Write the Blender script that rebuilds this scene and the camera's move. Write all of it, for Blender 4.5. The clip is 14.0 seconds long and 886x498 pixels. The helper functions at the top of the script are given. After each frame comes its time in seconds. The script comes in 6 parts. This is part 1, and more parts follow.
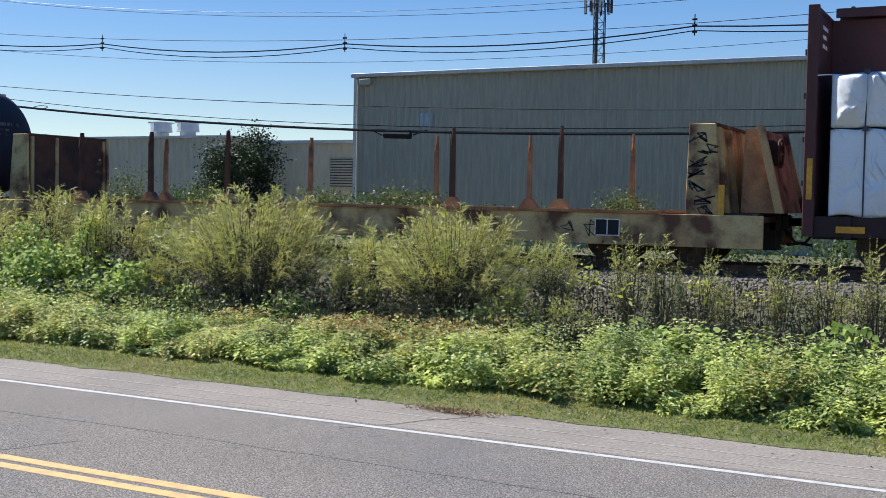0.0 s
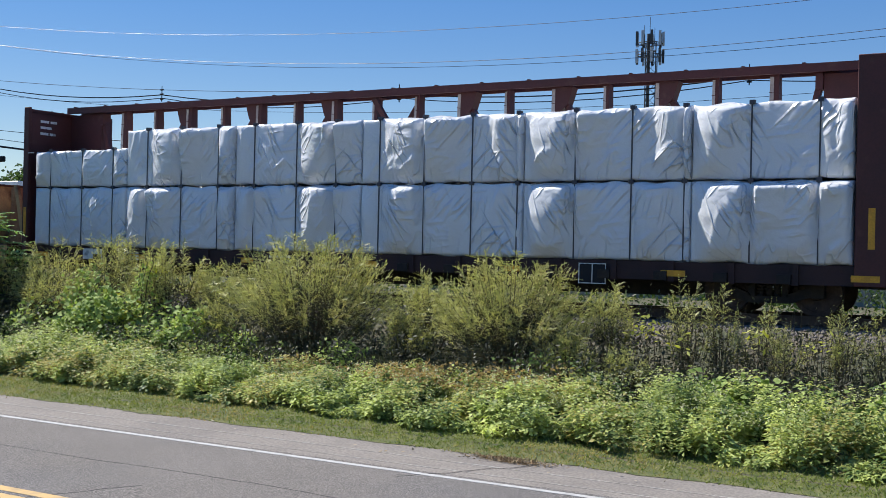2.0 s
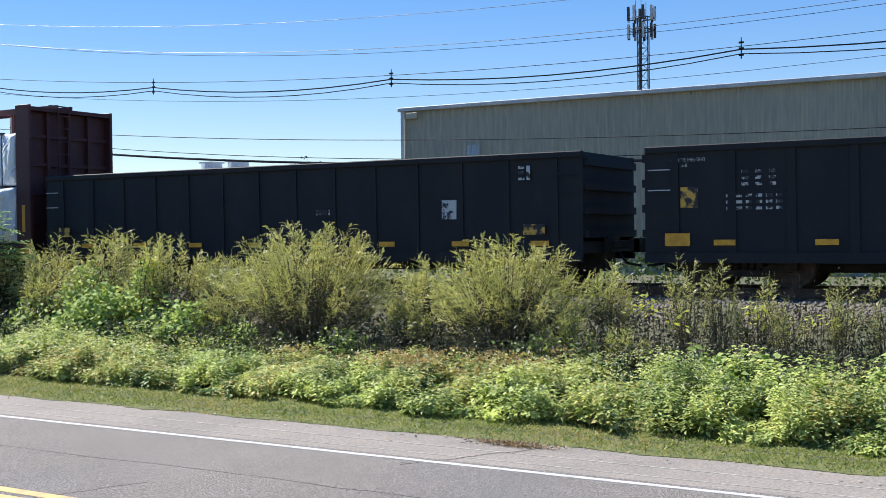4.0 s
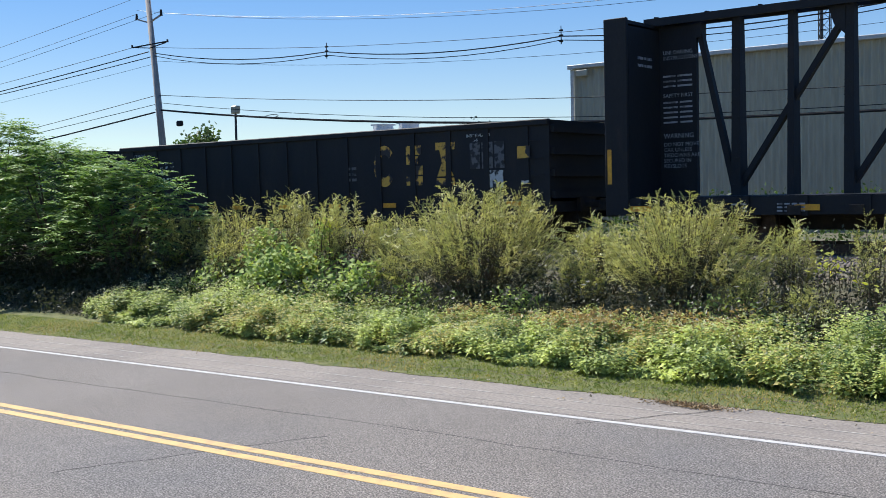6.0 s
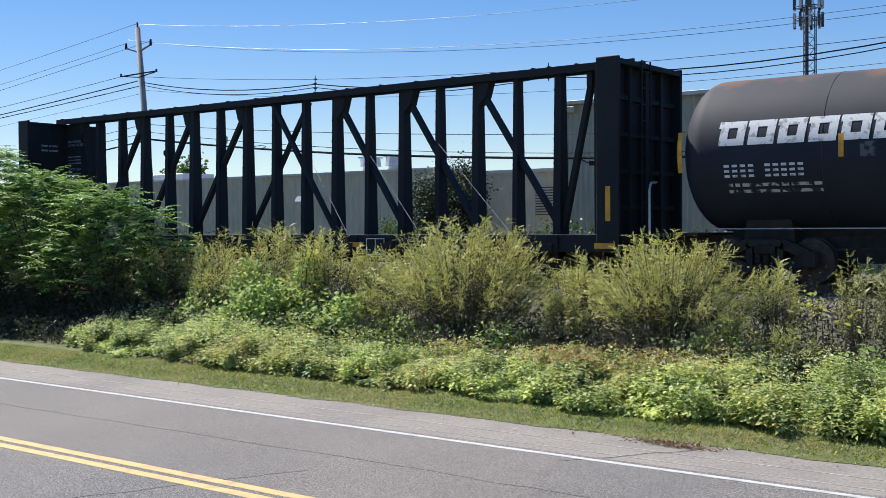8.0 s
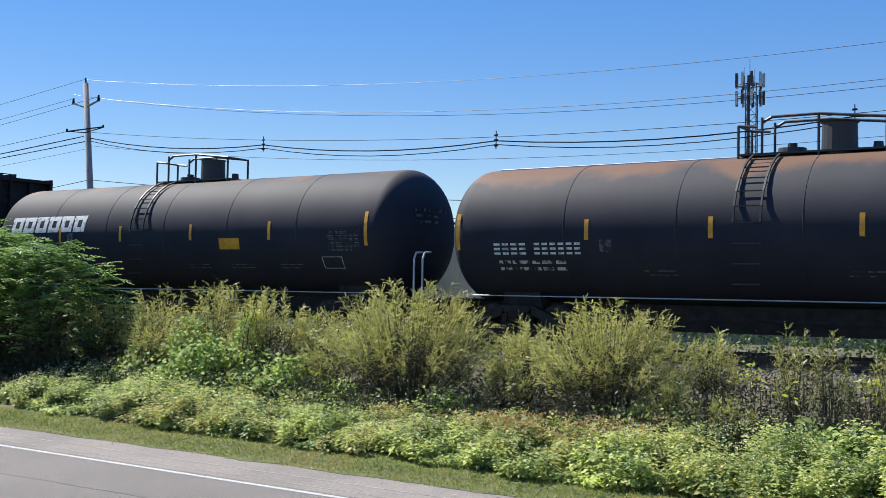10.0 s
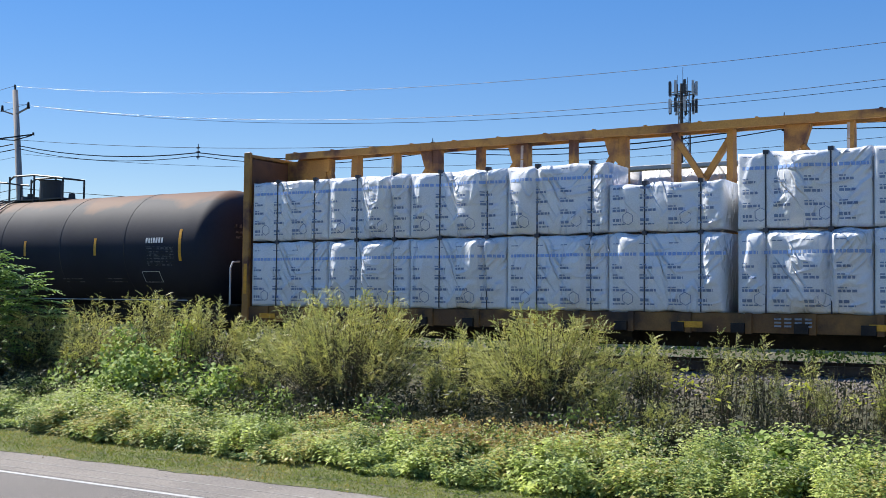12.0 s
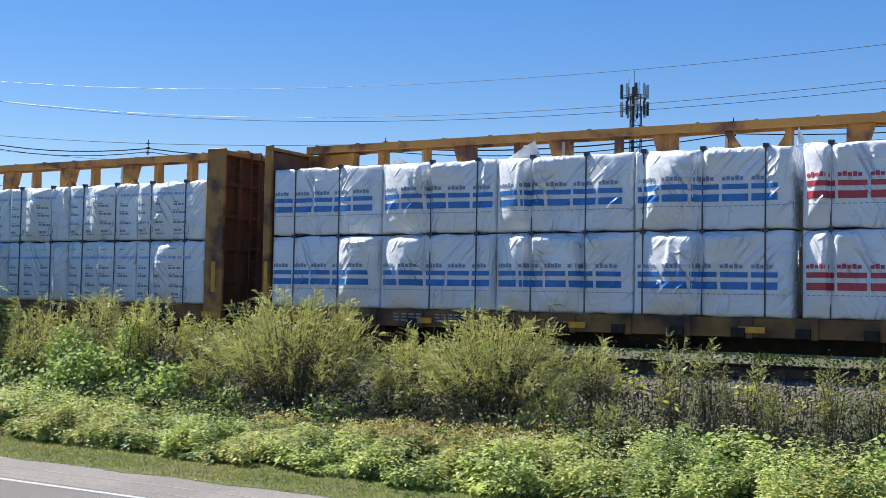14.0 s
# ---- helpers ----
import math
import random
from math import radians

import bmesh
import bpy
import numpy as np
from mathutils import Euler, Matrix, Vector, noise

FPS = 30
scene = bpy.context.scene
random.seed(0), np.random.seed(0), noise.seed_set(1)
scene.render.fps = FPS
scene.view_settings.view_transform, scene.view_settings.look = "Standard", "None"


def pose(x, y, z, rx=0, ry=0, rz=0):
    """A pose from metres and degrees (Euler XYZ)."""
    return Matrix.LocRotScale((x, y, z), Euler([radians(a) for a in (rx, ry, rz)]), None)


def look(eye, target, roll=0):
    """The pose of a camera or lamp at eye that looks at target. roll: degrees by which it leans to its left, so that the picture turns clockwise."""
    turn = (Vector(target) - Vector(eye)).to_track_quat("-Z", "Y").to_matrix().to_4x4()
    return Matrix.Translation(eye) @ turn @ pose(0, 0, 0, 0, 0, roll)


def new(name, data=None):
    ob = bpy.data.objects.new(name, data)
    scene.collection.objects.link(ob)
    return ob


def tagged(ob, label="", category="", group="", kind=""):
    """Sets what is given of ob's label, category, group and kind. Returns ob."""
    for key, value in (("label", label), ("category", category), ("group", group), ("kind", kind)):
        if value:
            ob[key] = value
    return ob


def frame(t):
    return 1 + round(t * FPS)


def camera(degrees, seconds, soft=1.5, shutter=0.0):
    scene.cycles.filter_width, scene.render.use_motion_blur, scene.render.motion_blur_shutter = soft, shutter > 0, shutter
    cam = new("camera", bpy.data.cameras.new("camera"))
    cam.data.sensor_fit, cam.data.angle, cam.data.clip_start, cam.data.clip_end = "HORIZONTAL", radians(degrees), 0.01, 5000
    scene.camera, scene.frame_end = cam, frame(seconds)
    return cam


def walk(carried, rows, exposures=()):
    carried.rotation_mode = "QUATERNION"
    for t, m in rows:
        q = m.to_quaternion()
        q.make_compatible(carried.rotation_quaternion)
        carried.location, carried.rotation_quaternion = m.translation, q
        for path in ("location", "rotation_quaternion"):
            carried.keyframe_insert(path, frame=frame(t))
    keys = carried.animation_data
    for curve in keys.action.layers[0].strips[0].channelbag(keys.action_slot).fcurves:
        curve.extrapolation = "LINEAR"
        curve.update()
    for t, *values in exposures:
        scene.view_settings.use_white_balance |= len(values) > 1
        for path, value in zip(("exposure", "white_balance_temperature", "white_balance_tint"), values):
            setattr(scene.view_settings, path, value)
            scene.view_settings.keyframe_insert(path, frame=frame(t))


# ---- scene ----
cam = camera(42.8, 14.0, soft=0.8)
EYE = 2.67
# seconds, yaw, pitch, roll, and the sway of the holder's eye
ROWS = [
    (0.0, 27.36, -2.43, -1.07, 0.085, 0.039, -0.023),
    (0.5, 28.57, -1.92, -1.40, 0.066, -0.001, -0.036),
    (1.0, 30.65, -1.36, -1.07, 0.039, -0.034, -0.020),
    (1.5, 31.99, -0.81, -1.21, 0.027, -0.039, -0.018),
    (2.0, 29.89, 0.01, -1.29, 0.024, -0.058, -0.036),
    (4.5, 30.63, -1.31, 1.57, 0.046, -0.038, 0.030),
    (5.0, 34.13, -2.26, 1.66, 0.027, -0.049, 0.001),
    (5.5, 36.95, -2.95, 1.62, -0.023, -0.008, -0.007),
    (6.0, 38.32, -2.78, 1.27, -0.054, -0.002, -0.000),
    (6.5, 38.97, -2.41, 1.18, -0.047, -0.002, 0.022),
    (7.0, 39.28, -1.93, 1.26, -0.041, -0.004, 0.026),
    (7.5, 38.79, -1.52, 1.12, -0.031, -0.014, 0.029),
    (8.0, 37.63, -1.11, 0.36, -0.037, 0.005, 0.021),
    (10.5, 34.11, 2.68, -0.94, -0.010, 0.005, -0.010),
    (11.0, 33.17, 2.65, -0.77, -0.000, 0.033, -0.009),
    (11.5, 32.36, 2.44, -0.72, -0.005, 0.038, -0.008),
    (12.0, 31.71, 2.63, -0.58, -0.007, 0.029, -0.001),
    (12.5, 31.00, 2.67, -0.39, -0.013, 0.031, 0.006),
    (13.0, 30.38, 2.60, -0.44, -0.016, 0.027, -0.000),
    (13.5, 29.76, 2.62, -0.74, -0.010, 0.025, 0.010),
    (14.0, 29.22, 2.63, -1.12, -0.015, 0.022, 0.023),
]
walk(cam, [(t, pose(dx, dy, EYE + dz, 90 + pitch, roll, yaw)) for t, yaw, pitch, roll, dx, dy, dz in ROWS],
     exposures=[(t, e, 6250, 10) for t, e in ((0.0, 0.6), (1.0, 0.43), (2.2, 0.42), (4.3, 0.88), (5.0, 0.76), (6.0, 0.65), (8.2, 0.65), (10.3, 0.66), (12.5, 0.63), (14.0, 0.68))])

# ---- world and sun ----
SUN = Vector((-0.65, 0.02, 0.76)).normalized()
world = bpy.data.worlds.new("sky")
scene.world = world
world.use_nodes = True
wn = world.node_tree
sky = wn.nodes.new("ShaderNodeTexSky")
sky.sky_type = "NISHITA"
sky.sun_disc = False
sky.sun_elevation = math.asin(SUN.z)
sky.sun_rotation = math.atan2(SUN.x, SUN.y)
sky.air_density, sky.dust_density, sky.ozone_density = 1.0, 0.0, 3.5
wn.nodes["Background"].inputs["Strength"].default_value = 0.185
soft_sky, deep_sky = wn.nodes.new("ShaderNodeGamma"), wn.nodes.new("ShaderNodeHueSaturation")
soft_sky.inputs["Gamma"].default_value = 0.55
deep_sky.inputs["Saturation"].default_value = 1.9
deep_sky.inputs["Hue"].default_value = 0.518
wn.links.new(sky.outputs["Color"], soft_sky.inputs["Color"])
wn.links.new(soft_sky.outputs["Color"], deep_sky.inputs["Color"])
wn.links.new(deep_sky.outputs["Color"], wn.nodes["Background"].inputs["Color"])
sun_data = bpy.data.lights.new("sun", "SUN")
sun_data.energy, sun_data.angle, sun_data.color = 5.6, radians(0.53), (1.0, 0.94, 0.84)
sun = new("sun", sun_data)
sun.matrix_world = look(SUN * 100, (0, 0, 0))

# ---- materials ----
def nodes_of(m):
    m.use_nodes = True
    t = m.node_tree
    return t, t.nodes, t.links, t.nodes["Principled BSDF"]


def mat(name, base, alt=None, scale=3.0, rough=0.7, metal=0.0, bump=0.2, fine=40.0, low=0.4, high=0.6, third=None,
        third_scale=1.0, third_low=0.55, third_high=0.7, stretch=(1, 1, 1), spec=0.5, vary=0.0, grit=0.35):
    """Two-scale noise between base and alt, a third colour in large patches, and a fine bump."""
    m = bpy.data.materials.new(name)
    t, n, l, b = nodes_of(m)
    co = n.new("ShaderNodeTexCoord")
    mp = n.new("ShaderNodeMapping")
    mp.inputs["Scale"].default_value = stretch
    l.new(co.outputs["Object"], mp.inputs["Vector"])

    def noise_tex(s, detail=6):
        q = n.new("ShaderNodeTexNoise")
        q.inputs["Scale"].default_value, q.inputs["Detail"].default_value = s, detail
        l.new(mp.outputs["Vector"], q.inputs["Vector"])
        return q

    def ramp(q, a, z):
        r = n.new("ShaderNodeMapRange")
        r.inputs["From Min"].default_value, r.inputs["From Max"].default_value = a, z
        l.new(q.outputs["Fac"], r.inputs["Value"])
        return r.outputs["Result"]

    def mix(fac, a, z):
        x = n.new("ShaderNodeMix")
        x.data_type = "RGBA"
        l.new(fac, x.inputs["Factor"])
        for v, s in ((a, x.inputs["A"]), (z, x.inputs["B"])):
            if isinstance(v, tuple):
                s.default_value = (*v, 1)
            else:
                l.new(v, s)
        return x.outputs["Result"]
    alt = alt or tuple(c * 0.8 for c in base)
    col = mix(ramp(noise_tex(scale), low, high), base, alt)
    if third:
        col = mix(ramp(noise_tex(third_scale, 8), third_low, third_high), col, third)
    grain = noise_tex(fine, 4)
    dark = n.new("ShaderNodeMix")
    dark.data_type, dark.blend_type = "RGBA", "MULTIPLY"
    dark.inputs["Factor"].default_value = grit
    l.new(col, dark.inputs["A"])
    gm = n.new("ShaderNodeMapRange")
    gm.inputs["From Min"].default_value, gm.inputs["From Max"].default_value = (0.36, 0.64) if grit < 1 else (0.41, 0.59)
    gm.inputs["To Min"].default_value, gm.inputs["To Max"].default_value = 0.35, 1.35
    l.new(grain.outputs["Fac"], gm.inputs["Value"])
    l.new(gm.outputs["Result"], dark.inputs["B"])
    gr = n.new("ShaderNodeMix")
    gr.data_type = "RGBA"
    gr.inputs["Factor"].default_value = 0.5 if grit < 1 else 0.95
    l.new(col, gr.inputs["A"])
    l.new(dark.outputs["Result"], gr.inputs["B"])
    out = gr.outputs["Result"]
    if grit >= 1:
        # single stones of the aggregate, some pale and some dark
        cells, pick, tone = n.new("ShaderNodeTexVoronoi"), n.new("ShaderNodeSeparateColor"), n.new("ShaderNodeMapRange")
        cells.inputs["Scale"].default_value = 62
        tone.inputs["To Min"].default_value, tone.inputs["To Max"].default_value = 0.58, 1.42
        l.new(co.outputs["Object"], cells.inputs["Vector"])
        l.new(cells.outputs["Color"], pick.inputs["Color"])
        l.new(pick.outputs["Red"], tone.inputs["Value"])
        stones = n.new("ShaderNodeMix")
        stones.data_type, stones.blend_type = "RGBA", "MULTIPLY"
        stones.inputs["Factor"].default_value = 1.0
        l.new(out, stones.inputs["A"])
        l.new(tone.outputs["Result"], stones.inputs["B"])
        out = stones.outputs["Result"]
    if vary:
        oi = n.new("ShaderNodeObjectInfo")
        hs = n.new("ShaderNodeHueSaturation")
        mr = n.new("ShaderNodeMapRange")
        mr.inputs["To Min"].default_value, mr.inputs["To Max"].default_value = 1 - vary, 1 + vary
        l.new(oi.outputs["Random"], mr.inputs["Value"])
        l.new(mr.outputs["Result"], hs.inputs["Value"])
        l.new(out, hs.inputs["Color"])
        out = hs.outputs["Color"]
    l.new(out, b.inputs["Base Color"])
    b.inputs["Roughness"].default_value, b.inputs["Metallic"].default_value = rough, metal
    b.inputs["Specular IOR Level"].default_value = spec
    if bump:
        bp = n.new("ShaderNodeBump")
        bp.inputs["Strength"].default_value, bp.inputs["Distance"].default_value = bump, 0.02
        l.new(grain.outputs["Fac"], bp.inputs["Height"])
        l.new(bp.outputs["Normal"], b.inputs["Normal"])
    return m


def leaf_mat(name, a, z, trans=0.45, odd=None, odd_share=0.1, rough=0.5):
    """Leaves that vary one by one, and let light through."""
    m = bpy.data.materials.new(name)
    t, n, l, b = nodes_of(m)
    geo = n.new("ShaderNodeNewGeometry")
    mx = n.new("ShaderNodeMix")
    mx.data_type = "RGBA"
    mx.inputs["A"].default_value, mx.inputs["B"].default_value = (*a, 1), (*z, 1)
    co = n.new("ShaderNodeTexCoord")
    # plants differ from their neighbours, and leaves from leaf to leaf
    pn = n.new("ShaderNodeTexNoise")
    pn.inputs["Scale"].default_value, pn.inputs["Detail"].default_value = 2.0, 3
    l.new(co.outputs["Object"], pn.inputs["Vector"])
    pm = n.new("ShaderNodeMath")
    pm.operation = "MULTIPLY_ADD"
    pm.inputs[1].default_value, pm.inputs[2].default_value = 2.2, -0.86
    l.new(pn.outputs["Fac"], pm.inputs[0])
    lm = n.new("ShaderNodeMath")
    lm.operation, lm.use_clamp = "MULTIPLY_ADD", True
    lm.inputs[1].default_value = 0.55
    l.new(geo.outputs["Random Per Island"], lm.inputs[0])
    l.new(pm.outputs["Value"], lm.inputs[2])
    l.new(lm.outputs["Value"], mx.inputs["Factor"])
    col = mx.outputs["Result"]
    if odd:
        q = n.new("ShaderNodeTexNoise")
        q.inputs["Scale"].default_value, q.inputs["Detail"].default_value = 0.55, 3
        l.new(co.outputs["Object"], q.inputs["Vector"])
        ad = n.new("ShaderNodeMath")
        ad.operation = "MULTIPLY_ADD"
        ad.inputs[1].default_value, ad.inputs[2].default_value = 0.35, -0.17
        l.new(geo.outputs["Random Per Island"], ad.inputs[0])
        sm = n.new("ShaderNodeMath")
        l.new(q.outputs["Fac"], sm.inputs[0])
        l.new(ad.outputs["Value"], sm.inputs[1])
        r = n.new("ShaderNodeMapRange")
        r.inputs["From Min"].default_value, r.inputs["From Max"].default_value = 0.66 - odd_share, 0.74 - odd_share
        l.new(sm.outputs["Value"], r.inputs["Value"])
        m2 = n.new("ShaderNodeMix")
        m2.data_type = "RGBA"
        m2.inputs["B"].default_value = (*odd, 1)
        l.new(r.outputs["Result"], m2.inputs["Factor"])
        l.new(col, m2.inputs["A"])
        col = m2.outputs["Result"]
    l.new(col, b.inputs["Base Color"])
    b.inputs["Roughness"].default_value = rough
    b.inputs["Specular IOR Level"].default_value = 0.3
    tr = n.new("ShaderNodeBsdfTranslucent")
    hs = n.new("ShaderNodeHueSaturation")
    hs.inputs["Value"].default_value, hs.inputs["Saturation"].default_value = 1.35, 1.1
    l.new(col, hs.inputs["Color"])
    l.new(hs.outputs["Color"], tr.inputs["Color"])
    ms = n.new("ShaderNodeMixShader")
    ms.inputs["Fac"].default_value = trans
    l.new(b.outputs["BSDF"], ms.inputs[1])
    l.new(tr.outputs["BSDF"], ms.inputs[2])
    l.new(ms.outputs["Shader"], n["Material Output"].inputs["Surface"])
    return m


def wrap_mat(name, tint):
    """White plastic sheet with crinkles and soft waves."""
    m = mat(name, tint, tuple(c * 0.95 for c in tint), 1.2, 0.3, 0, 0, 60)
    t, n, l, b = nodes_of(m)
    co = n.new("ShaderNodeTexCoord")
    heights = []

    def calc(op, x, y):
        q = n.new("ShaderNodeMath")
        q.operation = op
        for v, k in ((x, 0), (y, 1)):
            if isinstance(v, float):
                q.inputs[k].default_value = v
            else:
                l.new(v, q.inputs[k])
        return q.outputs["Value"]

    def field(sc, stretch, rot, detail):
        mp = n.new("ShaderNodeMapping")
        mp.vector_type = "TEXTURE"
        mp.inputs["Scale"].default_value, mp.inputs["Rotation"].default_value = stretch, (0, rot, 0)
        l.new(co.outputs["Object"], mp.inputs["Vector"])
        q = n.new("ShaderNodeTexNoise")
        q.inputs["Scale"].default_value, q.inputs["Detail"].default_value = sc, detail
        l.new(mp.outputs["Vector"], q.inputs["Vector"])
        return q.outputs["Fac"]
    # sharp folds: thin lines along a stretched noise, only in patches
    for sc, rot, share in ((2.4, 0.75, 1.0), (2.8, -0.6, 0.9), (2.2, 1.45, 0.7), (3.4, 0.15, 0.6)):
        f = field(sc * 1.3, (1.0, 1.0, 8.0), rot, 1.0)
        line = calc("SUBTRACT", 1.0, calc("MULTIPLY", calc("ABSOLUTE", calc("SUBTRACT", f, 0.5), 0.0), 16.0))
        line = calc("MAXIMUM", line, 0.0)
        mask = calc("MAXIMUM", calc("MULTIPLY", calc("SUBTRACT", field(0.8 + 0.3 * sc / 3, (1, 1, 1), rot, 1.0), 0.5), 5.0), 0.0)
        heights.append(calc("MULTIPLY", calc("MULTIPLY", line, calc("MINIMUM", mask, 1.0)), share))
    h = heights[0]
    for other in heights[1:]:
        h = calc("ADD", h, other)
    h = calc("ADD", h, calc("MULTIPLY", field(3.0, (1, 1, 0.6), 0.4, 2.0), 0.5))
    bp = n.new("ShaderNodeBump")
    bp.inputs["Strength"].default_value, bp.inputs["Distance"].default_value = 1.0, 0.045
    l.new(h, bp.inputs["Height"])
    l.new(bp.outputs["Normal"], b.inputs["Normal"])
    b.inputs["Roughness"].default_value = 0.18
    b.inputs["Specular IOR Level"].default_value = 0.6
    return m


def worn(name, base, under, share=0.5, scale=7.0):
    """Lettering paint that has flaked off in places."""
    return mat(name, base, under, scale, 0.75, 0, 0.1, 50, share, share + 0.08)


asphalt = mat("asphalt", (0.168, 0.15, 0.132), (0.198, 0.178, 0.158), 0.6, 0.9, 0, 0.7, 55, 0.3, 0.7, (0.135, 0.13, 0.128), 0.25, 0.5, 0.75, grit=1.0)
shoulder_mat = mat("old_asphalt", (0.215, 0.19, 0.165), (0.245, 0.217, 0.188), 1.5, 0.95, 0, 0.25, 30, 0.3, 0.7, (0.18, 0.16, 0.142), 0.5, 0.5, 0.7, grit=0.8)
seam_paint = mat("worn_seam", (0.44, 0.41, 0.36), (0.3, 0.27, 0.23), 3, 0.9, 0, 0.2, 60, 0.4, 0.6)
white_paint = mat("road_paint_white", (0.46, 0.45, 0.43), (0.33, 0.32, 0.3), 6, 0.8, 0, 0.2, 120, 0.45, 0.7)
yellow_paint = mat("road_paint_yellow", (0.58, 0.38, 0.15), (0.38, 0.27, 0.14), 5, 0.8, 0, 0.2, 120, 0.45, 0.7)
earth = mat("earth", (0.10, 0.085, 0.055), (0.06, 0.07, 0.03), 0.8, 0.95, 0, 0.5, 30, 0.35, 0.65, (0.13, 0.11, 0.08), 0.3)
gravel = mat("gravel", (0.22, 0.2, 0.19), (0.12, 0.1, 0.095), 9, 0.95, 0, 1.0, 25, 0.35, 0.65, (0.26, 0.17, 0.11), 0.6, 0.55, 0.65)
rock = mat("ballast_stone", (0.2, 0.18, 0.165), (0.1, 0.085, 0.08), 2.0, 0.95, 0, 0.5, 12, 0.3, 0.7)
tie_wood = mat("tie_wood", (0.06, 0.045, 0.035), (0.1, 0.085, 0.07), 3, 0.9, 0, 0.5, 30, stretch=(6, 1, 1))
rust_orange = mat("fresh_rust", (0.5, 0.24, 0.1), (0.26, 0.115, 0.055), 2.5, 0.85, 0, 0.3, 25, 0.35, 0.65, (0.07, 0.035, 0.022), 1.4, 0.55, 0.68)
steel = mat("rail_steel", (0.09, 0.055, 0.04), (0.14, 0.09, 0.06), 4, 0.6, 0.6, 0.2, 40)
metal_grey = mat("grey_sheet", (0.42, 0.38, 0.28), (0.37, 0.335, 0.247), 0.15, 0.45, 0.0, 0.05, 6, stretch=(1, 1, 0.15))
metal_beige = mat("beige_sheet", (0.5, 0.44, 0.31), (0.44, 0.385, 0.27), 0.2, 0.6, 0, 0.05, 6, stretch=(1, 1, 0.2))
trim_mat = mat("roof_trim", (0.5, 0.5, 0.49), None, 1, 0.5, 0.1, 0.05, 10)
dark_louver = mat("louver_metal", (0.05, 0.052, 0.055), None, 3, 0.6, 0.2, 0.05, 20)
pale_panel = mat("pale_panel", (0.35, 0.42, 0.46), None, 2, 0.4, 0, 0.05, 20)
galv = mat("galvanised", (0.5, 0.52, 0.53), (0.42, 0.44, 0.45), 2, 0.5, 0.3, 0.1, 20)
pole_wood = mat("pole_wood", (0.36, 0.33, 0.3), (0.26, 0.235, 0.215), 3, 0.9, 0, 0.4, 25, stretch=(4, 4, 0.3))
wire_mat = mat("wire", (0.012, 0.012, 0.014), None, 3, 0.8, 0.2, 0, 20)
wire_bare = mat("wire_bare", (0.2, 0.2, 0.21), None, 3, 0.4, 0.7, 0, 20)
black_paint = mat("black_car_paint", (0.013, 0.014, 0.017), (0.02, 0.02, 0.021), 1.3, 0.7, 0, 0.12, 30, 0.35, 0.7, (0.034, 0.027, 0.024), 2.2, 0.62, 0.85, (1, 1, 0.4), 0.3)
red_paint = mat("red_car_paint", (0.085, 0.02, 0.018), (0.065, 0.017, 0.015), 1.6, 0.6, 0, 0.12, 30, 0.35, 0.7, (0.12, 0.05, 0.035), 2.5, 0.6, 0.8)
post_pale = mat("pale_post_paint", (0.5, 0.44, 0.4), (0.36, 0.3, 0.27), 3.0, 0.7, 0, 0.1, 30)
rib_rust = mat("rusty_brown_paint", (0.19, 0.08, 0.035), (0.13, 0.055, 0.025), 1.5, 0.75, 0, 0.15, 30, 0.35, 0.7, (0.09, 0.04, 0.025), 2.0, 0.5, 0.66)
yellow_car = mat("yellow_car_paint", (0.44, 0.225, 0.045), (0.33, 0.155, 0.035), 1.5, 0.6, 0, 0.12, 30, 0.35, 0.7, (0.11, 0.045, 0.025), 1.6, 0.5, 0.66)
buff_paint = mat("buff_car_paint", (0.6, 0.44, 0.2), (0.46, 0.28, 0.12), 1.6, 0.8, 0, 0.25, 25, 0.35, 0.65, (0.13, 0.055, 0.028), 1.1, 0.5, 0.62)
rust = mat("rust", (0.12, 0.05, 0.026), (0.055, 0.027, 0.018), 2.2, 0.9, 0, 0.3, 25, 0.35, 0.65, (0.28, 0.17, 0.08), 1.5, 0.58, 0.7)
tank_black = mat("tank_paint", (0.018, 0.018, 0.021), (0.03, 0.029, 0.031), 0.7, 0.5, 0, 0.08, 30, 0.35, 0.7)
yellow_sill = mat("yellow_sill_paint", (0.26, 0.13, 0.035), (0.13, 0.065, 0.025), 1.2, 0.75, 0, 0.2, 30, 0.4, 0.6, (0.05, 0.03, 0.02), 1.4, 0.5, 0.65)
# darker copy of the car's red, with the sill's shade painted in
red_sill = mat("red_sill_shaded", (0.04, 0.016, 0.015), (0.025, 0.012, 0.012), 1.4, 0.75, 0, 0.2, 30)
undergear = mat("running_gear", (0.02, 0.017, 0.015), (0.04, 0.03, 0.022), 4, 0.8, 0.2, 0.3, 25)
wheel_steel = mat("wheel_steel", (0.09, 0.06, 0.045), (0.05, 0.035, 0.028), 5, 0.6, 0.5, 0.2, 25)
reflector = mat("reflector_yellow", (0.75, 0.36, 0.02), (0.6, 0.28, 0.02), 8, 0.5, 0, 0.05, 40)
letter_white = worn("letter_white", (0.7, 0.7, 0.68), (0.35, 0.35, 0.34), 0.55)
letter_flaked = worn("letter_flaked", (0.5, 0.5, 0.48), (0.03, 0.03, 0.032), 0.48)
letter_dim = worn("letter_dim", (0.3, 0.31, 0.33), (0.12, 0.12, 0.13), 0.52)
letter_faint = worn("letter_faint", (0.11, 0.11, 0.115), (0.02, 0.02, 0.022), 0.46)
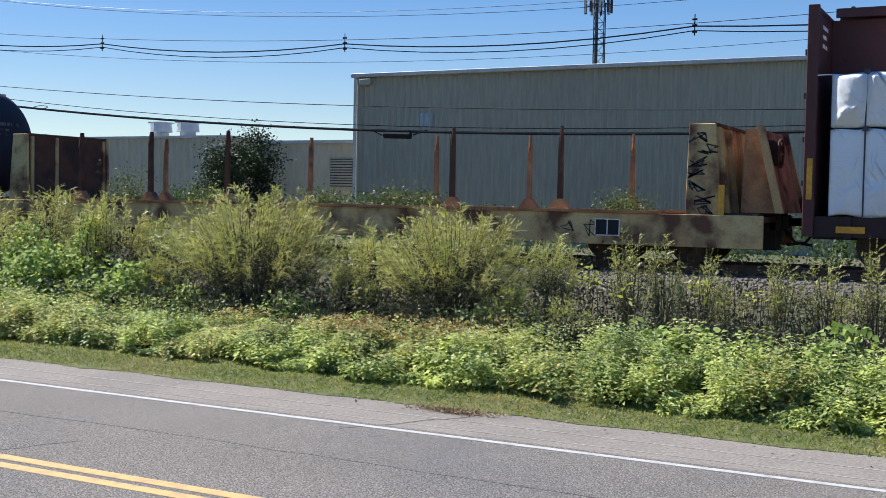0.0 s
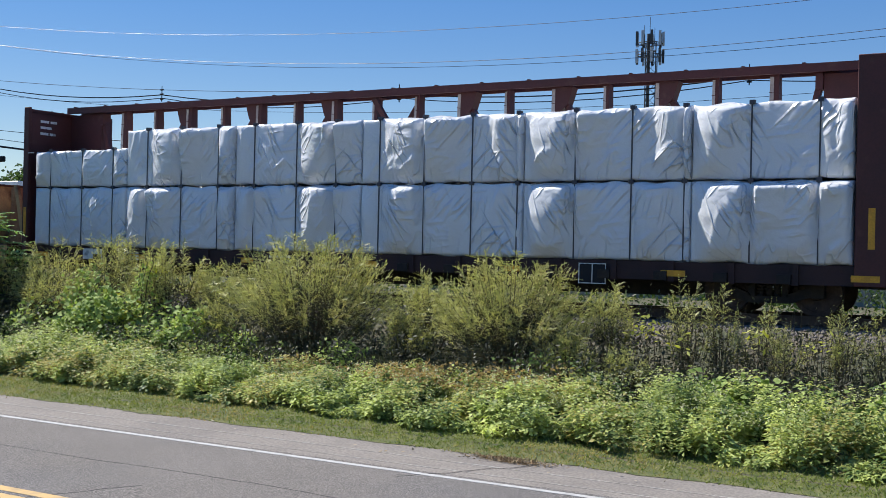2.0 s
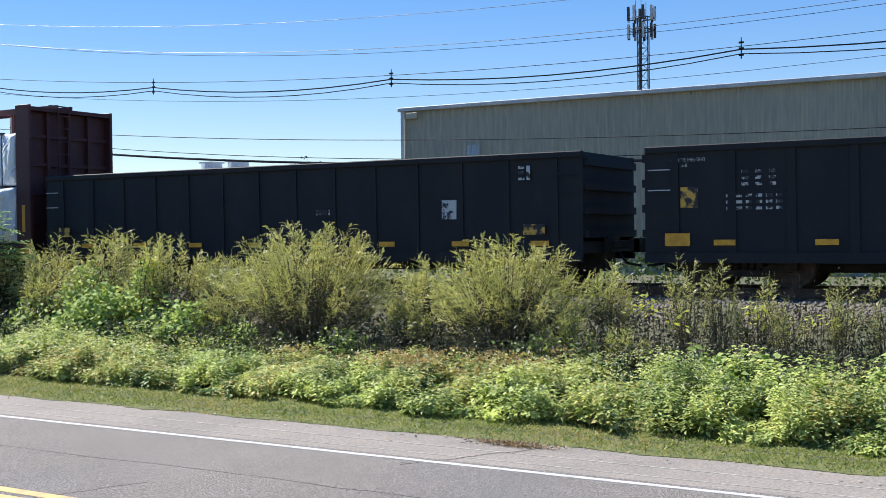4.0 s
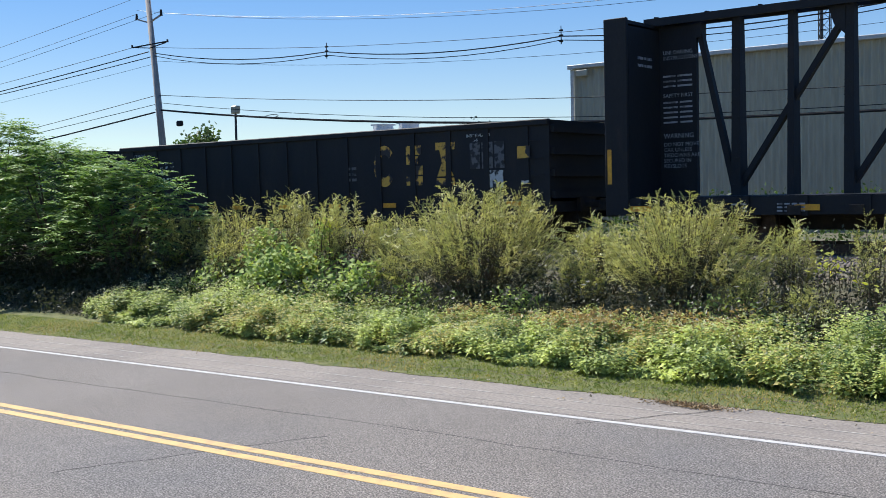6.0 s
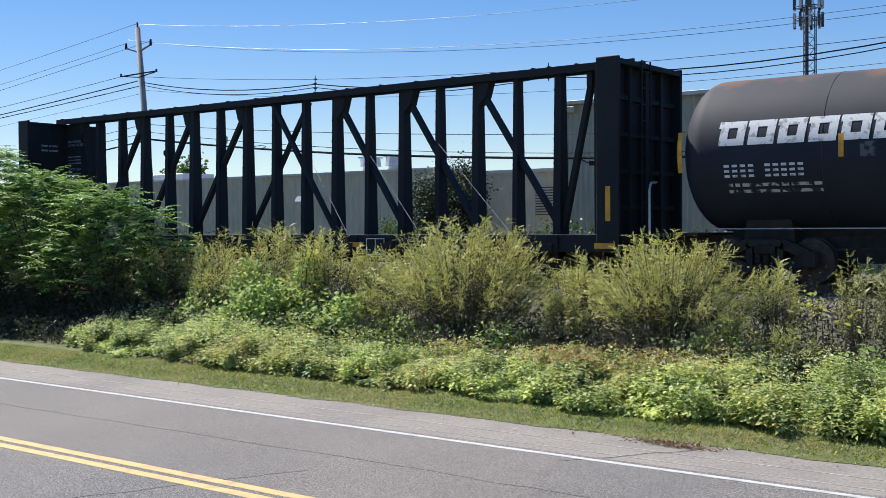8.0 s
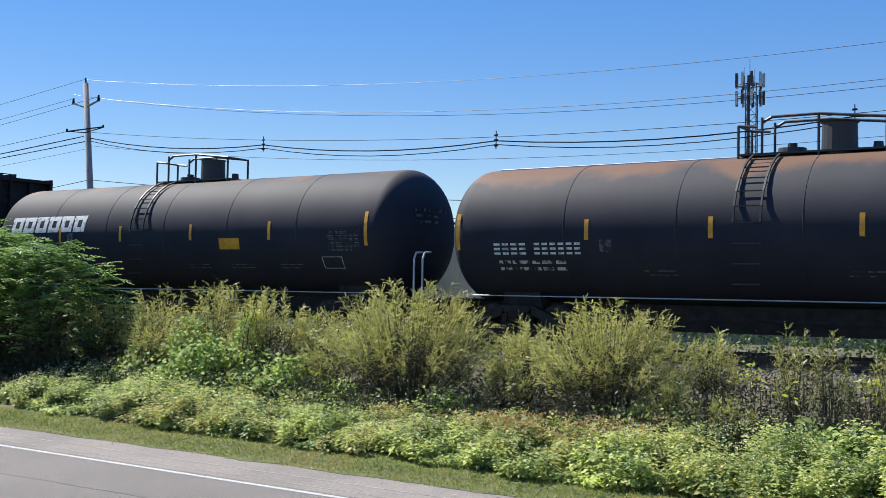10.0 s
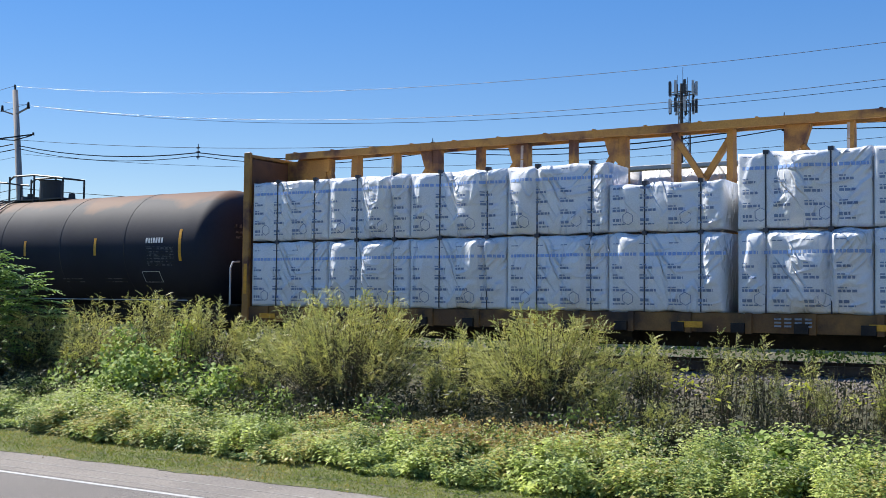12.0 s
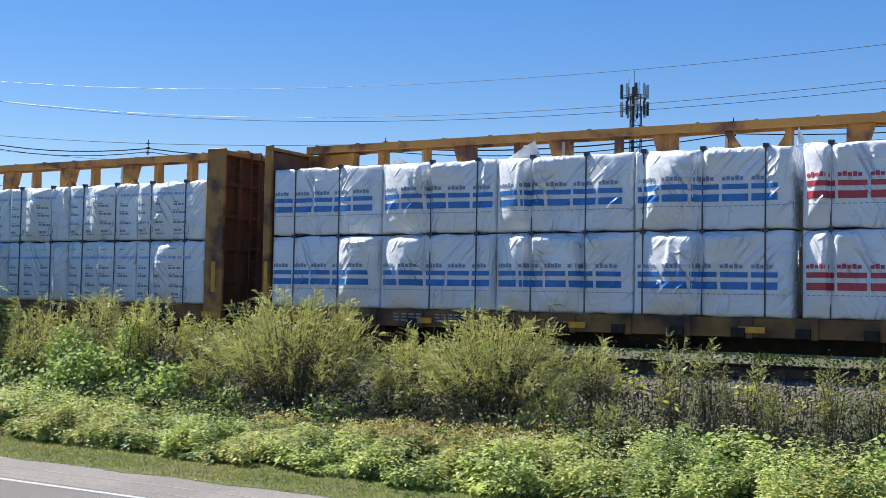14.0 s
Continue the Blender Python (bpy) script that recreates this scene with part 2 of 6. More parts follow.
letter_yellow = worn("letter_yellow", (0.62, 0.36, 0.06), (0.035, 0.03, 0.03), 0.47, 5)
print_grey = mat("print_grey", (0.2, 0.27, 0.42), None, 4, 0.4, 0, 0.02, 40)
print_pale = mat("print_pale_blue", (0.3, 0.45, 0.78), None, 4, 0.4, 0, 0.02, 40)
print_blue = mat("print_blue", (0.03, 0.19, 0.55), None, 4, 0.35, 0, 0.02, 40)
print_red = mat("print_red", (0.5, 0.05, 0.08), None, 4, 0.35, 0, 0.02, 40)
strap_mat = mat("strap", (0.045, 0.045, 0.06), None, 5, 0.4, 0, 0.02, 30)
wrap = wrap_mat("plastic_wrap", (0.76, 0.77, 0.79))
spray = mat("spray_paint", (0.02, 0.02, 0.022), (0.05, 0.05, 0.05), 6, 0.7, 0, 0.02, 40)
spray_light = mat("spray_light", (0.4, 0.42, 0.45), None, 6, 0.7, 0, 0.02, 40)
bark = mat("bark", (0.10, 0.075, 0.05), (0.06, 0.045, 0.03), 8, 0.9, 0, 0.4, 30)
stem_mat = mat("stems", (0.11, 0.085, 0.05), (0.07, 0.055, 0.03), 8, 0.9, 0, 0.2, 30)
leaf_shrub = leaf_mat("shrub_leaves", (0.29, 0.315, 0.1), (0.6, 0.58, 0.21), 0.3, (0.38, 0.32, 0.13), 0.06)
# dark copy of the leaf greens: shade put into the colour
leaf_shade = leaf_mat("shrub_shade_leaves", (0.03, 0.042, 0.02), (0.068, 0.066, 0.04), 0.25)
leaf_weed = leaf_mat("weed_leaves", (0.055, 0.115, 0.035), (0.64, 0.7, 0.23), 0.28, (0.46, 0.4, 0.14), 0.05, 0.5)
leaf_vine = leaf_mat("vine_leaves", (0.155, 0.24, 0.052), (0.36, 0.44, 0.12), 0.3, (0.4, 0.38, 0.04), 0.03, 0.7)
leaf_yellow = leaf_mat("yellow_leaves", (0.44, 0.43, 0.06), (0.36, 0.4, 0.08), 0.45)
leaf_sumac = leaf_mat("sumac_leaves", (0.095, 0.18, 0.04), (0.26, 0.37, 0.095), 0.3)
leaf_deck = leaf_mat("deck_weed_leaves", (0.06, 0.085, 0.03), (0.15, 0.17, 0.06), 0.3)
leaf_tree = leaf_mat("tree_leaves", (0.04, 0.07, 0.02), (0.08, 0.125, 0.03), 0.3)
leaf_dark = leaf_mat("dark_tree_leaves", (0.018, 0.03, 0.012), (0.035, 0.055, 0.02), 0.2)
grass_mat = leaf_mat("grass_blades", (0.11, 0.17, 0.03), (0.3, 0.32, 0.075), 0.3, (0.42, 0.34, 0.12), 0.08)
flower_mat = leaf_mat("seed_heads", (0.5, 0.5, 0.28), (0.6, 0.58, 0.4), 0.3)


# ---- helpers for meshes ----
def box(bm, x0, x1, y0, y1, z0, z1, taper=None):
    """taper: (x0, x1, y0, y1) of the top face."""
    tx0, tx1, ty0, ty1 = taper or (x0, x1, y0, y1)
    v = [bm.verts.new(p) for p in ((x0, y0, z0), (x1, y0, z0), (x1, y1, z0), (x0, y1, z0),
                                   (tx0, ty0, z1), (tx1, ty0, z1), (tx1, ty1, z1), (tx0, ty1, z1))]
    for f in ((3, 2, 1, 0), (4, 5, 6, 7), (0, 1, 5, 4), (1, 2, 6, 5), (2, 3, 7, 6), (3, 0, 4, 7)):
        bm.faces.new([v[i] for i in f])


def bar(bm, a, b, w, h=None, up=(0, 1, 0)):
    """A square bar from a to b."""
    a, b = Vector(a), Vector(b)
    d = (b - a).normalized()
    u = Vector(up)
    if abs(d.dot(u)) > 0.95:
        u = Vector((1, 0, 0))
    s = d.cross(u).normalized()
    u = s.cross(d)
    h = h or w
    r = []
    for p in (a, b):
        r.append([bm.verts.new(p + s * i * w / 2 + u * j * h / 2) for i, j in ((-1, -1), (1, -1), (1, 1), (-1, 1))])
    for k in range(4):
        bm.faces.new((r[0][k], r[0][(k + 1) % 4], r[1][(k + 1) % 4], r[1][k]))
    bm.faces.new(r[0][::-1])
    bm.faces.new(r[1])


def tube(bm, a, b, r0, r1=None, n=10, caps=True):
    a, b = Vector(a), Vector(b)
    r1 = r0 if r1 is None else r1
    d = (b - a).normalized()
    u = d.orthogonal().normalized()
    s = d.cross(u)
    rings = []
    for p, r in ((a, r0), (b, r1)):
        rings.append([bm.verts.new(p + (u * math.cos(2 * math.pi * k / n) + s * math.sin(2 * math.pi * k / n)) * r) for k in range(n)])
    for k in range(n):
        bm.faces.new((rings[0][k], rings[0][(k + 1) % n], rings[1][(k + 1) % n], rings[1][k]))
    if caps:
        bm.faces.new(rings[0][::-1])
        bm.faces.new(rings[1])


def ring(bm, c, axis, big, small, n=18, m=6):
    """A torus."""
    c, d = Vector(c), Vector(axis).normalized()
    u = d.orthogonal().normalized()
    s = d.cross(u)
    v = []
    for i in range(n):
        a = 2 * math.pi * i / n
        o = u * math.cos(a) + s * math.sin(a)
        v.append([bm.verts.new(c + o * (big + small * math.cos(2 * math.pi * j / m)) + d * small * math.sin(2 * math.pi * j / m)) for j in range(m)])
    for i in range(n):
        for j in range(m):
            bm.faces.new((v[i][j], v[(i + 1) % n][j], v[(i + 1) % n][(j + 1) % m], v[i][(j + 1) % m]))


def mesh_of(bm, name, material, smooth=False, bevel=0.0):
    if bevel:
        bmesh.ops.bevel(bm, geom=list(bm.edges), offset=bevel, segments=1, affect="EDGES", clamp_overlap=True)
    bmesh.ops.recalc_face_normals(bm, faces=bm.faces)
    me = bpy.data.meshes.new(name)
    bm.to_mesh(me)
    bm.free()
    me.materials.append(material)
    if smooth:
        me.shade_smooth()
    return me


def part(name, bm, material, parent, label="", smooth=False, bevel=0.0):
    me = bm if isinstance(bm, bpy.types.Mesh) else mesh_of(bm, name, material, smooth, bevel)
    ob = new(name, me)
    ob.parent = parent
    if label:
        ob["label"] = label
    return ob


def boxes(*items):
    bm = bmesh.new()
    for i in items:
        box(bm, *i)
    return bm


def raw_mesh(name, verts, faces, material, smooth=False):
    me = bpy.data.meshes.new(name)
    verts = np.asarray(verts, dtype=np.float32)
    faces = np.asarray(faces, dtype=np.int32)
    k = faces.shape[1]
    me.vertices.add(len(verts))
    me.vertices.foreach_set("co", verts.ravel())
    me.loops.add(faces.size)
    me.loops.foreach_set("vertex_index", faces.ravel())
    me.polygons.add(len(faces))
    me.polygons.foreach_set("loop_start", np.arange(0, faces.size, k, dtype=np.int32))
    me.update(calc_edges=True)
    me.materials.append(material)
    if smooth:
        me.shade_smooth()
    return me


def thing(name, label, category, group="", kind="", at=(0, 0, 0)):
    ob = new(name)
    ob.location = at
    return tagged(ob, label, category, group, kind)


def single(name, bm, material, label, category, group="", kind="", at=(0, 0, 0), smooth=False, bevel=0.0):
    me = bm if isinstance(bm, bpy.types.Mesh) else mesh_of(bm, name, material, smooth, bevel)
    ob = new(name, me)
    ob.location = at
    return tagged(ob, label, category, group, kind)


RNG = np.random.default_rng(7)


def unit(v):
    return v / np.maximum(np.linalg.norm(v, axis=-1, keepdims=True), 1e-9)


def leaf_quads(base, direction, side, length, width):
    """Diamond leaves: base point, way, side way, length and width, all arrays. Verts and faces."""
    n = len(base)
    length, width = np.reshape(length, (-1, 1)), np.reshape(width, (-1, 1))
    mid = base + direction * length * 0.45
    v = np.stack([base, mid + side * width / 2, base + direction * length, mid - side * width / 2], axis=1).reshape(-1, 3)
    return v, np.arange(4 * n).reshape(n, 4)


def random_dirs(n, up=0.0, flat=1.0):
    d = RNG.normal(size=(n, 3))
    d[:, 2] = d[:, 2] * flat + up
    return unit(d)


def sides_for(d):
    return unit(np.cross(d, RNG.normal(size=d.shape)))


# ---- ground, road, track ----
TRACK_Y, RAIL_Z, NEAR = 23.05, 1.5, 21.5


def ground_height(y):
    ys = [-60, 3.0, 3.3, 12.9, 13.4, 15.5, 18.0, 20.2, 21.2, 25.0, 27.0, 30.0, 60, 4000]
    zs = [-0.02, -0.02, -0.02, -0.02, 0.06, 0.25, 0.62, 1.18, 1.28, 1.28, 0.9, 0.8, 0.8, 0.8]
    return float(np.interp(y, ys, zs))


def build_ground():
    xs = np.concatenate([[-2500, -800, -300, -120], np.arange(-70, 31, 1.0), [60, 150, 400, 1200, 2500]])
    ys = np.concatenate([[-400, -100, -30], np.arange(-6, 12.9, 2.0), np.arange(12.9, 30, 0.45), [34, 40, 50, 80, 160, 500, 3000]])
    v = []
    for y in ys:
        for x in xs:
            z = ground_height(y)
            if 15.0 < y < 20.3 and abs(x) < 60:
                z += 0.12 * noise.noise(Vector((x * 0.45, y * 0.6, 0)))
            v.append((x, y, z))
    n = len(xs)
    f = [(j * n + i, j * n + i + 1, (j + 1) * n + i + 1, (j + 1) * n + i) for j in range(len(ys) - 1) for i in range(n - 1)]
    single("ground", raw_mesh("ground", v, f, earth, True), earth, "dark earth bank under weeds", "ground", kind="structure")
    single("road", boxes((-800, 800, 3.4, 11.47, -0.3, 0.0)), asphalt, "grey worn asphalt two-lane road", "road", kind="structure")
    single("pavement", boxes((-800, 800, 11.47, 12.95, -0.3, -0.006)), shoulder_mat, "pale cracked asphalt road shoulder", "shoulder", kind="structure")
    bm = bmesh.new()
    box(bm, -800, 800, 11.26, 11.36, 0.0, 0.004)
    single("road_marking", bm, white_paint, "solid white edge line painted on the road", "road marking", kind="structure")
    for y in (7.7, 7.95):
        single("road_marking", boxes((-800, 800, y, y + 0.15, 0.0, 0.004)), yellow_paint, "solid yellow centre line painted on the road", "road marking", kind="structure")
    # faint pale seams along the shoulder and dark cracks across the road
    for y, w in ((11.72, 0.018), (12.2, 0.022)):
        single("road_marking", boxes((-800, 800, y, y + w, -0.006, -0.002)), seam_paint, "thin faded white line along the shoulder", "road marking", kind="structure")
    rnd = random.Random(5)
    tar = mat("crack", (0.05, 0.048, 0.046), None, 3, 0.9, 0, 0.2, 40)
    for x, y0, y1, drift in ((-6.9, 11.0, 12.7, 1.1), (-10.05, 6.2, 9.0, 1.15), (-8.1, 9.75, 9.6, 6.0), (-18.5, 9.6, 9.75, 10.4)):
        bm = bmesh.new()
        pts = [(x + drift * k / 14 + rnd.uniform(-0.04, 0.04), y0 + (y1 - y0) * k / 14 + rnd.uniform(-0.03, 0.03)) for k in range(15)]
        for (ax, ay), (bx, by) in zip(pts, pts[1:]):
            bar(bm, (ax, ay, 0.0012), (bx, by, 0.0012), 0.011, 0.0025, (0, 0, 1))
        single("road_crack", bm, tar, "thin dark crack in the asphalt", "crack", kind="structure")


def build_track():
    track = thing("railway_track", "steel rails on dark timber ties in ballast", "railway track", kind="structure")
    for s in (-0.7475, 0.7475):
        bm = bmesh.new()
        y = TRACK_Y + s
        box(bm, -400, 400, y - 0.07, y + 0.07, RAIL_Z - 0.17, RAIL_Z - 0.155)
        box(bm, -400, 400, y - 0.009, y + 0.009, RAIL_Z - 0.155, RAIL_Z - 0.04)
        box(bm, -400, 400, y - 0.037, y + 0.037, RAIL_Z - 0.04, RAIL_Z)
        part("rail", bm, steel, track)
    me = mesh_of(boxes((-0.11, 0.11, -1.3, 1.3, -0.18, 0)), "tie", tie_wood)
    for k in range(110):
        t = part("tie", me, tie_wood, track)
        t.location = (-48 + 0.52 * k, TRACK_Y, RAIL_Z - 0.172)
    # loose ballast stones on the near shoulder
    n = 9000
    x, y = RNG.uniform(-34, 4, n), RNG.uniform(19.6, 22.2, n)
    c = np.stack([x, y, [ground_height(q) for q in y]], 1)
    base = np.array([(1, 0, 0), (-1, 0, 0), (0, 1, 0), (0, -1, 0), (0, 0, 1), (0, 0, -1)], float)
    v = (c[:, None] + base[None] * RNG.uniform(0.02, 0.06, (n, 6, 1))).reshape(-1, 3)
    tri = np.array([(0, 2, 4), (2, 1, 4), (1, 3, 4), (3, 0, 4), (2, 0, 5), (1, 2, 5), (3, 1, 5), (0, 3, 5)])
    f = (np.arange(n)[:, None, None] * 6 + tri[None]).reshape(-1, 3)
    single("ballast", raw_mesh("ballast", v, f, rock), rock, "grey crushed stone ballast along the track", "ballast", kind="stuff")
    single("ballast_bed", boxes((-400, 400, TRACK_Y - 1.9, TRACK_Y + 1.9, 1.0, RAIL_Z - 0.2, (-400, 400, TRACK_Y - 1.6, TRACK_Y + 1.6))), gravel, "grey stone bed under the rails", "ballast", kind="structure")


build_ground()
build_track()


# ---- buildings, poles, wires, tower behind the track ----
def ribbed(x0, x1, y, z0, z1, pitch, depth):
    """A sheet wall of trapezoid ribs that faces -y."""
    prof = []
    x = x0
    while x < x1:
        prof += [(x, 0), (x + pitch * 0.66, 0), (x + pitch * 0.72, -depth), (x + pitch * 0.92, -depth)]
        x += pitch
    prof.append((x1, 0))
    prof = [p for p in prof if p[0] <= x1]
    v = [(px, y + d, z) for z in (z0, z1) for px, d in prof]
    n = len(prof)
    f = [(i, i + 1, n + i + 1, n + i) for i in range(n - 1)]
    return v, f


def build_warehouse():
    y, x0, x1, z1 = 45.0, -27.85, 40.0, 8.32
    b = thing("warehouse", "tall dark grey ribbed metal warehouse with pale roof trim", "building")
    v, f = ribbed(x0, x1, y, 0.7, z1, 0.31, 0.09)
    part("wall", raw_mesh("wall", v, f, metal_grey), metal_grey, b)
    for q in ((x0, x0 + 0.05, y + 0.02, y + 40, 0.7, z1), (x1 - 0.05, x1, y + 0.02, y + 40, 0.7, z1), (x0 + 0.05, x1 - 0.05, y + 39.9, y + 40, 0.7, z1)):
        part("wall", boxes(q), metal_grey, b)
    part("roof", boxes((x0 - 0.1, x1, y - 0.05, y + 40, z1, z1 + 0.08, (x0 - 0.1, x1, y - 0.05, y + 40))), trim_mat, b, "pale metal roof")
    part("gutter", boxes((x0 - 0.12, x1, y - 0.28, y - 0.06, z1 - 0.05, z1 + 0.13)), trim_mat, b, "pale grey eaves gutter", bevel=0.02)
    part("corner_trim", boxes((x0 - 0.06, x0 + 0.12, y - 0.08, y - 0.055, 0.7, z1 - 0.06)), trim_mat, b, "pale corner flashing")
    bm = bmesh.new()
    tube(bm, (x0 + 0.22, y - 0.13, z1 - 0.12), (x0 + 0.22, y - 0.13, 0.8), 0.06)
    part("downpipe", bm, metal_grey, b)
    bm = bmesh.new()
    box(bm, x0 + 0.35, x0 + 0.95, y - 0.3, y - 0.06, z1 - 0.42, z1 - 0.12)
    part("wall_lamp", bm, metal_grey, b, "grey wall floodlight under the eaves", bevel=0.03)
    part("panel", boxes((-24.4, -23.75, y - 0.075, y - 0.055, 6.0, 6.57)), pale_panel, b, "pale translucent wall panel")


def build_low_building():
    y = 47.0
    b = thing("low_building", "long low beige ribbed metal building", "building")
    v, f = ribbed(-120, -37.0, y, 0.7, 5.72, 0.45, 0.04)
    part("wall", raw_mesh("wall", v, f, metal_beige), metal_beige, b)
    for q in ((-37.0, -36.9, y, y + 30, 0.7, 5.72), (-120, -119.9, y + 0.05, y + 30, 0.7, 5.72)):
        part("wall", boxes(q), metal_beige, b)
    part("roof", boxes((-120.2, -36.8, y - 0.12, y + 30, 5.72, 5.84)), trim_mat, b, "thin grey roof edge")
    b2 = thing("low_building", "low plain grey annex with a louvred vent", "building")
    part("wall", boxes((-36.85, -27.5, y + 3, y + 30, 0.7, 5.55)), metal_beige, b2)
    part("roof", boxes((-36.85, -27.5, y + 2.85, y + 30, 5.55, 5.72)), trim_mat, b2)
    lv = part("louver", boxes((-32.4, -31.0, y + 2.93, y + 2.99, 3.3, 4.75)), dark_louver, b2, "dark louvred vent")
    for k in range(10):
        part("slat", boxes((-32.35, -31.05, y + 2.86, y + 2.93, 3.35 + 0.14 * k, 3.43 + 0.14 * k)), metal_grey, lv)
    for x in (-42.6, -40.7):
        h = thing("rooftop_vent", "pale metal rooftop exhaust fan on the low building", "vent", "rooftop vents")
        bm = bmesh.new()
        tube(bm, (x, y + 1.5, 5.84), (x, y + 1.5, 6.15), 0.45, 0.42, 14)
        part("curb", bm, galv, h)
        bm = bmesh.new()
        tube(bm, (x, y + 1.5, 6.15), (x, y + 1.5, 6.62), 0.62, 0.56, 16)
        part("hood", bm, galv, h)
        part("cap", boxes((x - 0.5, x + 0.5, y + 1.0, y + 2.0, 6.62, 6.7)), galv, h)
    h = thing("rooftop_vent", "small grey rooftop unit on the annex", "vent", "rooftop vents")
    part("hood", boxes((-31.9, -31.2, y + 5, y + 6, 5.72, 6.25)), galv, h, bevel=0.05)
    h = thing("rooftop_unit", "pale rooftop air handling unit far along the roof", "rooftop unit")
    part("housing", boxes((-68.5, -64.5, y + 6, y + 9, 5.84, 6.7)), galv, h, bevel=0.06)
    # a wall light on the beige wall
    d = thing("wall_lamp", "white angled floodlight on the beige wall", "lamp")
    part("bracket", boxes((-46.05, -45.95, y - 0.6, y - 0.04, 4.2, 4.3)), galv, d)
    part("head", boxes((-46.3, -45.5, y - 0.9, y - 0.4, 4.2, 4.5, (-46.2, -45.7, y - 0.8, y - 0.45))), trim_mat, d, "white lamp head")


def wire(points, r, material, label, parent=None):
    cu = bpy.data.curves.new("power_line", "CURVE")
    cu.dimensions, cu.bevel_depth, cu.bevel_resolution = "3D", r, 1
    sp = cu.splines.new("POLY")
    sp.points.add(len(points) - 1)
    for p, q in zip(sp.points, points):
        p.co = (*q, 1)
    cu.materials.append(material)
    return tagged(new("power_line", cu), label, "power line", "overhead lines")


def sag(a, b, drop, n=16):
    a, b = Vector(a), Vector(b)
    return [a.lerp(b, k / n) - Vector((0, 0, drop * 4 * (k / n) * (1 - k / n))) for k in range(n + 1)]


PY = 33.0


def build_lines():
    pole = thing("utility_pole", "grey weathered wooden utility pole with brackets and a steel arm", "utility pole")
    bm = bmesh.new()
    tube(bm, (-42.0, PY, 0.5), (-43.25, PY, 12.0), 0.19, 0.12, 12)
    part("post", bm, pole_wood, pole, smooth=True)
    x = -43.15
    for s in (-1, 1):   # two slanting brackets, each with a pin insulator
        bm = bmesh.new()
        bar(bm, (x, PY - 0.05, 10.86), (x + s * 0.9, PY - 0.05, 11.12), 0.06, 0.07)
        arm = part("bracket", bm, pole_wood, pole)
        bm = bmesh.new()
        tube(bm, (x + s * 0.9, PY - 0.05, 11.08), (x + s * 0.9, PY - 0.05, 11.36), 0.07, 0.045, 8)
        part("insulator", bm, wire_mat, arm)
    x = -43.02
    bm = bmesh.new()
    bar(bm, (x - 1.3, PY - 0.16, 9.82), (x + 1.3, PY - 0.16, 9.86), 0.05, 0.06)
    arm = part("crossarm", bm, wire_mat, pole, "thin dark steel crossarm")
    for s in (-1, 1):
        bm = bmesh.new()
        bar(bm, (x + s * 1.2, PY - 0.16, 9.82), (x, PY - 0.16, 9.68), 0.04, 0.04)
        part("brace", bm, wire_mat, arm)
        bm = bmesh.new()
        tube(bm, (x + s * 1.3, PY - 0.16, 9.82), (x + s * 1.3, PY - 0.16, 9.95), 0.05, 0.04, 8)
        part("insulator", bm, wire_mat, arm)
    bm = bmesh.new()
    tube(bm, (-43.25, PY, 12.0), (-43.28, PY, 12.25), 0.04, 0.04, 8)
    part("pin", bm, wire_mat, pole)
    bm = bmesh.new()
    box(bm, -41.35, -41.0, PY - 0.15, PY + 0.05, 6.0, 6.25)
    part("splice_box", bm, wire_mat, pole, "black cable splice box", bevel=0.05)

    lab = "thin dark overhead wire strung from the pole"
    def span(c2, c1, c0, r, material, label, x0=-42.9, x1=12.0):
        wire([(x, PY, c0 + c1 * x + c2 * x * x) for x in np.linspace(x0, x1, 28)], r, material, label)
    span(0.0022, 0.05, 10.21, 0.008, wire_bare, lab, -43.28)
    span(0.00267, 0.0666, 9.26, 0.009, wire_bare, lab, -42.2)
    span(0.00279, 0.0666, 9.05, 0.008, wire_bare, lab, -44.1)
    span(0.00193, 0.0492, 8.27, 0.01, wire_mat, lab)
    xs, zs = [-42.9, -31.92, -20.86, -8.78, 4.0], [9.4, 8.42, 7.9, 7.85, 8.2]
    for dz, dr, rr in ((0.05, 0.3, 0.022), (-0.08, 0.36, 0.016)):
        for k in range(4):
            wire(sag((xs[k], PY, zs[k] + dz), (xs[k + 1], PY, zs[k + 1] + dz), dr, 8), rr, wire_mat, "thick dark aerial power cable")
    span(0.0022, 0.06, 7.62, 0.007, wire_mat, lab)
    for x, z in list(zip(xs, zs))[1:4]:
        s = thing("cable_spacer", "small dark insulator spacer on the aerial cables", "insulator", "cable spacers")
        bm = bmesh.new()
        tube(bm, (x, PY, z - 0.22), (x, PY, z + 0.4), 0.02, 0.015, 8)
        part("rod", bm, wire_mat, s)
        for dz in (-0.12, 0.08, 0.25):
            bm = bmesh.new()
            tube(bm, (x - 0.07, PY, z + dz), (x + 0.07, PY, z + dz), 0.03, 0.03, 8)
            part("clamp", bm, wire_mat, s)
    span(0.00126, 0.0044, 5.4, 0.014, wire_mat, lab)
    span(0.00176, 0.0296, 4.89, 0.048, wire_mat, "thick black telephone cable")
    span(0.00198, 0.0362, 5.1, 0.013, wire_mat, "thin black telephone cable")
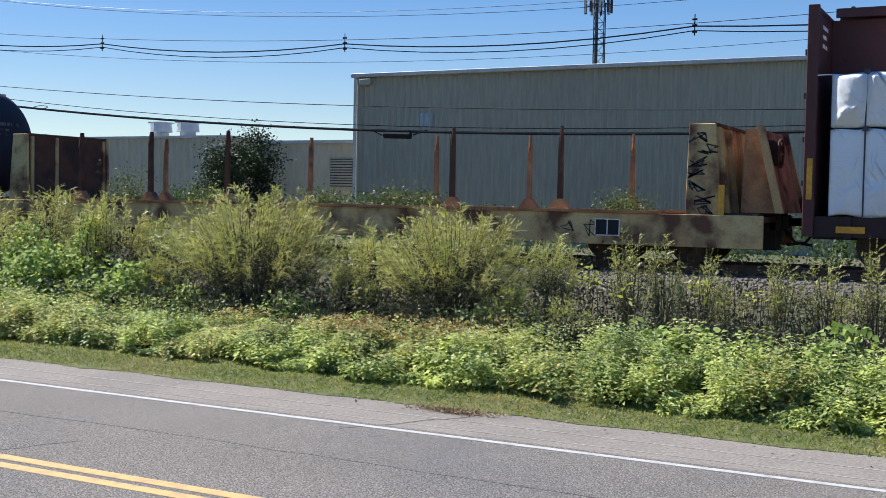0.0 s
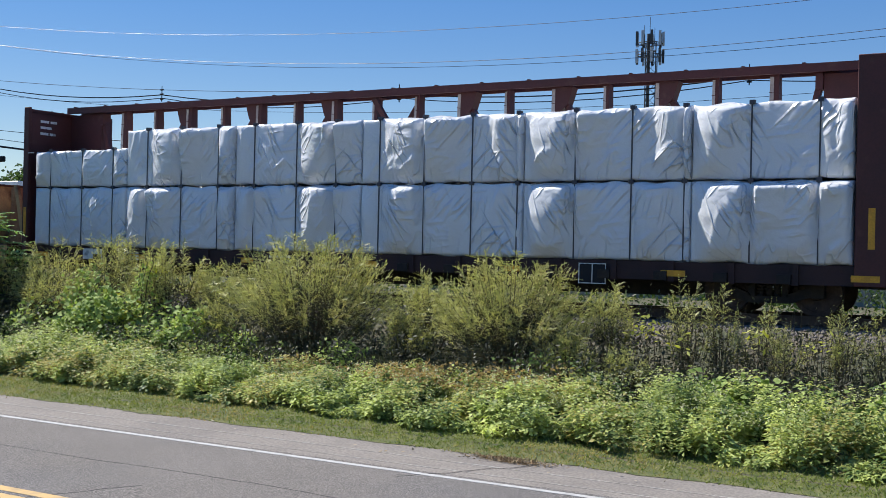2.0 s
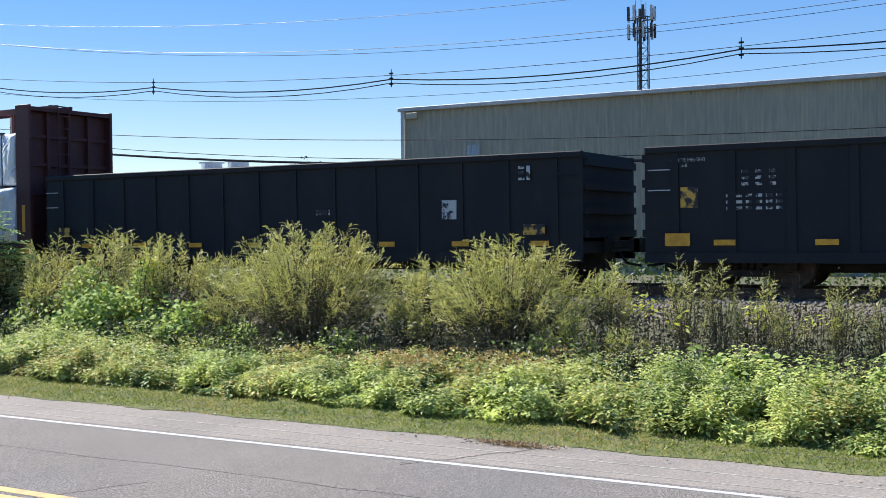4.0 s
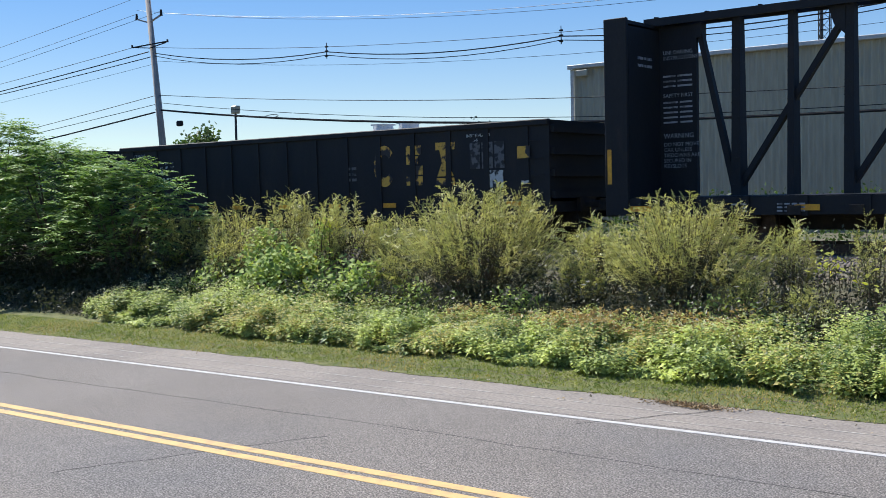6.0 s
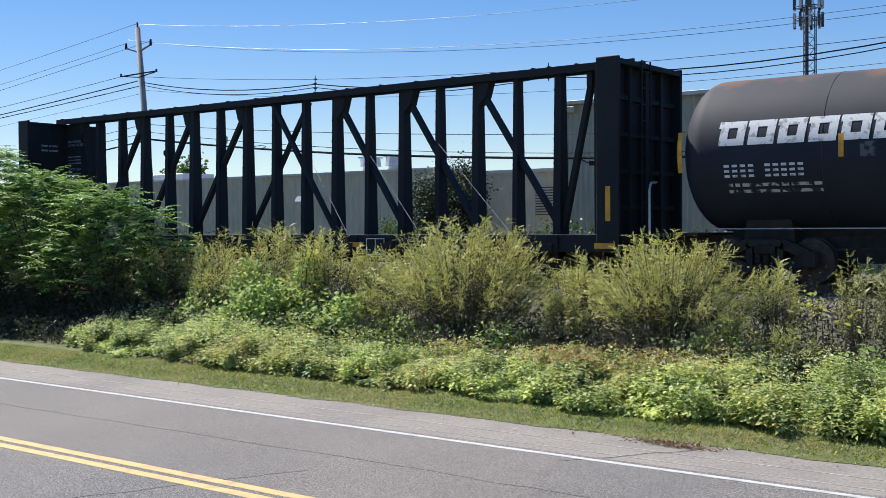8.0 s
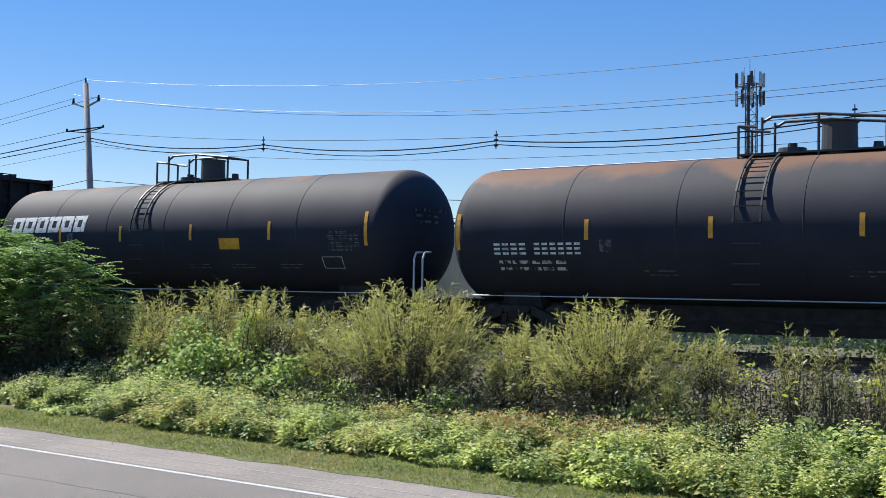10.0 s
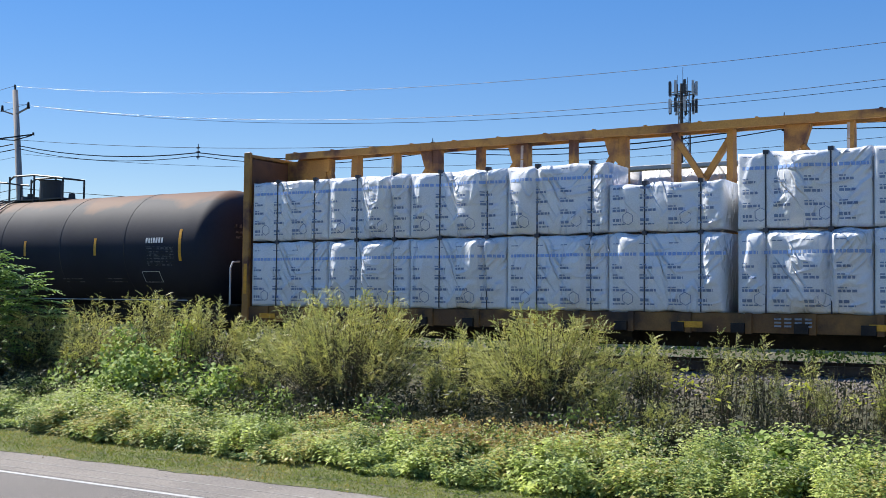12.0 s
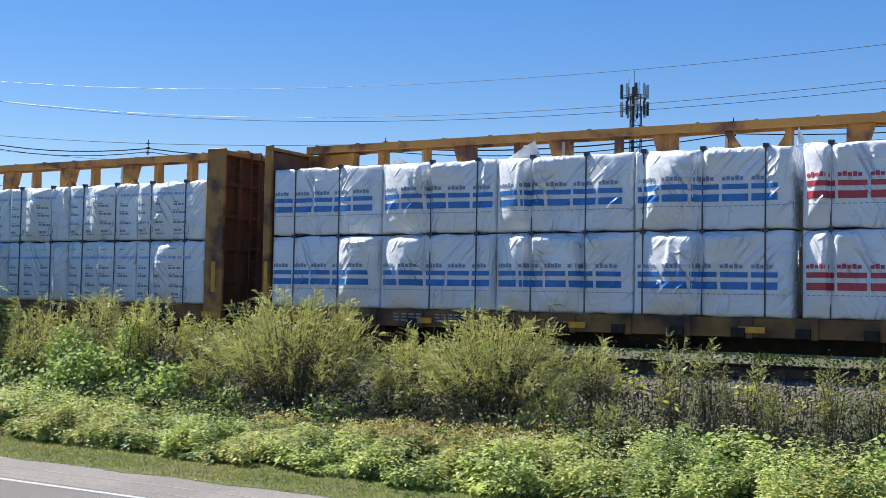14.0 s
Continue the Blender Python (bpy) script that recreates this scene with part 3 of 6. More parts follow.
    # on past the pole
    for x0, z0, x1, z1, r in ((-43.3, 12.2, -57.5, 10.96, 0.009), (-44.2, 11.36, -57.5, 10.2, 0.009), (-42.3, 11.3, -57.5, 9.9, 0.009), (-44.3, 9.87, -57.6, 9.08, 0.012), (-43.3, 9.55, -57.6, 8.7, 0.024),
                              (-43.2, 9.3, -57.6, 8.55, 0.02), (-43.1, 8.95, -57.6, 8.1, 0.007), (-43.0, 7.5, -53.3, 6.64, 0.014), (-43.0, 7.1, -52.8, 6.38, 0.014), (-43.0, 6.74, -52.3, 5.98, 0.036)):
        d = (z1 - z0) / (x1 - x0)
        wire(sag((x0, PY, z0), (-80.0, PY, z1 + d * (-80.0 - x1)), 0.15), r, wire_mat, lab)
    # slack loops and a splice case on the telephone cable
    case = thing("cable_splice", "black splice case hung on the telephone cable", "splice case")
    bm = bmesh.new()
    tube(bm, (-19.2, PY - 0.05, 4.83), (-18.2, PY - 0.05, 4.8), 0.12, 0.12, 12)
    part("case", bm, wire_mat, case)
    for x in (-18.1, -19.3):
        bm = bmesh.new()
        tube(bm, (x, PY - 0.05, 4.82), (x + (0.5 if x > -18.5 else -0.4), PY, 4.98), 0.03, 0.02, 6)
        part("lead", bm, wire_mat, case)
    loop = []
    for k in range(20):
        a = 2 * math.pi * k / 19
        loop.append((-35.2 + 0.38 * math.cos(a), PY, 6.1 + 0.06 * math.sin(a)))
    wire(loop, 0.015, wire_mat, "coiled slack loop of black cable")
    lamp = thing("street_lamp", "dark area light on a thin pole", "street lamp")
    lx, ly = -38.6, 34.0
    bm = bmesh.new()
    tube(bm, (lx, ly, 0.6), (lx, ly, 6.45), 0.07, 0.05, 10)
    part("pole", bm, dark_louver, lamp)
    part("head", boxes((lx - 0.19, lx + 0.17, ly - 0.15, ly + 0.15, 6.45, 6.8, (lx - 0.15, lx + 0.2, ly - 0.15, ly + 0.15))), metal_grey, lamp, "grey lamp head", bevel=0.04)


def build_tower():
    y = 130.0
    x = -0.359 * y
    top = 2.67 + 0.2188 * y
    t = thing("cell_tower", "tall dark lattice mast with panel antennas on top", "cell tower")
    bm = bmesh.new()
    rad = 0.75
    legs = [(x + rad * math.cos(a), y + rad * math.sin(a)) for a in (0.5, 2.6, 4.7)]
    for lx, ly in legs:
        tube(bm, (lx, ly, 0.8), (lx, ly, top - 3.0), 0.09, 0.07, 6)
    z = 1.0
    while z < top - 4:
        for i in range(3):
            a, b = legs[i], legs[(i + 1) % 3]
            bar(bm, (*a, z), (*b, z + 1.3), 0.05)
            bar(bm, (*a, z), (*b, z), 0.05)
        z += 1.3
    tube(bm, (x - 0.15, y, 0.8), (x - 0.15, y, top - 2.0), 0.22, 0.2, 10)
    part("mast", bm, dark_louver, t)
    bm = bmesh.new()
    tube(bm, (x, y, top - 5), (x, y, top), 0.05, 0.03, 6)
    tube(bm, (x - 0.7, y, top - 3.5), (x - 0.7, y, top - 0.9), 0.04, 0.03, 6)
    tube(bm, (x + 0.6, y, top - 3.5), (x + 0.6, y, top - 1.3), 0.04, 0.03, 6)
    part("whip_antenna", bm, dark_louver, t)
    bm = bmesh.new()
    ring(bm, (x, y, top - 3.2), (0, 0, 1), 1.5, 0.06, 12, 5)
    ring(bm, (x, y, top - 4.6), (0, 0, 1), 1.5, 0.06, 12, 5)
    for a in range(6):
        bar(bm, (x, y, top - 3.2), (x + 1.5 * math.cos(a), y + 1.5 * math.sin(a), top - 3.2), 0.06)
        bar(bm, (x, y, top - 4.6), (x + 1.5 * math.cos(a), y + 1.5 * math.sin(a), top - 4.6), 0.06)
    part("platform", bm, dark_louver, t)
    for k in range(18):
        a = 2 * math.pi * k / 9 + 0.3
        px, py = x + 1.6 * math.cos(a), y + 1.6 * math.sin(a)
        z0 = top - 5.6 if k < 9 else top - 3.5
        part("antenna", boxes((px - 0.14, px + 0.14, py - 0.08, py + 0.08, z0, z0 + 1.7)), galv if k % 2 else dark_louver, t, "panel antenna")
    bm = bmesh.new()
    bar(bm, (x + 0.95, y, 0.8), (x + 0.95, y, top - 4.5), 0.1)
    for k in range(24):
        bar(bm, (x + 0.6, y, 1 + k), (x + 0.95, y, 1 + k), 0.05)
    part("cable_ladder", bm, dark_louver, t)


build_warehouse()
build_low_building()
build_lines()
build_tower()


# ---- the train: things that move, with their place at the start ----
MOVERS = []   # (thing, x, y, z)
WHEELS = []   # wheelsets, which roll


def mover(ob, x, y=TRACK_Y, z=RAIL_Z):
    ob.location = (x, y, z)
    MOVERS.append((ob, x, y, z))
    return ob


def wheel_mesh():
    bm = bmesh.new()
    tube(bm, (0, -1.05, 0), (0, 1.05, 0), 0.085, 0.085, 10)
    for s in (-1, 1):
        y = 0.7475 * s
        tube(bm, (0, y - 0.07, 0), (0, y + 0.07, 0), 0.457, 0.457, 28)
        tube(bm, (0, y - s * 0.07, 0), (0, y - s * 0.1, 0), 0.485, 0.475, 28)
        tube(bm, (0, y + s * 0.07, 0), (0, y + s * 0.075, 0), 0.37, 0.36, 28)
        tube(bm, (0, y + s * 0.075, 0), (0, y + s * 0.15, 0), 0.15, 0.13, 14)
        for k in range(3):
            a = 2 * math.pi * k / 3
            tube(bm, (0.1 * math.cos(a), y + s * 0.15, 0.1 * math.sin(a)), (0.1 * math.cos(a), y + s * 0.19, 0.1 * math.sin(a)), 0.022, 0.022, 6)
    return mesh_of(bm, "wheelset", wheel_steel)


def side_frame_mesh():
    bm = bmesh.new()
    y = 0.0
    for d in (-1, 1):
        bar(bm, (0.87 * d, y, 0.6), (0.32 * d, y, 0.83), 0.2, 0.16)
        bar(bm, (0.87 * d, y, 0.5), (0.36 * d, y, 0.32), 0.18, 0.16)
        box(bm, 0.87 * d - 0.17, 0.87 * d + 0.17, y - 0.12, y + 0.12, 0.36, 0.66)
        bar(bm, (0.32 * d, y, 0.83), (0.32 * d, y, 0.3), 0.12, 0.16)
    box(bm, -0.34, 0.34, y - 0.1, y + 0.1, 0.76, 0.9)
    box(bm, -0.4, 0.4, y - 0.1, y + 0.1, 0.24, 0.37)
    return mesh_of(bm, "side_frame", undergear)


def spring_mesh():
    bm = bmesh.new()
    tube(bm, (0, 0, 0.37), (0, 0, 0.62), 0.065, 0.065, 8)
    for k in range(4):
        ring(bm, (0, 0, 0.4 + 0.06 * k), (0, 0, 1), 0.07, 0.014, 10, 4)
    return mesh_of(bm, "spring", undergear)


WHEEL, FRAME, SPRING = wheel_mesh(), side_frame_mesh(), spring_mesh()
BOLSTER = mesh_of(boxes((-0.22, 0.22, -1.12, 1.12, 0.6, 0.8)), "bolster", undergear, bevel=0.03)


def running_gear(car, half, pin):
    """Two trucks, couplers and the brake hose of a car whose end sills stand at +-half."""
    for s in (-1, 1):
        tr = part("truck", BOLSTER, undergear, car, "black cast truck with rusty wheels")
        tr.location = (s * pin, 0, 0)
        for y in (-1.0, 1.0):
            part("side_frame", FRAME, undergear, tr).location = (0, y, 0)
            for d in (-0.16, 0, 0.16):
                part("spring", SPRING, undergear, tr).location = (d, y, 0)
        for d in (-0.87, 0.87):
            w = part("wheelset", WHEEL, wheel_steel, tr, "rusty steel wheels on an axle")
            w.location = (d, 0, 0.457)
            WHEELS.append(w)
        part("end_sill", boxes((s * half - 0.1, s * half + 0.1, -0.35, 0.35, 0.7, 1.05)), undergear, car)
        bm = bmesh.new()
        bar(bm, (s * half, 0, 0.86), (s * (half + 0.55), 0, 0.86), 0.16, 0.18)
        box(bm, s * (half + 0.62) - 0.13, s * (half + 0.62) + 0.13, -0.16, 0.16, 0.7, 1.0)
        part("coupler", bm, undergear, car, bevel=0.02)
        bm = bmesh.new()
        pts = [Vector((s * half, 0.4, 0.75)), Vector((s * (half + 0.25), 0.38, 0.45)), Vector((s * (half + 0.6), 0.3, 0.4))]
        for a, b in zip(pts, pts[1:]):
            tube(bm, a, b, 0.03, 0.03, 6)
        part("brake_hose", bm, undergear, car)


def lettering(words, size, at, material, parent, name="lettering", depth=0.002, turn=0.0, across="LEFT"):
    """Words in the built-in font, upright, on a side that faces -y (turn 0) or +x (turn 90)."""
    cu = bpy.data.curves.new(name, "FONT")
    cu.body, cu.size, cu.extrude, cu.align_x = words, size, depth, across
    cu.materials.append(material)
    ob = new(name, cu)
    ob.parent = parent
    ob.matrix_local = pose(*at, 90, 0, turn)
    return ob


def bars(parent, x, y, z, widths, h, material, gap=0.05, name="marking", label=""):
    """A row of plain bars on a side that faces -y."""
    for w in widths:
        cells = [(z + h * k, z + h * (k + 0.2)) for k in (0, 0.4, 0.8)] if h > 0.15 and 0.1 < w < 0.25 else [(z, z + h)]   # a figure as three plain bars
        for z0, z1 in cells:
            part(name, boxes((x, x + w, y - 0.004, y, z0, z1)), material, parent, label)
        x += w + gap


def bars_end(parent, x, y, z, widths, h, material, gap=0.05, side=1, name="marking", label=""):
    """A row of plain bars on an end face that looks along +x or -x."""
    for w in widths:
        part(name, boxes((min(x, x + side * 0.004), max(x, x + side * 0.004), y, y + w, z, z + h)), material, parent, label)
        y += w + gap


# ---- centre-beam flat cars ----
def centerbeam(name, label, paint, x, sill):
    """Half length 11.4; deck 1.03, bulkheads to 4.82, top chord to 5.02 above the rail."""
    car = thing(name, label, "railway car", "train cars")
    H = 11.4
    bm = bmesh.new()
    box(bm, -H, H, -1.42, 1.42, 0.86, 1.0)
    for s in (-1, 1):
        box(bm, -H, H, s * 1.44 - 0.06, s * 1.44 + 0.06, 0.62, 0.98)
    k = -10.6
    while k < 10.7:
        for s in (-1, 1):
            box(bm, k - 0.06, k + 0.06, s * 1.52 - 0.03, s * 1.52 + 0.03, 0.6, 1.0)
        k += 1.2
    part("deck", bm, sill, car)
    part("center_sill", boxes((-H, H, -0.35, 0.35, 0.55, 0.855)), undergear, car)
    part("belly_sill", boxes((-7.4, 7.4, -0.3, 0.3, 0.28, 0.549, (-7.9, 7.9, -0.3, 0.3))), undergear, car)
    bm = bmesh.new()
    tube(bm, (-2.4, -0.75, 0.55), (-1.2, -0.75, 0.55), 0.22, 0.22, 14)
    part("air_reservoir", bm, undergear, car)
    bm = bmesh.new()
    bar(bm, (-8, -0.6, 0.62), (8, -0.6, 0.62), 0.05, 0.05)
    part("brake_pipe", bm, undergear, car)
    # bulkheads
    for s in (-1, 1):
        deep = 0.2 if s < 0 and paint is not black_paint else 0.55
        a, b = sorted((s * H, s * (H - deep)))
        inner = s * (H - deep)
        i0, i1 = sorted((inner, inner + s * min(0.3, deep - 0.04)))
        rib = rib_rust if paint is yellow_car else paint
        head = part("bulkhead", boxes((i0, i1, -1.45, 1.45, 1.0, 4.72)), rib, car)
        for y in (-1.5, 1.5):
            part("edge_post", boxes((a, b, y - 0.05, y + 0.05, 0.62, 4.85)), paint, head, bevel=0.012)
        for y in (-0.75, 0.0, 0.75):
            p0, p1 = sorted((s * (H - 0.12 if deep > 0.3 else H + 0.06), inner + s * min(0.3, deep - 0.04)))
            part("stiffener", boxes((p0, p1, y - 0.06, y + 0.06, 1.0, 4.68)), rib, head)
        for z in (1.6, 2.4, 3.2, 4.0):
            p0, p1 = sorted((inner + s * min(0.3, deep - 0.04), s * (H - 0.16 if deep > 0.3 else H + 0.05)))
            part("cross_rib", boxes((p0, p1, -1.44, 1.44, z - 0.05, z + 0.05)), rib, head)
        part("cap", boxes((a, b, -1.45, 1.45, 4.69, 4.8)), paint, head)
        bm = bmesh.new()
        for y in (-0.55, -0.15):
            bar(bm, (s * (H + 0.04), y, 0.9), (s * (H + 0.04), y, 4.85), 0.03, 0.03)
        for r in range(11):
            bar(bm, (s * (H + 0.04), -0.55, 1.0 + 0.36 * r), (s * (H + 0.04), -0.15, 1.0 + 0.36 * r), 0.025, 0.025)
        part("ladder", bm, rib, car)
        part("reflector", boxes((s * (H - 0.32), s * (H - 0.2), -1.556, -1.551, 1.3, 2.05) if s > 0 else (-H + 0.06, -H + 0.16, -1.556, -1.551, 1.3, 2.05)), reflector, car, "yellow reflective strip")
    # centre beam: chord, posts, braces
    bm = bmesh.new()
    for k in range(18):   # cover plates with slots between them
        box(bm, -H + 0.3 + 1.2 * k, -H + 1.18 + 1.2 * k, -0.228, 0.228, 4.9, 4.95)
    for y in (-0.26, 0.26):
        box(bm, -H + 0.3, H - 0.3, y - 0.03, y + 0.03, 4.78, 4.952)
    k = -H + 0.6
    while k < H - 0.5:
        box(bm, k - 0.03, k + 0.03, -0.3, 0.3, 4.95, 4.975)
        k += 1.2
    part("top_chord", bm, paint, car)
    px = [0.6 + 1.2 * k for k in range(8)]
    px = [-q for q in reversed(px)] + px
    for i, q in enumerate(px):
        wide = 0.105 if (i % 2 == 0) == (i < 8) else 0.075
        # a pale strip on the left half of the post's front
        if paint is red_paint or paint is yellow_car and i % 3 == 1:
            part("post_face", boxes((q - wide, q - wide * 0.1, -0.209, -0.204, 1.05, 4.75, (q - wide * 0.85, q - wide * 0.1, -0.129, -0.124))), post_pale, car, "pale strip down the post face")
        bm = bmesh.new()
        box(bm, q - wide, q + wide, -0.2, 0.2, 1.0, 4.8, (q - wide * 0.85, q + wide * 0.85, -0.12, 0.12))
        for r in range(12):
            z = 1.25 + 0.29 * r
            y = -0.2 + 0.08 * (z - 1.0) / 3.8
            bar(bm, (q - wide, y - 0.006, z), (q + wide, y - 0.006, z - 0.04), 0.012, 0.012)
        part("post", bm, paint, car)
    # braces run over two bays and meet in a cross at the middle
    for i in range(1, 6, 2):
        for m in (-1, 1):
            base, top = m * (abs(px[i - 1]) - 0.0), m * abs(px[i + 1])
            bm = bmesh.new()
            bar(bm, (base, 0, 1.15), (top, 0, 4.75), 0.12, 0.16)
            part("brace", bm, paint, car)
            bm = bmesh.new()
            v = [bm.verts.new((top + m * dx, -0.14, z)) for dx, z in ((0.08, 4.78), (0.42, 4.78), (0.3, 4.4), (0.08, 4.2))]
            bm.faces.new(v)
            e = bmesh.ops.extrude_face_region(bm, geom=bm.faces[:])
            bmesh.ops.translate(bm, vec=(0, 0.28, 0), verts=[g for g in e["geom"] if isinstance(g, bmesh.types.BMVert)])
            part("gusset", bm, paint, car)
    for m in (-1, 1):
        bm = bmesh.new()
        bar(bm, (-m * 1.75, 0.1 * m, 1.15), (m * 0.62, 0.1 * m, 4.75), 0.12, 0.12)
        part("brace", bm, paint, car)
        bm = bmesh.new()
        bar(bm, (m * 9.1, 0, 1.15), (m * 9.9, 0, 4.72), 0.12, 0.16)
        part("brace", bm, paint, car)
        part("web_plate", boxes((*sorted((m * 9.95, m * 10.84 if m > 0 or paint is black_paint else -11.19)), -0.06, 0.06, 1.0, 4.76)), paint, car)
        part("gusset", boxes((*sorted((m * 9.8, m * 9.94)), -0.14, 0.14, 4.45, 4.77)), paint, car)
    for q in range(-9, 10, 3):
        part("reflector", boxes((q * 1.2, q * 1.2 + 0.5, -1.556, -1.551, 0.7, 0.82)), reflector, car, "yellow reflective strip")
    # winches along the sill
    for k in range(17):
        q = -9.6 + 1.2 * k
        part("winch", boxes((q - 0.13, q + 0.13, -1.6, -1.5, 0.62, 0.8)), undergear, car, "dark strap winch")
    running_gear(car, H, 9.2)
    return mover(car, x)


def bundle(length, height, seed, straps, side=-1, puff=0.1, pockets=()):
    """A plastic-wrapped pack of boards, its length along x, front at y = 0 facing -y, 1.15 deep. Returns meshes of wrap and strap."""
    rnd = random.Random(seed)
    near = side < 0
    nx, nz = (max(12, int(length / 0.032)), 26) if near else (max(12, int(length / 0.2)), 8)
    amp = [rnd.uniform(0.05, 0.35) for _ in range(len(straps) + 1)]
    lean = [rnd.uniform(0.18, 0.5) for _ in range(len(straps) + 1)]
    edges = [0.0] + straps + [length]
    # folds that hang down the sheet: foot, slant, reach up and down, depth, width of the slack behind
    folds = []
    for a, b in zip(edges, edges[1:]):
        for _ in range(rnd.choice((0, 1, 1, 2)) if b - a > 0.5 else rnd.choice((0, 0, 1))):
            folds.append((rnd.uniform(a + 0.15 * (b - a), b - 0.2 * (b - a)), rnd.uniform(-0.12, 0.32), rnd.uniform(-0.1, 0.6) * height, rnd.uniform(0.35, 0.8) * height, rnd.uniform(0.015, 0.05), rnd.uniform(0.2, 0.45)))
        for _ in range(rnd.choice((0, 2, 4, 6))):   # small slanting tucks in one corner
            folds.append((rnd.uniform(a, b), rnd.uniform(0.8, 1.6), rnd.uniform(0.0, 0.3) * height, rnd.uniform(0.14, 0.3) * height, rnd.uniform(0.03, 0.05), rnd.uniform(0.1, 0.2)))
    v, idx = [], {}

    def out(x, z):
        """How far the sheet bulges at x, z."""
        k = max(i for i in range(len(edges) - 1) if edges[i] <= x + 1e-6) if x < length else len(edges) - 2
        u = (x - edges[k]) / (edges[k + 1] - edges[k])
        u = min(max(u, 0), 1)
        c = min(0.6, max(0.1, lean[k] + 0.22 * noise.noise(Vector((seed * 3.1 + k, z * 1.1, 5.0)))))
        w = u / c if u < c else (1 - u) / (1 - c)
        bulge = amp[k] * math.sin(0.5 * math.pi * w) * (math.sin(math.pi * min(1, max(0, z / height))) ** 0.6)
        n = noise.noise(Vector((x * 1.4 + seed * 7.3, z * 0.8, 0.3))) * 0.45 + noise.noise(Vector((x * 4.5 + z * 2.0 + seed, z * 1.6 - x, 1.7))) * 0.22
        edge = min(1, u * 8, (1 - u) * 8)
        crease = 0.0
        if near:
            for xf, slant, zf, tall, deep, slack in folds:
                q = (z - zf) / tall
                if 0 < q < 1:
                    d = x - xf - slant * (z - zf) - 0.06 * noise.noise(Vector((xf * 9, z * 2.2, 3.0)))
                    lit = 0.04 + 0.08 * q
                    if -lit < d < slack:
                        crease += deep * math.sin(math.pi * q) ** 0.7 * (0.5 - 0.5 * math.cos(math.pi * (1 + d / lit)) if d < 0 else (1 - d / slack) ** 1.5)
            for xp, wide in pockets:   # pockets of loose sheet, broad under the top edge and narrow at the foot
                q = min(1, max(0, z / height))
                d = x - xp - 0.07 * noise.noise(Vector((xp * 5, z * 2.6, 8.0))) - 0.1 * wide * (1 - q)
                ramp = wide * (0.45 + 0.95 * q) if wide > 0.3 else wide * 1.2
                fall = max(0.6, 1.2 * wide)
                if -0.03 < d < ramp + fall:
                    lift = math.sin(0.5 * math.pi * (d + 0.03) / (ramp + 0.03)) if d < ramp else 0.5 + 0.5 * math.cos(math.pi * (d - ramp) / fall)
                    crease += min(0.34, 0.07 + 0.36 * wide) * lift * min(1, (1 - q) * 12) * (0.4 + 0.6 * q) * min(1, q * 6)
        return puff * (bulge + n * 0.16 * edge) + crease * edge
    for i in range(nx + 1):
        for j in range(nz + 1):
            x, z = length * i / nx, height * j / nz
            o = out(x, z)
            droop = 0.05 * noise.noise(Vector((x * 1.9, seed * 2.0, 6.0))) if j == 0 else 0
            r = 0.02 if i in (0, nx) or j in (0, nz) else 0.0
            top = 0.05 * noise.noise(Vector((x * 2.2, seed, 0))) if j == nz else 0
            idx[i, j] = len(v)
            v.append((x, side * (o - r), z + droop + top))
    back = {}
    for i in range(nx + 1):
        for j in (0, nz):
            back[i, j] = len(v)
            v.append((length * i / nx, -side * 1.12, height * j / nz + (0.03 * noise.noise(Vector((i * 0.4, seed, 2))) if j else 0)))
    f = [(idx[i, j], idx[i + 1, j], idx[i + 1, j + 1], idx[i, j + 1]) for i in range(nx) for j in range(nz)]
    for i in range(nx):
        f.append((idx[i, nz], idx[i + 1, nz], back[i + 1, nz], back[i, nz]))
        f.append((back[i, 0], back[i + 1, 0], idx[i + 1, 0], idx[i, 0]))
        f.append((back[i, nz], back[i + 1, nz], back[i + 1, 0], back[i, 0]))
    n0 = len(v)
    faces = [list(q) for q in f]
    bm = bmesh.new()
    bv = [bm.verts.new(p) for p in v]
    for q in faces:
        bm.faces.new([bv[t] for t in q])
    for i in (0, nx):
        loop = [bv[idx[i, j]] for j in range(nz + 1)] + [bv[back[i, nz]], bv[back[i, 0]]]
        bm.faces.new(loop)
    me = mesh_of(bm, "wrap", wrap, True)
    bands = []
    for s in straps:
        bm = bmesh.new()
        pts = [(s, side * (out(s, height * j / nz) + 0.012), height * j / nz) for j in range(nz + 1)]
        pts.append((s, -side * 0.6, height + 0.03))
        for a, b in zip(pts, pts[1:]):
            bar(bm, a, b, 0.028, 0.012, (0, 1, 0))
        box(bm, s - 0.05, s + 0.05, *sorted((side * 0.03, -side * 0.08)), height - 0.03, height + 0.05)
        bands.append(mesh_of(bm, "strap", strap_mat))
    return me, bands, out


def load_bundle(x0, x1, z0, z1, seed, label, printing=None, side=-1, bands_at=(), pockets=(), puff=0.25):
    """x in metres along the train at the start, z over the rail."""
    L = x1 - x0
    straps = [q - x0 for q in bands_at if x0 + 0.1 < q < x1 - 0.14]
    me, bands, out = bundle(L - 0.04, z1 - z0 - 0.03, seed, straps, side, puff, [(q - x0, w) for q, w in pockets if x0 - 0.05 < q < x1 - 0.05])
    b = thing("wrapped_bundle", label, "lumber bundle", "wrapped loads on the train")
    part("wrap", me, wrap, b)
    for m in bands:
        part("strap", m, strap_mat, b)
    if printing and side < 0:
        printing(b, L, z1 - z0, out, random.Random(seed + 50))
    y = TRACK_Y + side * 1.47
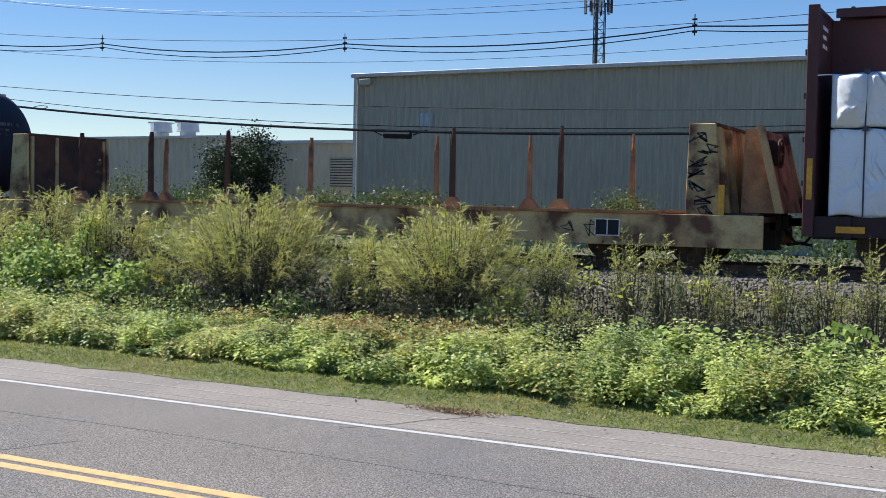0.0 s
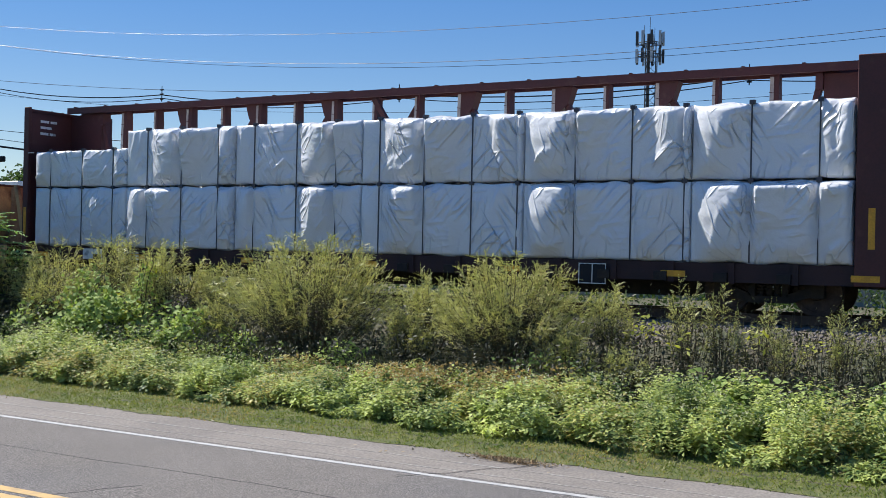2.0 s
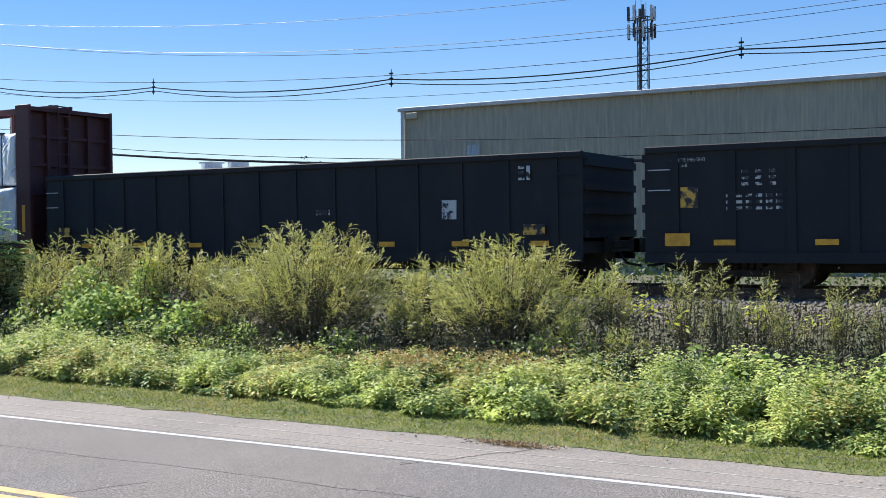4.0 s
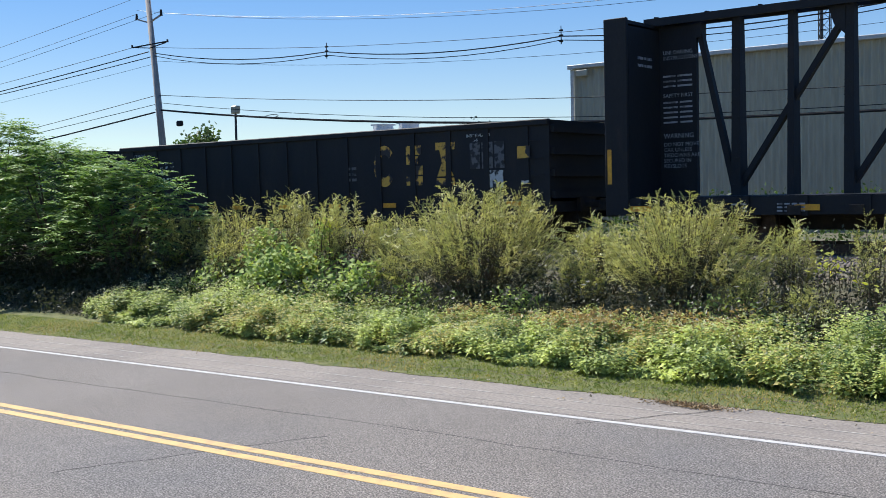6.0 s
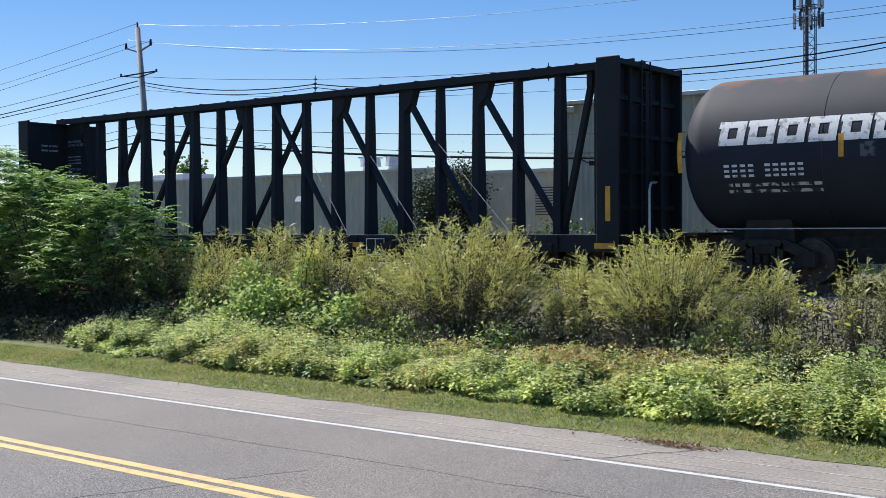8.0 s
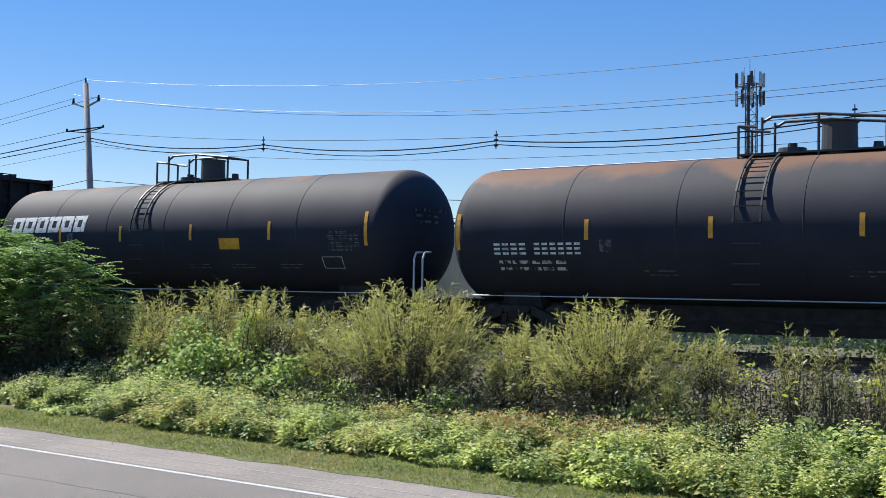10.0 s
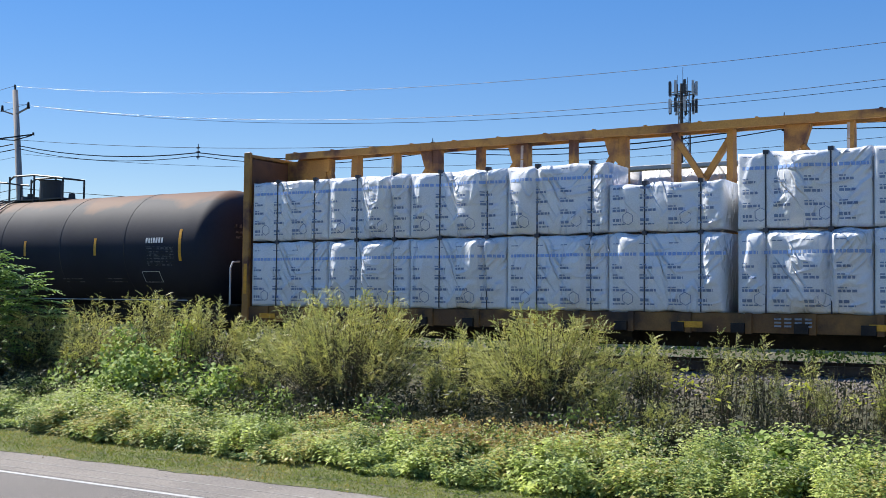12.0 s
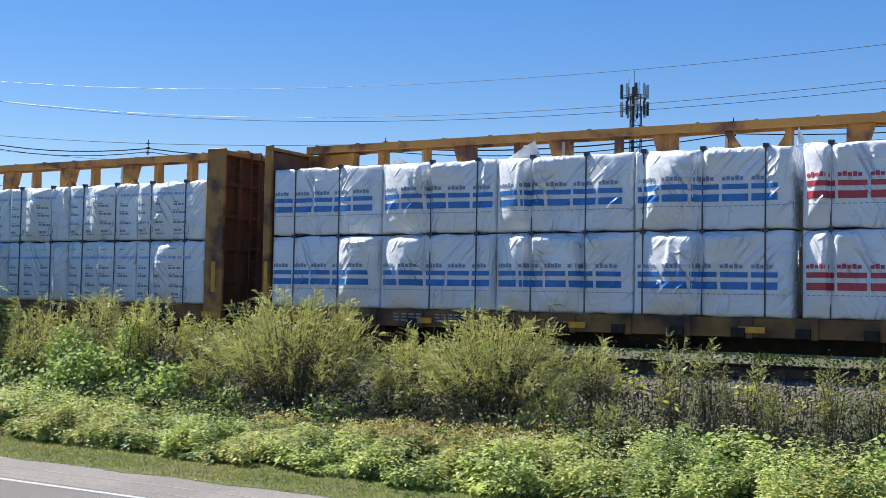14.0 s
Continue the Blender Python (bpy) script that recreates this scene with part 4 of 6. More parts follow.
    return mover(b, x0 + 0.02, y, RAIL_Z + z0)


def strip(bm, out, x0, x1, z0, z1, step=0.045):
    """A printed strip that follows the sheet."""
    n = max(1, int((x1 - x0) / step))
    m = max(1, int((z1 - z0) / 0.035))
    v = [[bm.verts.new((x0 + (x1 - x0) * i / n, -out(x0 + (x1 - x0) * i / n, z0 + (z1 - z0) * j / m) - 0.011, z0 + (z1 - z0) * j / m)) for j in range(m + 1)] for i in range(n + 1)]
    for i in range(n):
        for j in range(m):
            bm.faces.new((v[i][j], v[i + 1][j], v[i + 1][j + 1], v[i][j + 1]))


def print_stripes(colour):
    def go(b, L, h, out, rnd):
        bm, tx = bmesh.new(), bmesh.new()
        x = 0.08
        while x < L - 0.35:
            w = min(0.5, L - 0.1 - x)
            strip(bm, out, x, x + w, 0.52, 0.66)
            strip(bm, out, x, x + w, 0.75, 0.85)
            q = x
            for k in range(5):
                strip(tx, out, q, q + 0.065, 0.92, 0.99 + 0.02 * (k % 2))
                q += 0.085
            x += 0.56
        part("printed_stripe", bm, colour, b, "coloured printed stripes")
        tagged(part("printed_lettering", tx, print_grey if colour is print_blue else colour, b, "row of small printed marks"), kind="stuff")
        bm = bmesh.new()
        x = 0.1
        while x < L - 0.15:
            strip(bm, out, x, x + 0.06, 0.42, 0.435)
            x += 0.1
        part("printed_line", bm, print_grey, b)
    return go


def print_text(b, L, h, out, rnd):
    bm, head = bmesh.new(), bmesh.new()
    x = 0.1
    while x < L - 0.45:
        for z, w, t in ((1.12, 0.56, 0.065), (1.36, 0.2, 0.02), (0.93, 0.12, 0.025), (0.86, 0.26, 0.045), (0.72, 0.14, 0.025), (0.65, 0.3, 0.05), (0.47, 0.16, 0.025), (0.4, 0.34, 0.05), (0.2, 0.2, 0.06), (0.13, 0.3, 0.03)):
            if z < h - 0.1:
                q = x
                while q < x + w:
                    e = rnd.uniform(0.04, 0.11)
                    strip(head if z == 1.12 else bm, out, q, min(q + e, x + w), z, z + t)
                    q += e + 0.02
        x += 0.6
    tagged(part("printed_lettering", bm, print_grey, b, "rows of small blue-grey printed marks"), kind="stuff")
    tagged(part("printed_heading", head, print_pale, b, "row of pale blue printed marks"), kind="stuff")
    x = 0.45
    while x < L - 0.3:
        bm = bmesh.new()
        for k in range(6):
            a0, a1 = math.pi * (k + 0.5) / 3, math.pi * (k + 1.5) / 3
            p = [(x + 0.12 * math.cos(a), 0.26 + 0.13 * math.sin(a)) for a in (a0, a1)]
            bar(bm, (p[0][0], -out(*p[0]) - 0.006, p[0][1]), (p[1][0], -out(*p[1]) - 0.006, p[1][1]), 0.012, 0.006, (0, 1, 0))
        x += 1.2
        part("printed_hexagon", bm, print_grey, b, "small printed hexagon outline")


def load_car(spans, label, printing, seed, tops=None, bands_at=(), upper=(), lower=(), mid=2.6, top=4.1, bottom=1.0):
    """spans: pairs of ends of the stacks; bands_at: straps along the car; upper, lower: loose pockets of each row."""
    tops = tops or {}
    for i, (a, b) in enumerate(spans):
        p = printing(i) if printing else None
        lab = label(i) if callable(label) else label
        load_bundle(a, b, bottom, mid, seed + i, lab, p, -1, bands_at, lower)
        load_bundle(a, b, mid + 0.02, tops.get(i, top), seed + 20 + i, lab, p, -1, bands_at, upper)
        load_bundle(a, b, bottom, mid, seed + 40 + i, lab, None, 1, bands_at)
        load_bundle(a, b, mid + 0.02, top if i else tops.get(i, top), seed + 60 + i, lab, None, 1, bands_at)


def pairs_of(*ends):
    return list(zip(ends, ends[1:]))


def build_red():
    car = centerbeam("centerbeam_flatcar", "dark red centre-beam flatcar carrying white wrapped bundles", red_paint, 7.8, red_sill)
    load_car(pairs_of(-3.18, 0.31, 4.0, 7.76, 11.9, 15.55, 18.63), "plain white plastic-wrapped board bundle strapped on a flatcar", None, 100, {0: 3.62},
             (-2.58, -1.35, -0.2, 1.04, 2.22, 3.44, 4.59, 5.88, 7.03, 8.24, 9.43, 10.64, 11.75, 13.07, 14.3, 15.4, 16.7, 17.97),
             ((-3.15, 0.4), (1.18, 1.0), (3.5, 0.3), (5.98, 0.75), (8.35, 1.05), (11.1, 0.28), (12.04, 0.84), (14.8, 0.29), (15.64, 0.5), (18.3, 0.17)),
             ((0.4, 0.45), (1.08, 0.5), (3.47, 0.3), (4.06, 0.4), (5.93, 0.7), (8.29, 0.7), (11.95, 0.8), (14.36, 0.36), (15.6, 0.9), (16.96, 0.73), (18.1, 0.4)))
    # instruction block and car marks as plain bars
    for r, ws in enumerate(((0.3, 0.22), (0.4,), (0.28, 0.2))):
        bars_end(car, -11.195, -1.15, 4.45 - 0.17 * r, ws, 0.07, letter_white)
    for r, ws in enumerate(((0.25, 0.1, 0.3), (0.4, 0.2), (0.5,))):
        bars_end(car, -11.195, 0.1, 4.45 - 0.17 * r, ws, 0.07, letter_white)
    bars(car, -8.95, -1.556, 0.66, (0.72,), 0.28, letter_white, 0.06, label="white painted car mark plate")
    bars(car, -7.65, -1.556, 0.68, (0.11,) * 5, 0.2, letter_white, 0.05, label="white car number blocks")
    for r in range(2):
        bars(car, -2.6, -1.556, 0.84 - 0.12 * r, (0.12, 0.12, 0.3), 0.06, letter_white)
    bars(car, -11.2, -1.556, 3.55, (0.25,), 0.02, letter_white)
    placard(car, 5.45)


def build_black():
    car = centerbeam("centerbeam_flatcar", "empty black centre-beam flatcar with open truss", black_paint, 65.75, black_paint)
    lettering("UNLOADING\nINSTRUCTIONS", 0.12, (-10.75, -0.064, 4.15), letter_dim, car)
    for r in range(3):
        bars(car, -10.75, -0.062, 3.65 - 0.11 * r, (0.3, 0.35), 0.04, letter_dim)
    lettering("SAFETY FIRST", 0.12, (-10.75, -0.064, 3.2), letter_dim, car)
    for r in range(5):
        bars(car, -10.75, -0.062, 3.07 - 0.11 * r, (0.35, 0.3), 0.04, letter_dim)
    lettering("WARNING", 0.15, (-10.75, -0.064, 2.3), letter_dim, car)
    lettering("DO NOT MOVE\nCAR UNLESS\nTIEDOWNS ARE\nSECURED IN\nKEYSLOTS", 0.12, (-10.75, -0.064, 2.12), letter_dim, car)
    for r in range(2):
        bars_end(car, -10.845, -1.05, 4.0 - 0.16 * r, (0.25, 0.35), 0.06, letter_dim)
    bars(car, -8.5, -1.556, 0.68, (0.13, 0.13), 0.17, letter_dim, 0.06, label="white car mark blocks")
    bars(car, -7.55, -1.556, 0.68, (0.11,) * 4, 0.17, letter_dim, 0.04, label="white car number blocks")
    placard(car, 4.2)
    # loose tie-down cables that hang from the beam
    for x0, x1, z in ((3.3, 5.8, 3.1), (5.6, 8.5, 3.3), (1.2, 3.4, 2.9)):
        bm = bmesh.new()
        tube(bm, (x0, -0.35, z), (x1, -1.4, 1.05), 0.006, 0.006, 5)
        part("tie_down_cable", bm, letter_dim, car, "slack grey steel cable")


def placard(car, x):
    """A small framed stencil panel on the sill."""
    part("placard", boxes((x, x + 0.6, -1.558, -1.552, 0.5, 0.92)), black_paint, car, "black stencil panel with pale frame")
    for q in ((x, x + 0.6, 0.9, 0.92), (x, x + 0.6, 0.5, 0.52), (x, x + 0.02, 0.52, 0.9), (x + 0.58, x + 0.6, 0.52, 0.9), (x + 0.29, x + 0.31, 0.52, 0.9)):
        part("frame_line", boxes((q[0], q[1], -1.564, -1.559, q[2], q[3])), letter_white, car)


def build_yellow():
    car = centerbeam("centerbeam_flatcar", "ochre yellow centre-beam flatcar with printed white bundles", yellow_car, 125.15, yellow_sill)
    placard(car, 5.5)
    bars(car, 1.9, -1.575, 0.74, (0.13,) * 4, 0.17, letter_dim, 0.06, label="grey car mark blocks")
    load_car(pairs_of(113.99, 116.38, 118.73, 121.25, 123.62, 126.07) + pairs_of(126.31, 128.82, 131.16, 133.64, 135.96),
             "white plastic-wrapped board bundle with blue-grey printing", lambda i: print_text, 300, {4: 3.62},
             (114.79, 115.95, 117.22, 118.29, 119.52, 120.75, 121.97, 123.23, 124.4, 125.57, 126.85, 128.06, 129.26, 130.48, 131.68, 132.86, 134.1, 135.25),
             ((116.5, 0.17), (117.38, 0.64), (118.9, 0.13), (119.94, 0.5), (121.37, 0.41), (123.3, 0.25), (123.9, 0.12), (127.1, 0.4), (129.5, 0.5), (130.95, 0.1), (132.0, 0.45), (133.7, 0.12), (134.2, 0.3)),
             ((116.45, 0.26), (117.38, 0.48), (118.89, 0.15), (119.87, 0.6), (122.6, 0.4), (123.75, 0.25), (125.6, 0.17), (126.36, 0.33), (127.0, 0.95), (130.6, 0.31), (132.3, 0.14), (134.3, 0.5)))
    car = centerbeam("centerbeam_flatcar", "ochre yellow centre-beam flatcar with blue-striped bundles", yellow_car, 149.2, yellow_sill)
    bars(car, 141.55 - 149.2, -1.575, 0.74, (0.13,) * 4, 0.17, letter_dim, 0.06, label="grey car mark blocks")
    bars(car, 142.6 - 149.2, -1.575, 0.74, (0.11,) * 6, 0.17, letter_dim, 0.05, label="grey car number blocks")
    load_car(pairs_of(138.03, 141.1, 144.0, 147.08, 150.2) + pairs_of(150.35, 153.4, 156.5, 159.9),
             lambda i: "white wrapped board bundle with %s printed stripes" % ("blue" if i < 4 else "red"),
             lambda i: print_stripes(print_blue if i < 4 else print_red), 500, None,
             (138.66, 139.92, 142.37, 143.51, 144.81, 146.02, 147.25, 148.45, 149.66, 150.85, 152.05, 153.25, 154.5, 155.7, 156.9, 158.1, 159.3),
             ((141.13, 0.9), (144.04, 0.7), (147.2, 0.8), (150.36, 0.4), (153.6, 0.6)),
             ((139.8, 0.7), (141.13, 0.7), (143.55, 0.3), (144.04, 0.6), (144.88, 0.9), (147.15, 1.05), (150.36, 0.43), (154.6, 0.7)), 2.67, 4.28)


def build_flaps():
    """Corners of torn sheet that stand up over the striped loads."""
    for x, w, h, lean in ((144.15, 0.75, 0.36, 0.7), (141.2, 0.5, 0.14, 0.3), (150.22, 0.16, 0.34, 0.05)):
        n = 6
        v = []
        for i in range(n + 1):
            for j in range(n + 1 - i):
                u, q = i / n, j / n
                v.append((w * u + lean * q, -0.05 * math.sin(5 * u + 2 * q) - 0.06 * q, h * q - 0.02))
        idx, k = {}, 0
        for i in range(n + 1):
            for j in range(n + 1 - i):
                idx[i, j] = k
                k += 1
        f = [(idx[i, j], idx[i + 1, j], idx[i, j + 1]) for i in range(n) for j in range(n - i)]
        f += [(idx[i + 1, j], idx[i + 1, j + 1], idx[i, j + 1]) for i in range(n) for j in range(n - i - 1)]
        ob = single("sheet_flap", raw_mesh("sheet_flap", v, f, wrap, True), wrap, "torn flap of white plastic over a bundle", "plastic sheet", "torn sheet flaps")
        mover(ob, x, TRACK_Y - 1.3, RAIL_Z + 4.28)


def build_gondola(x, label, marks):
    """A 15.9 m gondola: sides from 0.55 to 2.8 over the rail."""
    car = thing("gondola_car", label, "railway car", "train cars")
    H = 7.93
    part("floor", boxes((-H, H, -1.45, 1.45, 0.95, 1.05)), black_paint, car)
    part("center_sill", boxes((-H, H, -0.32, 0.32, 0.3, 0.949)), undergear, car)
    for k in range(7):
        q = -5.4 + 1.8 * k
        part("cross_bearer", boxes((q - 0.05, q + 0.05, -1.44, 1.44, 0.55, 0.945)), undergear, car)
    for s in (-1, 1):
        y = s * 1.5
        part("side", boxes((-H, H, min(y, y - s * 0.06), max(y, y - s * 0.06), 0.62, 2.72)), black_paint, car)
        part("top_chord", boxes((-H, H, min(y + s * 0.06, y - s * 0.1), max(y + s * 0.06, y - s * 0.1), 2.68, 2.82)), black_paint, car, bevel=0.02)
        part("side_sill", boxes((-H, H, min(y + s * 0.05, y), max(y + s * 0.05, y), 0.52, 0.72)), black_paint, car)
        for k in range(14):
            q = -H + 0.62 + k * (2 * H - 1.24) / 13
            y0, y1 = sorted((y, y + s * 0.035))
            part("rib", boxes((q - 0.09, q + 0.09, y0, y1, 0.72, 2.68, (q - 0.07, q + 0.07, y0, y1))), black_paint, car)
        xx = s * H
        part("end", boxes((min(xx, xx - s * 0.06), max(xx, xx - s * 0.06), -1.44, 1.44, 0.7, 2.8)), black_paint, car)
        for z in (1.1, 1.6, 2.1, 2.6):
            part("end_rib", boxes((min(xx, xx + s * 0.09), max(xx, xx + s * 0.09), -1.42, 1.42, z - 0.08, z + 0.08)), black_paint, car)
        for r in range(5):
            bm = bmesh.new()
            bar(bm, (s * (H - 0.55), -1.6, 0.75 + 0.4 * r), (s * (H - 0.1), -1.6, 0.75 + 0.4 * r), 0.022, 0.022)
            part("grab_iron", bm, galv if s < 0 and r > 2 else black_paint, car)
    # scrap heap hidden low inside
    for k in range(8):
        q = -H + 1.4 + k * 1.9
        part("reflector", boxes((q, q + 0.42, -1.562, -1.557, 0.86, 0.97)), reflector, car, "yellow reflective strip")
    marks(car)
    running_gear(car, H, 6.1)
    return mover(car, x)


def marks_one(car):
    bars(car, 6.6, -1.562, 1.1, (0.5,), 0.22, letter_yellow)
    bars(car, 4.6, -1.51, 1.45, (0.03, 0.44, 0.03), 0.42, letter_flaked, 0.0)
    bars(car, 6.5, -1.56, 2.25, (0.14, 0.08), 0.3, letter_flaked)
    bars(car, 1.2, -1.51, 1.6, (0.3, 0.2), 0.12, letter_flaked)
    bars(car, -7.4, -1.562, 1.15, (0.42,), 0.25, letter_yellow)


def marks_two(car):
    bars(car, -6.26, -1.51, 2.0, (0.13, 0.13, 0.13, 0.13), 0.3, letter_flaked, 0.13, label="white car mark, four worn blocks")
    bars(car, -6.3, -1.51, 1.54, (0.12,) * 6, 0.3, letter_flaked, 0.07, label="white car number, six worn blocks")
    lettering("INSIDE HEIGHT\n       5-6", 0.105, (-7.4, -1.512, 2.5), letter_flaked, car)
    lettering("INSIDE HEIGHT\n       5-6", 0.105, (5.6, -1.512, 2.5), letter_flaked, car)
    bars(car, -7.2, -1.51, 1.6, (0.35,), 0.4, letter_yellow)
    bars(car, -7.5, -1.562, 0.85, (0.5,), 0.25, reflector)
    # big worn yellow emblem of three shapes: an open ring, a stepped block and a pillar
    bm = bmesh.new()
    n, rows = 22, []
    for k in range(n + 1):
        a = 0.7 + k * 4.9 / n
        rows.append([bm.verts.new((3.0 + r * 0.35 * math.cos(a), y, 1.9 + r * 0.52 * math.sin(a))) for y in (-1.514, -1.508) for r in (1, 0.55)])
    for p, q in zip(rows, rows[1:]):
        for i, j in ((0, 1), (1, 3), (3, 2), (2, 0)):
            bm.faces.new((p[i], p[j], q[j], q[i]))
    part("emblem", bm, letter_yellow, car, "worn yellow open ring")
    part("emblem", boxes((3.72, 4.24, -1.514, -1.508, 1.4, 1.62), (3.86, 4.24, -1.514, -1.508, 1.66, 1.88), (3.72, 4.1, -1.514, -1.508, 1.92, 2.12), (3.72, 4.2, -1.514, -1.508, 2.15, 2.38)), letter_yellow, car, "worn yellow stepped block")
    waist = ((4.66, 5.24, 4.68, 5.22, 1.38, 1.56), (4.7, 5.2, 4.86, 5.04, 1.6, 1.95), (4.84, 5.06, 4.78, 5.14, 1.95, 2.24), (4.66, 5.24, 4.66, 5.26, 2.24, 2.42))
    part("emblem", boxes(*((x0, x1, -1.514, -1.508, z0, z1, (t0, t1, -1.514, -1.508)) for x0, x1, t0, t1, z0, z1 in waist)), letter_yellow, car, "worn yellow hourglass shape")
    bars(car, 6.2, -1.51, 1.3, (0.03, 0.4, 0.03), 0.4, letter_flaked, 0.0)
    bars(car, 1.6, -1.51, 1.55, (0.22, 0.16), 0.36, letter_faint)
    bars(car, 5.7, -1.51, 1.75, (0.3, 0.32, 0.28), 0.62, letter_faint)
    bars(car, 7.1, -1.562, 1.95, (0.35,), 0.28, letter_yellow)
    bars(car, 7.2, -1.57, 1.36, (0.22,), 0.08, letter_flaked)


DISH = 0.75   # depth of a tank's heads


def build_tank(x, label, half, R, cz, marks, rusty=False):
    """A tank car: shell from -half to half with dished heads."""
    car = thing("tank_car", label, "railway car", "train cars")
    n = 56
    prof = []
    for k in range(15):
        a = math.pi / 2 * k / 14
        prof.append((-half + DISH * (1 - math.cos(a)), R * math.sin(a) ** 0.9))
    left = list(prof)
    prof = left + [(-half + DISH + (2 * half - 2 * DISH) * k / 24, R) for k in range(1, 24)] + [(-q, r) for q, r in reversed(left)]
    v, f = [], []
    for q, r in prof:
        for i in range(n):
            a = 2 * math.pi * i / n
            v.append((q, r * math.cos(a), cz + r * math.sin(a)))
    for j in range(len(prof) - 1):
        for i in range(n):
            f.append((j * n + i, j * n + (i + 1) % n, (j + 1) * n + (i + 1) % n, (j + 1) * n + i))
    m = tank_rust if rusty else tank_dust
    part("shell", raw_mesh("shell", v, f, m, True), m, car, "black tank shell, dusty along the top")
    # welded seams, raised bands
    for k in range(1, 6):
        bm = bmesh.new()
        ring(bm, (-half + DISH + (2 * half - 2 * DISH) * k / 6, 0, cz), (1, 0, 0), R - 0.002, 0.009, 56, 4)
        part("seam", bm, tank_black, car)
    # sill and cradle
    part("sill", boxes((-half - 0.6, half + 0.6, -0.4, 0.4, 0.42, 0.975), (-half + 0.9, half - 0.9, -0.3, 0.3, 0.976, cz - R + 0.03)), undergear, car)
    bm = bmesh.new()
    tube(bm, (-0.2, 0, cz - R - 0.35), (-0.2, 0, cz - R + 0.1), 0.2, 0.28, 14)
    part("bottom_outlet", bm, undergear, car)
    bm = bmesh.new()
    bar(bm, (-half + 2.5, -0.7, 0.7), (half - 2.5, -0.7, 0.7), 0.05, 0.05)
    part("brake_rod", bm, undergear, car)
    for s in (-1, 1):
        q = s * (half - 1.9)
        part("saddle", boxes((q - 0.55, q + 0.55, -0.8, 0.8, 0.8, cz - R * 0.8, (q - 0.45, q + 0.45, -0.85, 0.85))), undergear, car)
        part("platform", boxes((min(s * (half - 0.6), s * (half + 0.7)), max(s * (half - 0.6), s * (half + 0.7)), -1.5, 1.5, 0.98, 1.03)), undergear, car)
        bm = bmesh.new()
        q = s * (half + 0.45)
        pts = [(q, -1.48, 1.0), (q, -1.48, 1.95), (q, -1.4, 2.1), (q, -1.15, 2.12)]
        for a, b in zip(pts, pts[1:]):
            tube(bm, a, b, 0.025, 0.025, 7)
        part("handrail", bm, galv, car, "bent grey handrail")
    bm = bmesh.new()
    tube(bm, (-half + 1, -1.5, 1.12), (half - 1, -1.5, 1.12), 0.013, 0.013, 6)
    part("side_rail", bm, galv, car, "long thin grab rail along the side")
    # top platform with rails, dome and valves
    top = cz + R
    part("dome_platform", boxes((-1.7, 1.25, -0.42, 0.42, top + 0.0, top + 0.04)), tank_black, car)
    for y in (-0.4, 0.4):
        bm = bmesh.new()
        pts = [(-1.2, y, top + 0.66), (-1.0, y, top + 0.77), (-0.05, y, top + 0.77), (1.25, y, top + 0.62)]
        for a, b in zip(pts, pts[1:]):
            tube(bm, a, b, 0.03, 0.03, 6)
        rail = part("railing", bm, tank_black, car, "black pipe railing round the hatch")
        for q, up in ((-1.7, 0.62), (1.25, 0.62), (-1.2, 0.77), (-0.05, 0.77)):
            bm = bmesh.new()
            tube(bm, (q, y, top - 0.14), (q, y, top + up), 0.03, 0.03, 6)
            part("post", bm, tank_black, rail)
        bm = bmesh.new()
        tube(bm, (-1.7, y, top + 0.62), (-1.3, y, top + 0.58), 0.03, 0.03, 6)
        part("end_pipe", bm, tank_black, rail)
    for q in (-1.7, 1.25):
        bm = bmesh.new()
        tube(bm, (q, -0.4, top + 0.62), (q, 0.4, top + 0.62), 0.024, 0.024, 6)
        part("end_rail", bm, tank_black, car)
    bm = bmesh.new()
    tube(bm, (0.25, 0, top - 0.1), (0.25, 0, top + 0.62), 0.36, 0.34, 20)
    tube(bm, (0.25, 0, top + 0.62), (0.25, 0, top + 0.58), 0.38, 0.31, 20)
    part("dome", bm, tank_black, car, "black round manway housing")
    bm = bmesh.new()
    tube(bm, (-0.7, 0, top - 0.05), (-0.7, 0, top + 0.15), 0.3, 0.28, 16)
    tube(bm, (-0.7, 0, top + 0.15), (-0.7, 0, top + 0.25), 0.1, 0.1, 10)
    part("manway", bm, tank_black, car)
    bm = bmesh.new()
    tube(bm, (0.95, 0.2, top - 0.05), (0.95, 0.2, top + 0.22), 0.12, 0.09, 12)
    part("valve", bm, tank_black, car)
    # side ladder that follows the shell
    arc = [(-(R + 0.06) * math.sin(a), cz + (R + 0.06) * math.cos(a)) for a in [0.3 + 0.2 * k for k in range(7)]]
    arc += [(-(R + 0.06), z) for z in (cz - 0.3, cz - 0.7, cz - 1.1)]
    lad = None
    for q in (-1.35, -0.8):
        bm = bmesh.new()
        for a, b in zip(arc[:7], arc[1:7]):
            bar(bm, (q, *a), (q, *b), 0.04, 0.04, (1, 0, 0))
        if lad:
            part("ladder_rail", bm, tank_black, lad)
        else:
            lad = part("ladder", bm, tank_black, car, "black ladder up the shell")
    for a in arc:
        bm = bmesh.new()
        bar(bm, (-1.35, *a), (-0.8, *a), 0.025, 0.025)
        part("rung", bm, tank_black, lad)
